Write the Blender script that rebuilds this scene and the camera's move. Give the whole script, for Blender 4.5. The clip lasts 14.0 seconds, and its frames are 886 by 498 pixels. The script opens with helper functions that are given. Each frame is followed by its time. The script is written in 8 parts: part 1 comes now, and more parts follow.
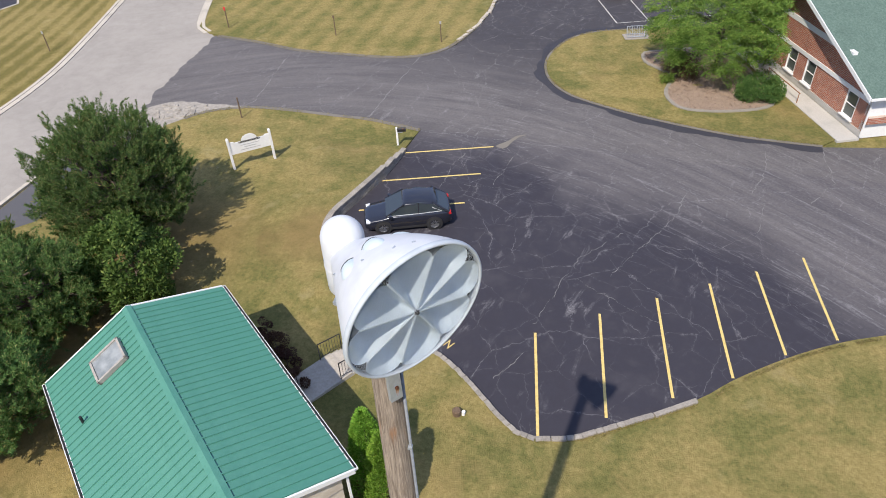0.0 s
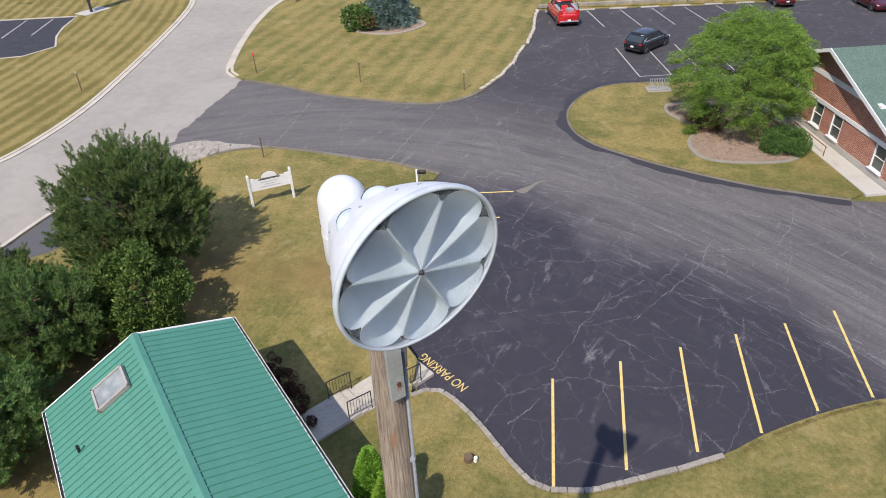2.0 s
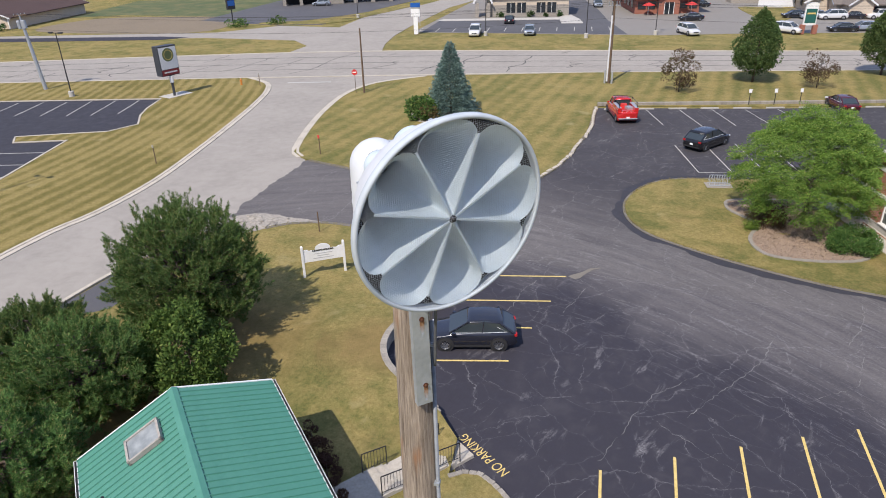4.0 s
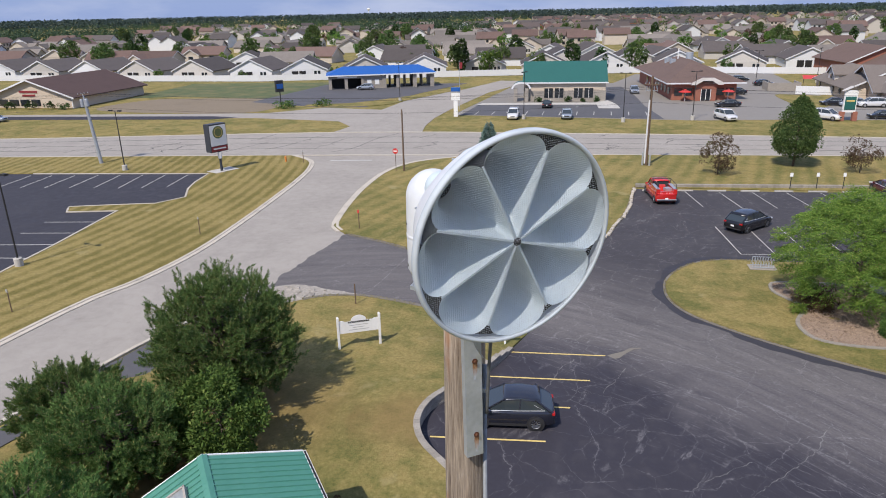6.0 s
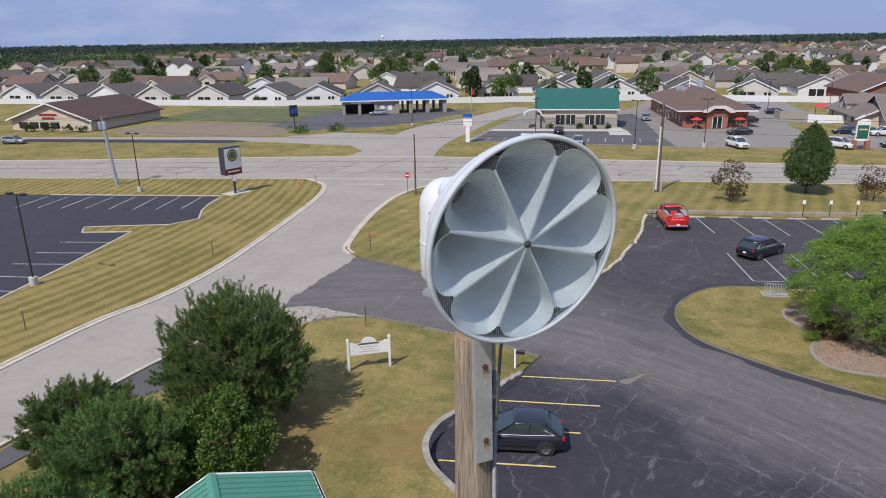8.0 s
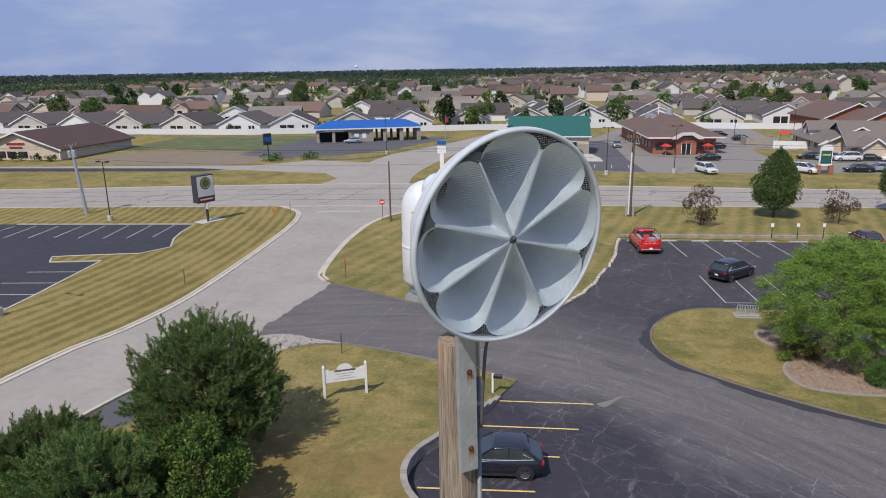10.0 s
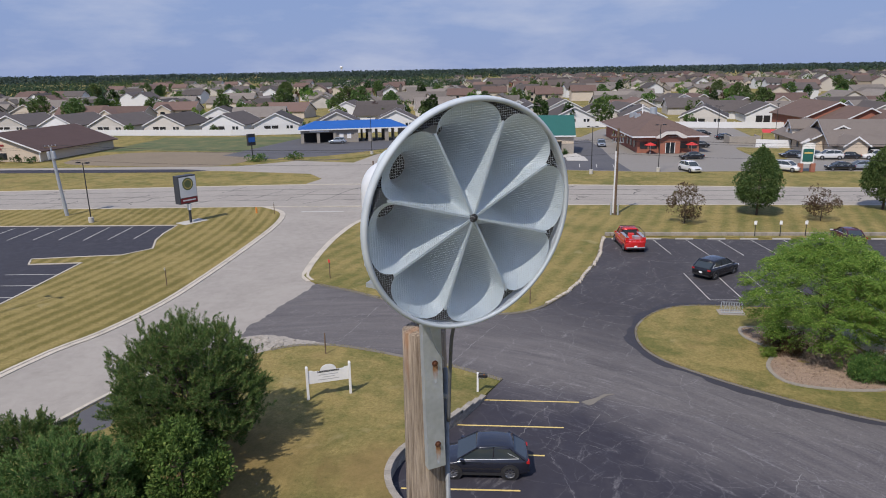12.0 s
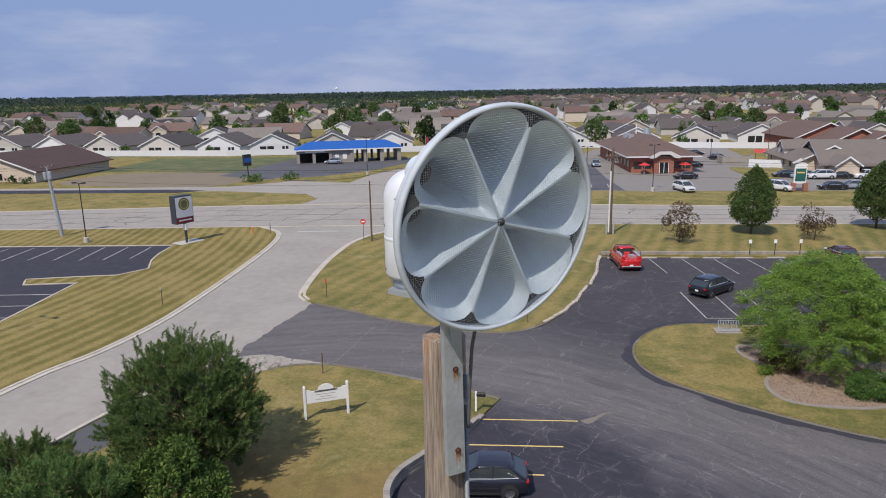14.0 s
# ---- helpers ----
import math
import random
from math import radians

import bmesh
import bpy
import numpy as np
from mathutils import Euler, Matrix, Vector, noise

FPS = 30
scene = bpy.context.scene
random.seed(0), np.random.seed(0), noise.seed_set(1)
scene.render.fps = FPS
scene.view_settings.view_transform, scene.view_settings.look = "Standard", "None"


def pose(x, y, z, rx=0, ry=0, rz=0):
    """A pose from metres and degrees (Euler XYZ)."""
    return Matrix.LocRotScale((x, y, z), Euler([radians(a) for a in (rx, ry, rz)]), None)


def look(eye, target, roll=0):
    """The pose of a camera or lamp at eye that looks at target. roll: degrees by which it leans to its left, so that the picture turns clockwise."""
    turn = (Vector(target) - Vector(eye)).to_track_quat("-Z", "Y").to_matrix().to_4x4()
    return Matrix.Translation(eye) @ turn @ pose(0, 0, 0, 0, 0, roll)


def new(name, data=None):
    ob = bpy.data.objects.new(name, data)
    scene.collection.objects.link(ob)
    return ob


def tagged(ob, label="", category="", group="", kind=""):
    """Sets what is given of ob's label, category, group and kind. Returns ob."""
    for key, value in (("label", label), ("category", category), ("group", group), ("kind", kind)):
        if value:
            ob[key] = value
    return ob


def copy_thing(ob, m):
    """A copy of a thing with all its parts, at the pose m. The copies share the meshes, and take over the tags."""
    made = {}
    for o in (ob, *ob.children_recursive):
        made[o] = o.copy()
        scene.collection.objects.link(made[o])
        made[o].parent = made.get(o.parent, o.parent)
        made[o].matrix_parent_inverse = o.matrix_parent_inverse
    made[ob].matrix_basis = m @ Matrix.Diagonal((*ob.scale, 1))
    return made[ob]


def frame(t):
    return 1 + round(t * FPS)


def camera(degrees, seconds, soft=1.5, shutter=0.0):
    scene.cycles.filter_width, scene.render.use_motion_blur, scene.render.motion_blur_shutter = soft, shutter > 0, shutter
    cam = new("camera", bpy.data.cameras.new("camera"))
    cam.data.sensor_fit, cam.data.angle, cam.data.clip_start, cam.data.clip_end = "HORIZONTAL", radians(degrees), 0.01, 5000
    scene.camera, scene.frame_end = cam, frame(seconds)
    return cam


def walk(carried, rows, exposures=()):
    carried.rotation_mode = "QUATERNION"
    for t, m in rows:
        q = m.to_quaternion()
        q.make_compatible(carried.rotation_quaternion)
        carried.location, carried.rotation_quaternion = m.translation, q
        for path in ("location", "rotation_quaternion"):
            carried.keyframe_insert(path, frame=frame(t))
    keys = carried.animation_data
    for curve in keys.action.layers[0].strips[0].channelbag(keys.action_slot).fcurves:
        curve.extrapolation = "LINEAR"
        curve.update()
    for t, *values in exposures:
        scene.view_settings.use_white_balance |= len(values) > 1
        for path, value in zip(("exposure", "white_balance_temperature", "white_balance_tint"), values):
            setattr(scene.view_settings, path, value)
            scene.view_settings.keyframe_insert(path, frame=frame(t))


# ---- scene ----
cam = camera(66.0, 14.0, 1.0)
PATH = [
    (0, (0.409, 19.432, 21.159), (0.097, 20.958, 19.904), -3.2),
    (0.5, (0.407, 19.422, 21.099), (0.089, 20.947, 19.844), -3.1),
    (1, (0.402, 19.456, 20.817), (0.068, 20.984, 19.569), -2.8),
    (1.5, (0.395, 19.521, 20.512), (0.054, 21.069, 19.293), -2.7),
    (2, (0.410, 19.552, 20.198), (0.033, 21.164, 19.075), -2.4),
    (2.5, (0.447, 19.579, 19.895), (0.054, 21.250, 18.870), -2.3),
    (3, (0.465, 19.560, 19.627), (0.001, 21.274, 18.707), -2.0),
    (3.5, (0.480, 19.530, 19.359), (-0.046, 21.239, 18.462), -1.7),
    (4, (0.515, 19.503, 19.191), (-0.036, 21.213, 18.314), -1.5),
    (4.2, (0.511, 19.512, 19.122), (-0.056, 21.252, 18.315), -1.5),
    (6.5, (0.320, 19.506, 18.811), (-0.372, 21.268, 18.168), -1.1),
    (7, (0.374, 19.477, 18.813), (-0.332, 21.242, 18.191), -1.1),
    (7.2, (0.393, 19.462, 18.781), (-0.313, 21.227, 18.159), -1.1),
    (9.3, (0.355, 19.213, 18.683), (-0.341, 21.017, 18.171), -0.8),
    (9.5, (0.349, 19.240, 18.649), (-0.324, 21.052, 18.137), -0.9),
    (10, (0.329, 19.340, 18.548), (-0.316, 21.162, 18.035), -0.9),
    (10.5, (0.358, 19.434, 18.452), (-0.274, 21.260, 17.938), -1.0),
    (11, (0.411, 19.495, 18.429), (-0.212, 21.325, 17.915), -0.9),
    (11.5, (0.429, 19.564, 18.417), (-0.184, 21.398, 17.904), -1.0),
    (12, (0.407, 19.601, 18.371), (-0.201, 21.436, 17.859), -1.0),
    (12.5, (0.374, 19.602, 18.319), (-0.228, 21.439, 17.809), -1.1),
    (13, (0.330, 19.579, 18.289), (-0.269, 21.426, 17.806), -1.0),
    (13.5, (0.285, 19.532, 18.289), (-0.312, 21.383, 17.823), -1.0),
    (14, (0.265, 19.452, 18.307), (-0.332, 21.306, 17.852), -1.0),
]
walk(cam, [(t, look(eye, target, roll)) for t, eye, target, roll in PATH],
     [(0, 0.53, 6480, 11), (3, 0.47, 6480, 12), (4.2, 0.41, 6430, 12), (6.5, 0.29, 6350, 12), (7.2, 0.27, 6350, 12), (9.5, 0.12, 6370, 12), (14, 0.10, 6370, 12)])

# ---- world, sun ----
SUN_DIR = Vector((-0.195, -0.79, 1.0)).normalized()
world = bpy.data.worlds.new("sky")
scene.world = world
world.use_nodes = True
wn, wl = world.node_tree.nodes, world.node_tree.links
wn.clear()
w_out = wn.new("ShaderNodeOutputWorld")
w_bg = wn.new("ShaderNodeBackground")
w_sky = wn.new("ShaderNodeTexSky")
w_sky.sky_type = "NISHITA"
w_sky.sun_disc = False
w_sky.sun_elevation = math.asin(SUN_DIR.z)
w_sky.sun_rotation = math.atan2(SUN_DIR.x, SUN_DIR.y)
w_sky.air_density, w_sky.dust_density, w_sky.ozone_density = 1.3, 0.4, 3.0
w_bg.inputs["Strength"].default_value = 0.104
# thin high cloud, spread over the whole sky
w_tc = wn.new("ShaderNodeTexCoord")
w_map = wn.new("ShaderNodeMapping")
w_map.inputs["Scale"].default_value = (3.0, 3.0, 11.0)
w_noise = wn.new("ShaderNodeTexNoise")
w_noise.inputs["Scale"].default_value = 1.3
w_noise.inputs["Detail"].default_value = 7.0
w_noise.inputs["Roughness"].default_value = 0.55
w_ramp = wn.new("ShaderNodeMapRange")
w_ramp.inputs["From Min"].default_value, w_ramp.inputs["From Max"].default_value = 0.47, 0.76
w_ramp.inputs["To Min"].default_value, w_ramp.inputs["To Max"].default_value = 0.0, 0.7
w_base = wn.new("ShaderNodeMix")
w_base.data_type = "RGBA"
w_base.inputs["Factor"].default_value = 0.92
w_base.inputs["B"].default_value = (2.12, 2.95, 5.25, 1)
w_mix = wn.new("ShaderNodeMix")
w_mix.data_type = "RGBA"
w_mix.inputs["B"].default_value = (5.2, 5.5, 6.4, 1)
wl.new(w_tc.outputs["Generated"], w_map.inputs["Vector"])
wl.new(w_map.outputs["Vector"], w_noise.inputs["Vector"])
wl.new(w_noise.outputs["Fac"], w_ramp.inputs["Value"])
wl.new(w_sky.outputs["Color"], w_base.inputs["A"])
wl.new(w_base.outputs["Result"], w_mix.inputs["A"])
wl.new(w_ramp.outputs["Result"], w_mix.inputs["Factor"])
wl.new(w_mix.outputs["Result"], w_bg.inputs["Color"])
wl.new(w_bg.outputs["Background"], w_out.inputs["Surface"])

sun = new("sun", bpy.data.lights.new("sun", "SUN"))
sun.data.energy, sun.data.angle, sun.data.color = 3.65, radians(0.6), (1.0, 0.915, 0.80)
sun.matrix_world = look(SUN_DIR * 100, (0, 0, 0))

# ---- helpers for meshes and materials ----
from mathutils.geometry import delaunay_2d_cdt

rng = np.random.default_rng(7)


def nodes_of(name):
    m = bpy.data.materials.new(name)
    m.use_nodes = True
    n, l = m.node_tree.nodes, m.node_tree.links
    return m, n, l, n["Principled BSDF"]


def noise_node(n, l, vec, scale, detail=4.0, rough=0.55, distort=0.0):
    t = n.new("ShaderNodeTexNoise")
    t.inputs["Scale"].default_value, t.inputs["Detail"].default_value = scale, detail
    t.inputs["Roughness"].default_value, t.inputs["Distortion"].default_value = rough, distort
    l.new(vec, t.inputs["Vector"])
    return t.outputs["Fac"]


def span(n, l, value, a, b, lo=0.0, hi=1.0):
    r = n.new("ShaderNodeMapRange")
    for key, v in (("From Min", a), ("From Max", b), ("To Min", lo), ("To Max", hi)):
        r.inputs[key].default_value = v
    l.new(value, r.inputs["Value"])
    return r.outputs["Result"]


def blend(n, l, fac, a, b, mode="MIX"):
    x = n.new("ShaderNodeMix")
    x.data_type, x.blend_type = "RGBA", mode
    for key, v in (("Factor", fac), ("A", a), ("B", b)):
        if isinstance(v, (int, float)):
            x.inputs[key].default_value = v
        elif isinstance(v, tuple):
            x.inputs[key].default_value = (*v, 1)
        else:
            l.new(v, x.inputs[key])
    return x.outputs["Result"]


def maths(n, l, op, a, b=0.0):
    x = n.new("ShaderNodeMath")
    x.operation = op
    for i, v in enumerate((a, b)):
        if isinstance(v, (int, float)):
            x.inputs[i].default_value = v
        else:
            l.new(v, x.inputs[i])
    return x.outputs["Value"]


def place(n, world=True):
    if world:
        return n.new("ShaderNodeNewGeometry").outputs["Position"]
    return n.new("ShaderNodeTexCoord").outputs["Object"]


def bump(n, l, bsdf, height, strength, dist=0.02):
    b = n.new("ShaderNodeBump")
    b.inputs["Strength"].default_value, b.inputs["Distance"].default_value = strength, dist
    l.new(height, b.inputs["Height"])
    l.new(b.outputs["Normal"], bsdf.inputs["Normal"])


def surface(name, c1, c2, scale=6.0, rough=0.7, metal=0.0, bumpy=0.3, stain=0.25, stain_scale=0.6, vary=0.0, world=False, coat=0.0):
    """A plain material with grain, larger stains, relief and, for repeats, a change from piece to piece."""
    m, n, l, b = nodes_of(name)
    vec = place(n, world)
    fine = noise_node(n, l, vec, scale, 5)
    big = noise_node(n, l, vec, stain_scale, 4)
    col = blend(n, l, span(n, l, fine, 0.3, 0.7), c1, c2)
    dark = tuple(v * 0.6 for v in c1)
    col = blend(n, l, span(n, l, big, 0.5, 0.75, 0.0, stain), col, dark)
    if vary:
        info = n.new("ShaderNodeObjectInfo")
        hue = n.new("ShaderNodeHueSaturation")
        l.new(span(n, l, info.outputs["Random"], 0, 1, 1 - vary, 1 + vary), hue.inputs["Value"])
        l.new(col, hue.inputs["Color"])
        col = hue.outputs["Color"]
    l.new(col, b.inputs["Base Color"])
    b.inputs["Metallic"].default_value = metal
    b.inputs["Coat Weight"].default_value = coat
    l.new(span(n, l, fine, 0.2, 0.8, max(rough - 0.1, 0.02), min(rough + 0.1, 1)), b.inputs["Roughness"])
    if bumpy:
        bump(n, l, b, fine, bumpy)
    return m


def mesh_of(bm, name, smooth=False):
    me = bpy.data.meshes.new(name)
    bm.normal_update()
    bm.to_mesh(me)
    bm.free()
    if smooth:
        me.shade_smooth()
    return me


def thing(name, m=None, label="", category="", group="", kind=""):
    """An Empty at the base of a thing, that holds its parts."""
    ob = new(name)
    ob.empty_display_size = 0.2
    if m is not None:
        ob.matrix_world = m
    return tagged(ob, label, category, group, kind)


def part(name, bm, material, parent=None, label="", smooth=False):
    me = mesh_of(bm, name, smooth) if isinstance(bm, bmesh.types.BMesh) else bm
    if material is not None and not me.materials:
        me.materials.append(material)
    ob = new(name, me)
    if parent is not None:
        ob.parent = parent
    return tagged(ob, label)


def raw(name, verts, faces, smooth=False):
    me = bpy.data.meshes.new(name)
    me.from_pydata([tuple(v) for v in verts], [], [tuple(f) for f in faces])
    if smooth:
        me.shade_smooth()
    return me


def box(bm, c, s, m=None, bevel=0.0):
    """A block of size s round c, turned by m."""
    r = bmesh.ops.create_cube(bm, size=1.0)
    vs = r["verts"]
    bmesh.ops.scale(bm, vec=s, verts=vs)
    if bevel:
        es = list({e for v in vs for e in v.link_edges})
        vs = list({v for f in bmesh.ops.bevel(bm, geom=es, offset=bevel, segments=2, affect="EDGES")["faces"] for v in f.verts} | {v for v in vs if v.is_valid})
    bmesh.ops.translate(bm, vec=c, verts=vs)
    if m is not None:
        bmesh.ops.transform(bm, matrix=m, verts=vs)
    return vs


def boxed(c, s, m=None, bevel=0.0):
    bm = bmesh.new()
    box(bm, c, s, m, bevel)
    return bm


def rod(bm, a, b, ra, rb=None, seg=12, caps=True):
    """A round bar from a to b, tapered from ra to rb."""
    a, b = Vector(a), Vector(b)
    d = b - a
    m = Matrix.Translation((a + b) / 2) @ d.to_track_quat("Z", "Y").to_matrix().to_4x4()
    bmesh.ops.create_cone(bm, cap_ends=caps, segments=seg, radius1=ra, radius2=ra if rb is None else rb, depth=d.length, matrix=m)


def rodded(a, b, ra, rb=None, seg=12):
    bm = bmesh.new()
    rod(bm, a, b, ra, rb, seg)
    return bm


def sweep(pts, r, seg=8):
    """One closed tube along a line of points."""
    bm = bmesh.new()
    pts = [Vector(p) for p in pts]
    rings, side = [], None
    for i, p in enumerate(pts):
        d = (pts[min(i + 1, len(pts) - 1)] - pts[max(i - 1, 0)]).normalized()
        if side is None:
            side = d.orthogonal().normalized()
        side = (side - d * side.dot(d)).normalized()
        up = d.cross(side)
        rings.append([bm.verts.new(p + (side * math.cos(2 * math.pi * k / seg) + up * math.sin(2 * math.pi * k / seg)) * r) for k in range(seg)])
    for a, b in zip(rings, rings[1:]):
        for k in range(seg):
            bm.faces.new((a[k], a[(k + 1) % seg], b[(k + 1) % seg], b[k]))
    bm.faces.new(rings[0][::-1])
    bm.faces.new(rings[-1])
    return bm


def prism(pts, z0, z1, m=None):
    """A flat outline (x, y), raised from z0 to z1."""
    bm = bmesh.new()
    low = [bm.verts.new((x, y, z0)) for x, y in pts]
    top = [bm.verts.new((x, y, z1)) for x, y in pts]
    n = len(pts)
    bm.faces.new(top)
    bm.faces.new(low[::-1])
    for i in range(n):
        j = (i + 1) % n
        bm.faces.new((low[i], low[j], top[j], top[i]))
    bmesh.ops.recalc_face_normals(bm, faces=bm.faces)
    if m is not None:
        bmesh.ops.transform(bm, matrix=m, verts=bm.verts)
    return bm


def lathe(profile, seg=32, m=None):
    """A profile of (radius, height), turned round z."""
    bm = bmesh.new()
    rings = []
    for r, z in profile:
        if r < 1e-5:
            rings.append([bm.verts.new((0, 0, z))])
        else:
            rings.append([bm.verts.new((r * math.cos(2 * math.pi * i / seg), r * math.sin(2 * math.pi * i / seg), z)) for i in range(seg)])
    for a, b in zip(rings, rings[1:]):
        for i in range(seg):
            j = (i + 1) % seg
            f = [a[i % len(a)], a[j % len(a)], b[j % len(b)], b[i % len(b)]]
            f = list(dict.fromkeys(f))
            if len(f) > 2:
                bm.faces.new(f)
    if m is not None:
        bmesh.ops.transform(bm, matrix=m, verts=bm.verts)
    bmesh.ops.recalc_face_normals(bm, faces=bm.faces)
    return bm


def smooth_line(pts, step=1.0, closed=False):
    """A curve through pts (Catmull-Rom), sampled about every step metres."""
    p = [np.array(q, float) for q in pts]
    n = len(p)
    out = []
    for i in range(n if closed else n - 1):
        if closed:
            a, b, c, d = p[i - 1], p[i], p[(i + 1) % n], p[(i + 2) % n]
        else:
            a, b, c, d = p[max(i - 1, 0)], p[i], p[i + 1], p[min(i + 2, n - 1)]
        k = max(1, int(np.linalg.norm(c - b) / step))
        for j in range(k):
            t = j / k
            out.append(0.5 * (2 * b + (c - a) * t + (2 * a - 5 * b + 4 * c - d) * t * t + (3 * b - a - 3 * c + d) * t ** 3))
    if not closed:
        out.append(p[-1])
    return [tuple(q) for q in out]


def inside(pts, poly):
    x, y = pts[:, 0], pts[:, 1]
    q = np.array(poly)
    r = np.roll(q, -1, axis=0)
    hit = np.zeros(len(pts), bool)
    for (ax, ay), (bx, by) in zip(q, r):
        cross = (ay > y) != (by > y)
        hit ^= cross & (x < (bx - ax) * (y - ay) / (by - ay + 1e-12) + ax)
    return hit


def sheet(name, poly, height, step, skirt=0.0):
    """A ground surface inside the outline poly, with heights from height(x, y)."""
    q = np.array(poly)
    lo, hi = q.min(0), q.max(0)
    xs, ys = np.arange(lo[0] + step / 2, hi[0], step), np.arange(lo[1] + step / 2, hi[1], step)
    g = np.array([(x, y) for x in xs for y in ys])
    if len(g):
        g = g[inside(g, poly)]
    n = len(q)
    vs = [Vector(v) for v in q] + [Vector(v) for v in g]
    res = delaunay_2d_cdt(vs, [(i, (i + 1) % n) for i in range(n)], [list(range(n))], 1, 1e-4)
    verts = [(v.x, v.y, height(v.x, v.y)) for v in res[0]]
    faces = [tuple(f) for f in res[2]]
    if skirt:
        k = len(verts)
        ring = [(x, y, height(x, y)) for x, y in q]
        verts += ring + [(x, y, z - skirt) for x, y, z in ring]
        faces += [(k + i, k + n + i, k + n + (i + 1) % n, k + (i + 1) % n) for i in range(n)]
    me = raw(name, verts, faces)
    bm = bmesh.new()
    bm.from_mesh(me)
    bmesh.ops.recalc_face_normals(bm, faces=bm.faces)
    if sum(f.normal.z for f in bm.faces) < 0:
        bmesh.ops.reverse_faces(bm, faces=bm.faces)
    bm.to_mesh(me)
    bm.free()
    return me


def strip(line, w, z0, z1, side=0.5):
    """A band of width w along a line of (x, y), from z0 to z1, with its sides (a kerb). side: share of the width to the left."""
    p = np.array(line, float)
    d = np.gradient(p, axis=0)
    d /= np.linalg.norm(d, axis=1)[:, None] + 1e-9
    nrm = np.stack([-d[:, 1], d[:, 0]], 1)
    a, b = p + nrm * w * side, p - nrm * w * (1 - side)
    n = len(p)
    verts = [(*v, z1) for v in a] + [(*v, z1) for v in b] + [(*v, z0) for v in a] + [(*v, z0) for v in b]
    faces = []
    for i in range(n - 1):
        faces += [(i, n + i, n + i + 1, i + 1), (2 * n + i, i, i + 1, 2 * n + i + 1), (n + i, 3 * n + i, 3 * n + i + 1, n + i + 1)]
    faces += [(0, 2 * n, 3 * n, n), (n - 1, 2 * n - 1, 4 * n - 1, 3 * n - 1)]
    return raw("strip", verts, faces)

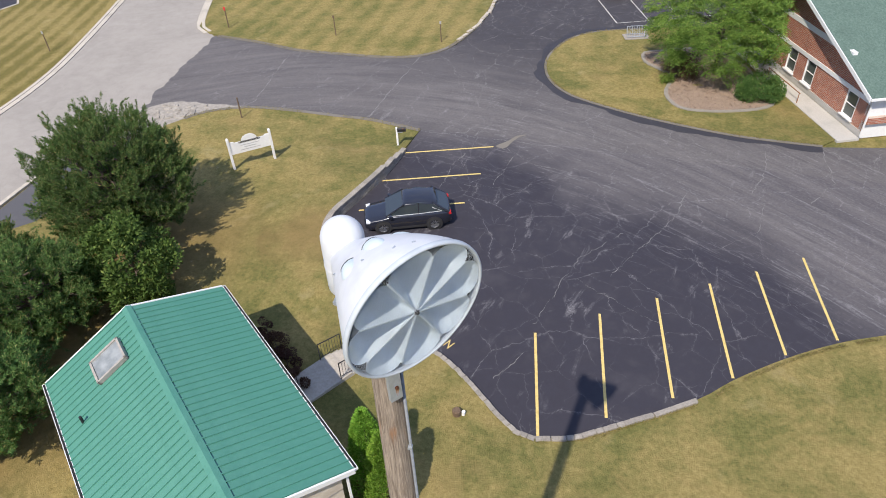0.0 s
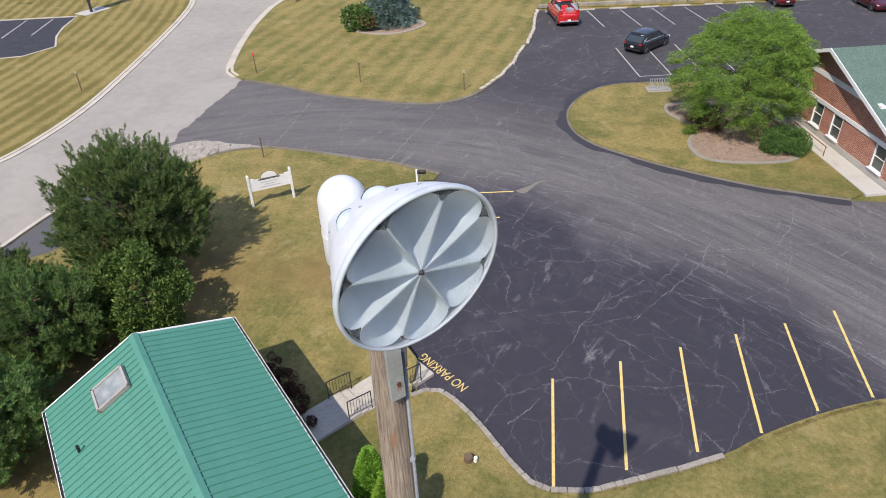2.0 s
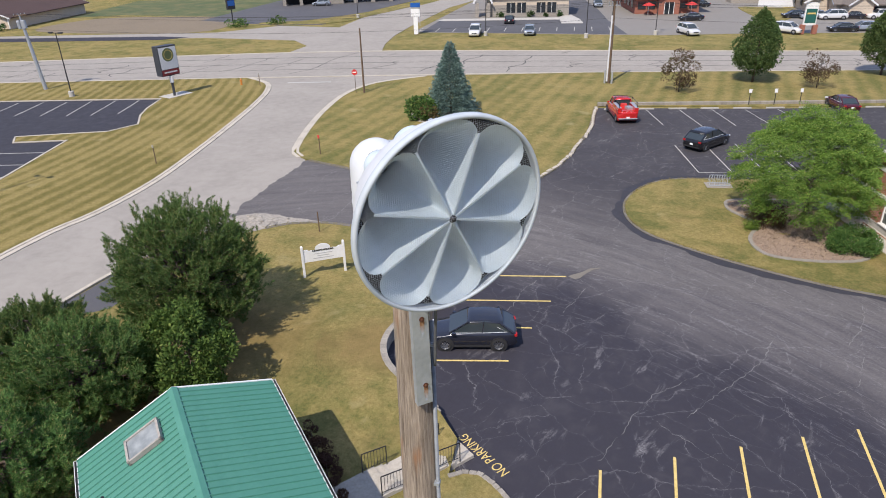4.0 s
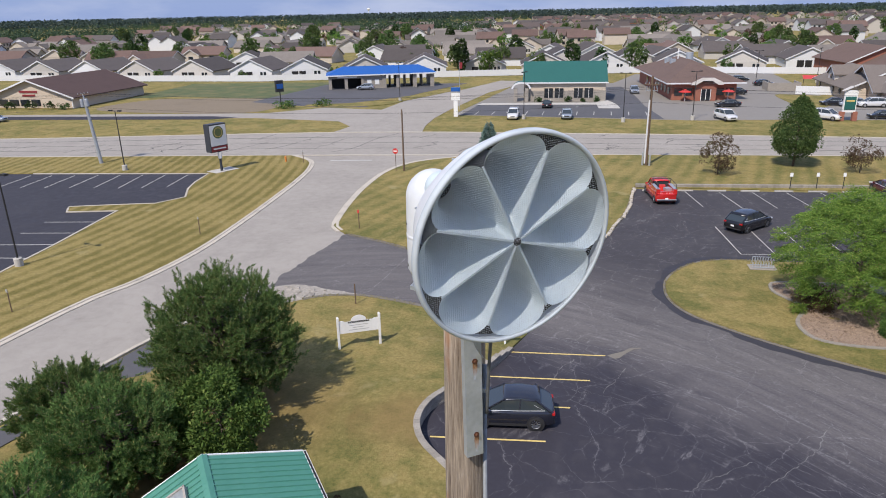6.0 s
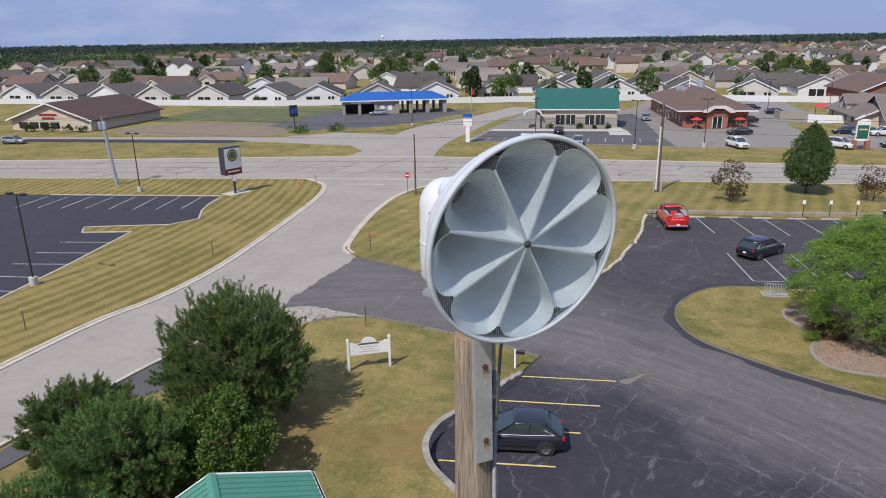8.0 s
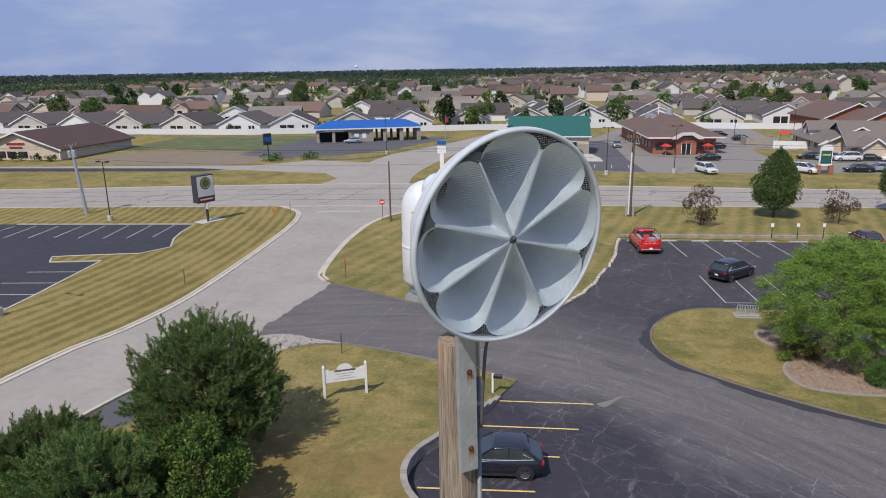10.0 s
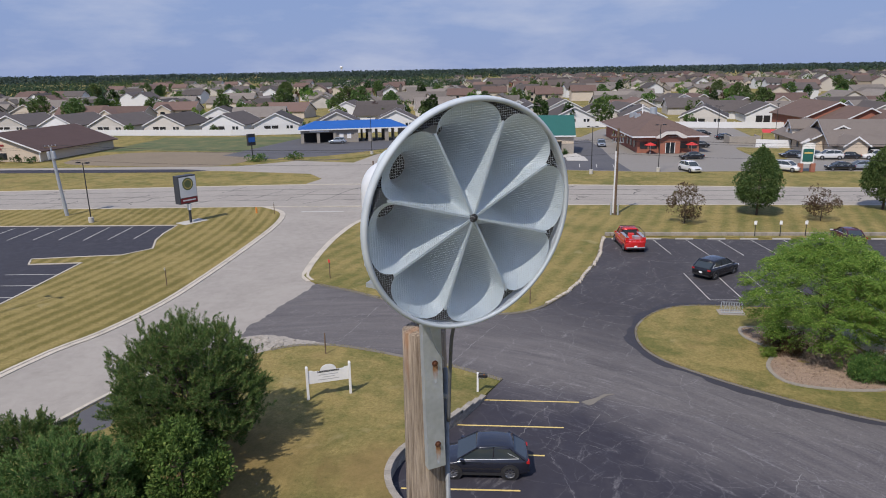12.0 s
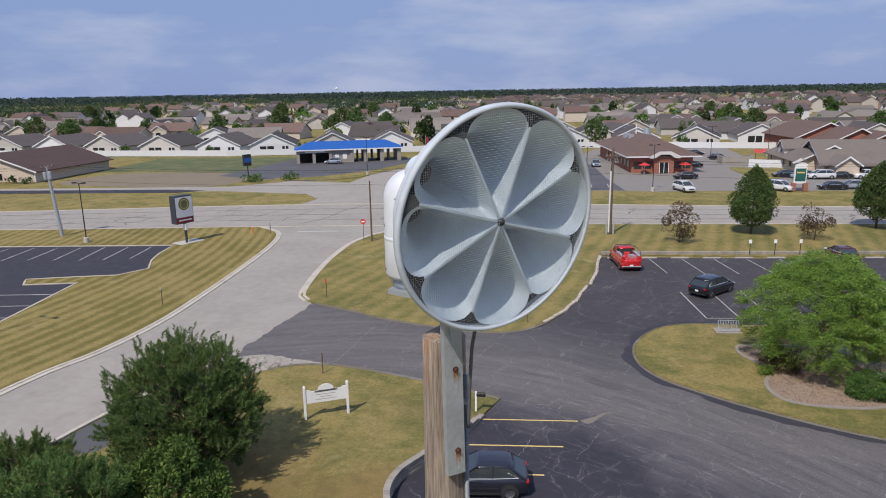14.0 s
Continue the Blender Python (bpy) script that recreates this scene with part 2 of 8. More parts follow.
# ---- materials ----
def grass_material(name, stripes=None, litter=(), lush=((0.066, 0.078, 0.020), (0.225, 0.205, 0.070))):
    """Dry summer lawn: straw and green in patches. stripes: (degrees, metres) of mowing. litter: (x, y, metres) of fallen needles."""
    m, n, l, b = nodes_of(name)
    vec = place(n)
    fine, mid, big = noise_node(n, l, vec, 5.0, 9, 0.85), noise_node(n, l, vec, 0.9, 7, 0.72), noise_node(n, l, vec, 0.13, 4, 0.6)
    straw = blend(n, l, span(n, l, fine, 0.3, 0.7), (0.160, 0.124, 0.042), (0.39, 0.312, 0.122))
    green = blend(n, l, span(n, l, fine, 0.3, 0.7), *lush)
    fac = maths(n, l, "ADD", maths(n, l, "MULTIPLY", mid, 0.55), maths(n, l, "MULTIPLY", big, 0.7))
    if stripes:
        mp = n.new("ShaderNodeMapping")
        mp.inputs["Rotation"].default_value = (0, 0, radians(stripes[0]))
        l.new(vec, mp.inputs["Vector"])
        bent = mp.outputs["Vector"]
        if len(stripes) > 3:
            sep = n.new("ShaderNodeSeparateXYZ")
            l.new(bent, sep.inputs["Vector"])
            dy = maths(n, l, "ADD", sep.outputs["Y"], -stripes[4])
            comb = n.new("ShaderNodeCombineXYZ")
            l.new(maths(n, l, "ADD", sep.outputs["X"], maths(n, l, "MULTIPLY", maths(n, l, "MULTIPLY", dy, dy), stripes[3])), comb.inputs["X"])
            l.new(maths(n, l, "MULTIPLY", sep.outputs["Y"], 0.08), comb.inputs["Y"])
            bent = comb.outputs["Vector"]
        w = n.new("ShaderNodeTexWave")
        w.inputs["Scale"].default_value = 0.314 / stripes[1]
        w.inputs["Distortion"].default_value, w.inputs["Detail"].default_value, w.inputs["Detail Scale"].default_value = 1.6, 3.0, 0.5
        l.new(bent, w.inputs["Vector"])
        fac = maths(n, l, "ADD", fac, maths(n, l, "MULTIPLY", maths(n, l, "SUBTRACT", w.outputs["Fac"], 0.5), stripes[2]))
    patch = noise_node(n, l, vec, 0.42, 6, 0.7, 0.5)
    fac = maths(n, l, "ADD", fac, maths(n, l, "MULTIPLY", maths(n, l, "SUBTRACT", patch, 0.5), 0.4 if stripes else 0.85))
    col = blend(n, l, span(n, l, fac, 0.48, 0.73), green, straw)
    bare = span(n, l, noise_node(n, l, vec, 0.33, 5, 0.6, 0.4), 0.62, 0.73, 0.0, 0.65)
    col = blend(n, l, bare, col, (0.34, 0.285, 0.14))
    dry = span(n, l, noise_node(n, l, vec, 0.21, 6, 0.68, 0.6), 0.55, 0.68, 0.0, 0.2 if stripes else 0.42)
    col = blend(n, l, maths(n, l, "MULTIPLY", dry, span(n, l, fine, 0.3, 0.6, 0.4, 1.0)), col, (0.24, 0.165, 0.075))
    for lx, ly, lr in litter:
        vd = n.new("ShaderNodeVectorMath")
        vd.operation = "DISTANCE"
        vd.inputs[1].default_value = (lx, ly, 0.3)
        l.new(vec, vd.inputs[0])
        edge = maths(n, l, "ADD", vd.outputs["Value"], maths(n, l, "MULTIPLY", maths(n, l, "SUBTRACT", patch, 0.5), 7.0))
        fall = maths(n, l, "MULTIPLY", span(n, l, edge, lr, lr * 0.45), span(n, l, fine, 0.3, 0.62, 0.2, 0.70))
        col = blend(n, l, fall, col, (0.215, 0.140, 0.060))
    l.new(col, b.inputs["Base Color"])
    b.inputs["Roughness"].default_value = 0.95
    b.inputs["Specular IOR Level"].default_value = 0.15
    bump(n, l, b, noise_node(n, l, vec, 22.0, 4, 0.7), 0.9, 0.05)
    return m


def asphalt_material(name, base, worn, wear=0.5, cracks=0.5, gloss=0.8, lane=None, reach=(0.62, 0.86)):
    """Asphalt with stones, worn pale patches, scratches and thin branching pale cracks."""
    m, n, l, b = nodes_of(name)
    vec = place(n)
    fine, mid, big = noise_node(n, l, vec, 40.0, 3, 0.7), noise_node(n, l, vec, 1.1, 7, 0.66, 0.3), noise_node(n, l, vec, 0.16, 4, 0.6, 0.6)
    grit = noise_node(n, l, vec, 7.0, 6, 0.8)
    fac = maths(n, l, "ADD", maths(n, l, "MULTIPLY", mid, 0.6), maths(n, l, "MULTIPLY", big, 0.6))
    col = blend(n, l, span(n, l, fac, *reach, 0.0, wear * 0.7), base, worn)
    col = blend(n, l, span(n, l, fine, 0.3, 0.75, 0.0, 0.5), col, tuple(v * 1.5 for v in base))
    if lane:
        # traffic has scuffed the lane that bends past the bays: pale dust and scratches that follow it
        sep = n.new("ShaderNodeSeparateXYZ")
        l.new(vec, sep.inputs["Vector"])
        px, py = sep.outputs["X"], sep.outputs["Y"]
        x2 = maths(n, l, "MULTIPLY", px, px)
        low = maths(n, l, "ADD", maths(n, l, "ADD", py, -53.4), maths(n, l, "ADD", maths(n, l, "MULTIPLY", px, 0.50), maths(n, l, "MULTIPLY", x2, 0.019)))
        top = maths(n, l, "SUBTRACT", maths(n, l, "ADD", maths(n, l, "MULTIPLY", px, -0.36), 60.9), py)
        wob = maths(n, l, "MULTIPLY", maths(n, l, "SUBTRACT", big, 0.5), 7.0)
        s = maths(n, l, "ADD", low, wob)
        band = maths(n, l, "MULTIPLY", span(n, l, s, -3.0, 2.6), span(n, l, maths(n, l, "ADD", top, maths(n, l, "MULTIPLY", wob, 0.35)), -9.0, 1.8))
        along = n.new("ShaderNodeCombineXYZ")
        l.new(maths(n, l, "MULTIPLY", px, 0.13), along.inputs["X"])
        l.new(low, along.inputs["Y"])
        drag = noise_node(n, l, along.outputs["Vector"], 0.9, 6, 0.68, 0.3)
        dust = maths(n, l, "MULTIPLY", band, span(n, l, maths(n, l, "ADD", maths(n, l, "MULTIPLY", drag, 0.55), maths(n, l, "MULTIPLY", grit, 0.45)), 0.34, 0.62, 0.25, 1.0))
        col = blend(n, l, maths(n, l, "MULTIPLY", dust, lane), col, (0.225, 0.207, 0.195))
        for scale, lo, hi, amount in ((1.7, 0.57, 0.63, 0.40), (3.6, 0.59, 0.64, 0.45), (6.0, 0.60, 0.65, 0.40)):
            streak = noise_node(n, l, along.outputs["Vector"], scale, 6, 0.72, 0.9)
            hit = maths(n, l, "MULTIPLY", span(n, l, streak, lo, hi), span(n, l, grit, 0.38, 0.56))
            col = blend(n, l, maths(n, l, "MULTIPLY", maths(n, l, "MULTIPLY", hit, maths(n, l, "MULTIPLY", maths(n, l, "MULTIPLY", span(n, l, s, -6.5, -1.0), span(n, l, px, -11.0, -3.0)), span(n, l, top, -3.0, 0.5))), amount), col, worn)
        tar = noise_node(n, l, along.outputs["Vector"], 1.6, 5, 0.65, 0.2)
        col = blend(n, l, maths(n, l, "MULTIPLY", maths(n, l, "MULTIPLY", band, span(n, l, px, -11.0, -3.0)), span(n, l, tar, 0.56, 0.68, 0.0, 0.40)), col, base)
    for scale, width, amount in ((0.10, 0.0020, cracks * 0.75), (0.24, 0.0036, cracks * 0.7), (0.55, 0.0060, cracks * 0.38)):
        warp = n.new("ShaderNodeTexNoise")
        warp.inputs["Scale"].default_value, warp.inputs["Detail"].default_value = scale * 2.5, 9.0
        warp.inputs["Roughness"].default_value = 0.6
        l.new(vec, warp.inputs["Vector"])
        va = n.new("ShaderNodeVectorMath")
        va.operation = "MULTIPLY_ADD"
        va.inputs[1].default_value = (0.30 / scale,) * 3
        l.new(warp.outputs["Color"], va.inputs[0])
        l.new(vec, va.inputs[2])
        vo = n.new("ShaderNodeTexVoronoi")
        vo.feature = "DISTANCE_TO_EDGE"
        vo.voronoi_dimensions = "2D"
        vo.inputs["Scale"].default_value = scale
        l.new(va.outputs["Vector"], vo.inputs["Vector"])
        line = span(n, l, vo.outputs["Distance"], 0.0, width, 1.0, 0.0)
        # pale fines washed out of the crack lie along it in broken smears
        wash = maths(n, l, "MULTIPLY", span(n, l, vo.outputs["Distance"], 0.0, width * 8, 0.75, 0.0), span(n, l, noise_node(n, l, vec, 2.3, 6, 0.75, 0.5), 0.52, 0.66))
        gaps = maths(n, l, "MULTIPLY", span(n, l, noise_node(n, l, vec, 0.30 + scale, 5, 0.65), 0.40, 0.56, 0.0, 1.0), span(n, l, grit, 0.30, 0.55, 0.25, 1.0))
        col = blend(n, l, maths(n, l, "MULTIPLY", maths(n, l, "MULTIPLY", maths(n, l, "MAXIMUM", line, wash), gaps), amount), col, worn)
    # soft pale smears where the sealer has worn through
    mw = n.new("ShaderNodeMapping")
    mw.vector_type = "TEXTURE"
    mw.inputs["Rotation"].default_value = (0, 0, 1.25)
    mw.inputs["Scale"].default_value = (3.2, 1.0, 1.0)
    l.new(vec, mw.inputs["Vector"])
    wisp = noise_node(n, l, mw.outputs["Vector"], 1.5, 7, 0.72, 0.7)
    wisp2 = noise_node(n, l, vec, 0.33, 4, 0.6)
    ww = maths(n, l, "MULTIPLY", maths(n, l, "MULTIPLY", span(n, l, wisp, 0.56, 0.66), span(n, l, wisp2, 0.48, 0.62)), span(n, l, grit, 0.35, 0.6))
    col = blend(n, l, maths(n, l, "MULTIPLY", ww, cracks * 0.6), col, worn)
    l.new(col, b.inputs["Base Color"])
    l.new(span(n, l, mid, 0.3, 0.7, gloss - 0.12, min(gloss + 0.1, 1)), b.inputs["Roughness"])
    b.inputs["Specular IOR Level"].default_value = 0.35
    bump(n, l, b, fine, 0.5, 0.006)
    return m


def leaf_material(name, c1, c2, c3=None):
    m, n, l, b = nodes_of(name)
    geo = n.new("ShaderNodeNewGeometry")
    info = n.new("ShaderNodeObjectInfo")
    col = blend(n, l, geo.outputs["Random Per Island"], c1, c2)
    if c3:
        col = blend(n, l, span(n, l, geo.outputs["Random Per Island"], 0.8, 0.95), col, c3)
    hue = n.new("ShaderNodeHueSaturation")
    l.new(span(n, l, info.outputs["Random"], 0, 1, 0.8, 1.2), hue.inputs["Value"])
    l.new(span(n, l, info.outputs["Random"], 0, 1, 0.485, 0.515), hue.inputs["Hue"])
    l.new(col, hue.inputs["Color"])
    l.new(hue.outputs["Color"], b.inputs["Base Color"])
    b.inputs["Roughness"].default_value = 0.75
    b.inputs["Specular IOR Level"].default_value = 0.25
    tr = n.new("ShaderNodeBsdfTranslucent")
    l.new(hue.outputs["Color"], tr.inputs["Color"])
    ms = n.new("ShaderNodeMixShader")
    ms.inputs["Fac"].default_value = 0.25
    l.new(b.outputs["BSDF"], ms.inputs[1])
    l.new(tr.outputs["BSDF"], ms.inputs[2])
    l.new(ms.outputs["Shader"], n["Material Output"].inputs["Surface"])
    return m


def glass_material(name, tint=(0.02, 0.025, 0.03), rough=0.06):
    m, n, l, b = nodes_of(name)
    b.inputs["Base Color"].default_value = (*tint, 1)
    b.inputs["Roughness"].default_value = rough
    b.inputs["Specular IOR Level"].default_value = 0.8
    return m


M_GRASS = grass_material("grass_dry")
M_GRASS_L = grass_material("grass_by_the_pines", None, ((-19.5, 43.5, 6.5), (-20.0, 35.0, 7.0), (-11.5, 45.0, 3.0)))
M_GRASS_A = grass_material("grass_mown_west", (0, 1.5, 0.28, 0.0058, 58.0), (), ((0.090, 0.082, 0.021), (0.230, 0.190, 0.062)))
M_GRASS_B = grass_material("grass_mown_north", (6, 1.9, 0.13))
M_LOT = asphalt_material("asphalt_sealed", (0.032, 0.030, 0.039), (0.27, 0.26, 0.265), 0.20, 1.0, 0.8, 0.62)
M_DRIVE = asphalt_material("asphalt_worn", (0.048, 0.045, 0.050), (0.26, 0.25, 0.245), 0.4, 1.2, 0.85, 0.6)
M_WESTLOT = asphalt_material("asphalt_west", (0.036, 0.035, 0.043), (0.18, 0.175, 0.175), 0.2, 0.35)
M_KERB = surface("kerb_concrete", (0.43, 0.385, 0.315), (0.55, 0.50, 0.42), 8, 0.92, bumpy=0.35, stain=0.5, stain_scale=0.7, world=True)
M_SHOPLOT = asphalt_material("asphalt_bleached", (0.205, 0.190, 0.170), (0.29, 0.272, 0.245), 0.7, 0.4)
M_FARLOT = asphalt_material("asphalt_far", (0.085, 0.084, 0.09), (0.20, 0.195, 0.185), 0.6, 0.2)
M_CONC_ROAD = asphalt_material("concrete_road", (0.305, 0.280, 0.247), (0.185, 0.168, 0.148), 0.75, 0.6, 0.9, None, (0.50, 0.74))
M_CONC = surface("concrete", (0.42, 0.40, 0.36), (0.52, 0.50, 0.46), 14, 0.9, bumpy=0.35, stain=0.4, stain_scale=0.8, world=True)
M_BLOCK = surface("grey_stone_block", (0.24, 0.215, 0.18), (0.35, 0.32, 0.275), 18, 0.92, bumpy=0.6, stain=0.4, stain_scale=2.0, vary=0.14, world=True)
M_YELLOW = surface("yellow_line_paint", (0.60, 0.43, 0.12), (0.70, 0.55, 0.22), 10, 0.8, bumpy=0.2, stain=0.5, stain_scale=3.0, world=True)
M_WLINE = surface("white_line_paint", (0.40, 0.39, 0.36), (0.53, 0.52, 0.48), 10, 0.8, bumpy=0.2, stain=0.35, stain_scale=3.0, world=True)
M_WHITE = surface("white_paint", (0.76, 0.76, 0.75), (0.82, 0.82, 0.81), 8, 0.5, bumpy=0.05, stain=0.12)
M_VINYL = surface("white_vinyl", (0.62, 0.63, 0.65), (0.70, 0.71, 0.72), 3, 0.45, bumpy=0.03, stain=0.12)
M_SIREN = surface("siren_pale_grey_paint", (0.60, 0.625, 0.66), (0.66, 0.685, 0.715), 9, 0.5, bumpy=0.06, stain=0.32, stain_scale=3.5)
M_RIM = surface("rim_pale_paint", (0.44, 0.49, 0.53), (0.52, 0.57, 0.61), 9, 0.75, bumpy=0.04, stain=0.15, stain_scale=3.0)
M_HORN = surface("horn_grey_blue_paint", (0.50, 0.585, 0.635), (0.57, 0.655, 0.70), 9, 0.55, bumpy=0.04, stain=0.12, stain_scale=3.0)
M_WIRE = surface("zinc_wire", (0.42, 0.47, 0.51), (0.52, 0.57, 0.61), 22, 0.6, 0.0, 0.0, 0.2, 3.0)
M_GALV = surface("galvanised_steel", (0.40, 0.44, 0.48), (0.50, 0.54, 0.58), 22, 0.5, 0.55, 0.08, 0.35, 3.0)
M_RUST = surface("rust", (0.20, 0.07, 0.02), (0.34, 0.14, 0.04), 30, 0.9, 0.2, 0.4, 0.4, 8.0)
M_BOLT = surface("dark_rust", (0.055, 0.022, 0.012), (0.13, 0.05, 0.022), 40, 0.85, 0.2, 0.4, 0.4, 8.0)
M_CABLE = surface("grey_cable_sheath", (0.075, 0.08, 0.085), (0.12, 0.125, 0.13), 20, 0.55, 0.0, 0.05, 0.2)
M_CONDUIT = surface("weathered_conduit", (0.17, 0.185, 0.20), (0.25, 0.27, 0.29), 20, 0.6, 0.2, 0.05, 0.3, 3.0)
M_DARK = surface("dark_metal", (0.02, 0.02, 0.022), (0.035, 0.035, 0.037), 20, 0.5, 0.3, 0.05, 0.2)
# near-black for hollows and recesses: their shade is put into the colour
M_HOLLOW_SHADE = surface("hollow_shade_black", (0.008, 0.008, 0.009), (0.014, 0.014, 0.015), 10, 0.8, 0.0, 0.0, 0.1)
M_GLASS = glass_material("dark_glass")
M_BARK = surface("bark", (0.06, 0.046, 0.036), (0.13, 0.102, 0.08), 14, 0.95, bumpy=0.8, stain=0.4, stain_scale=1.5)
M_NEEDLE = leaf_material("pine_needles", (0.062, 0.122, 0.034), (0.155, 0.245, 0.066), (0.25, 0.23, 0.09))
M_LEAF = leaf_material("leaves_green", (0.045, 0.095, 0.022), (0.11, 0.19, 0.045), (0.19, 0.24, 0.06))
M_LEAF_Y = leaf_material("leaves_young_green", (0.06, 0.13, 0.025), (0.13, 0.24, 0.05), (0.20, 0.29, 0.07))
M_LEAF_L = leaf_material("leaves_light", (0.095, 0.17, 0.028), (0.205, 0.305, 0.052), (0.30, 0.36, 0.085))
M_LEAF_D = leaf_material("leaves_dark", (0.030, 0.065, 0.020), (0.07, 0.115, 0.035))
M_LEAF_M = leaf_material("leaves_mid_green", (0.055, 0.105, 0.030), (0.115, 0.175, 0.052), (0.16, 0.21, 0.065))
M_ARBOR = leaf_material("arborvitae_leaves", (0.16, 0.33, 0.035), (0.29, 0.52, 0.070), (0.38, 0.55, 0.10))
M_SPRUCE = leaf_material("spruce_blue_needles", (0.085, 0.145, 0.120), (0.22, 0.31, 0.27))
M_LEAF_B = leaf_material("leaves_brown", (0.13, 0.085, 0.045), (0.21, 0.15, 0.075), (0.12, 0.14, 0.04))
M_LEAF_W = leaf_material("leaves_wine_brown", (0.085, 0.058, 0.036), (0.16, 0.105, 0.060), (0.10, 0.11, 0.035))
M_LEAF_R = leaf_material("leaves_red_brown", (0.055, 0.028, 0.022), (0.10, 0.050, 0.035))
M_ROOF_G = surface("green_metal_roof", (0.045, 0.205, 0.145), (0.062, 0.235, 0.172), 3, 0.68, 0.0, 0.03, 0.22, 0.5)
M_ROOF_G.node_tree.nodes["Principled BSDF"].inputs["Specular IOR Level"].default_value = 0.95
M_SHING_G = surface("green_grey_shingle", (0.062, 0.112, 0.090), (0.135, 0.195, 0.160), 9, 0.95, bumpy=0.6, stain=0.3, stain_scale=1.2)
M_SHING_B = surface("brown_shingle", (0.105, 0.068, 0.055), (0.165, 0.112, 0.092), 12, 0.95, bumpy=0.6, stain=0.3, stain_scale=0.5)
M_SHING_D = surface("dark_red_brown_shingle", (0.062, 0.036, 0.032), (0.100, 0.062, 0.055), 8, 0.95, bumpy=0.5, stain=0.3, stain_scale=0.4)
M_SHING_K = surface("grey_brown_shingle", (0.062, 0.053, 0.050), (0.105, 0.090, 0.084), 8, 0.95, bumpy=0.5, stain=0.3, stain_scale=0.4, vary=0.3)
M_SIDING = surface("pale_siding", (0.49, 0.465, 0.43), (0.58, 0.555, 0.525), 4, 0.7, bumpy=0.1, stain=0.2, vary=0.16)
M_SIDING_W = surface("white_siding", (0.63, 0.64, 0.655), (0.71, 0.72, 0.735), 4, 0.7, bumpy=0.1, stain=0.12, vary=0.06)
M_STUCCO = surface("beige_stucco", (0.50, 0.42, 0.33), (0.60, 0.51, 0.41), 6, 0.9, bumpy=0.3, stain=0.2)
M_STONEW = surface("cream_stone", (0.48, 0.42, 0.34), (0.62, 0.56, 0.47), 5, 0.9, bumpy=0.6, stain=0.3, stain_scale=1.5)
M_BRICKF = surface("far_brick", (0.26, 0.10, 0.07), (0.36, 0.15, 0.10), 14, 0.9, bumpy=0.4, stain=0.3, stain_scale=1.0)
M_MULCH = surface("mulch", (0.15, 0.105, 0.075), (0.44, 0.33, 0.245), 16, 0.98, bumpy=1.0, stain=0.3, stain_scale=1.2, world=True)

# ---- ground ----
WALL_LINE = [(-8.75, 54.2), (-9.35, 51.3), (-10.3, 48.6), (-10.95, 46.7), (-10.85, 45.0), (-10.0, 43.5), (-8.4, 42.2), (-6.7, 40.9)]
WALL_PTS = np.array(smooth_line(WALL_LINE, 0.5))


def rise(x, y):
    """The lawn climbs to the top of the retaining wall and to the house."""
    d2 = float(((WALL_PTS - (x, y)) ** 2).sum(1).min())
    along = min(max((55.0 - y) / 4.5, 0.0), 1.0)
    wall = 0.60 * along * math.exp(-d2 / 26.0) if y > 40.0 else 0.60 * math.exp(-d2 / 26.0 - (40.0 - y) * 0.6)
    mound = 0.46 * math.exp(-((x + 11.5) ** 2 + (y - 34.5) ** 2) / 60.0)
    return max(wall, mound) + 0.03


EARTH = -0.06
g = raw("ground", [(-4900, -600, EARTH), (4900, -600, EARTH), (4900, 4900, EARTH), (-4900, 4900, EARTH)], [(0, 1, 2, 3)])
tagged(part("ground", g, M_GRASS), "dry straw-coloured and green grass land reaching the horizon", "ground", kind="structure")


def surface_area(name, poly, material, z, label, category, step=6.0):
    me = sheet(name, poly, lambda x, y: z, step, skirt=0.08)
    return tagged(part(name, me, material), label, category, kind="structure")


# sealed car park in front of the camera
LOT = smooth_line([(-8.4, 56.9), (-8.9, 54.2), (-9.5, 51.3), (-10.4, 48.6), (-11.05, 46.7), (-10.95, 45.0), (-10.1, 43.4), (-8.5, 42.1), (-6.8, 40.8)], 0.8)
LOT += smooth_line([(-5.6, 39.5), (-5.3, 38.3), (-4.36, 38.3), (-3.73, 38.0), (-2.9, 37.3), (-2.1, 36.5), (-1.2, 35.5), (-0.4, 34.85), (0.3, 34.65), (1.4, 34.8), (2.6, 35.3), (6.1, 37.1), (7.8, 38.4), (10.0, 39.8), (12.2, 40.9), (14.5, 41.7), (22.0, 44.0), (40.0, 48.0)], 0.8)
LOT += [(40.0, 52.0), (16.5, 53.4), (8.0, 54.6), (2.0, 55.6), (-2.5, 56.2)]
surface_area("car_park", LOT, M_LOT, 0.0, "dark sealed asphalt car park with pale cracks", "car park", 3.0)
# the lane past it, the drive in from the side road, and the way to the upper car park
LANE = [(40.0, 51.8)] + [(16.5, 53.2), (8.0, 54.4), (2.0, 55.4), (-2.5, 56.0), (-8.4, 56.7)]
LANE += smooth_line([(-8.2, 56.7), (-10.0, 57.4), (-11.8, 57.9), (-14.0, 58.2), (-17.3, 58.7), (-20.7, 58.9), (-23.2, 58.1), (-24.6, 57.0)], 1.0)
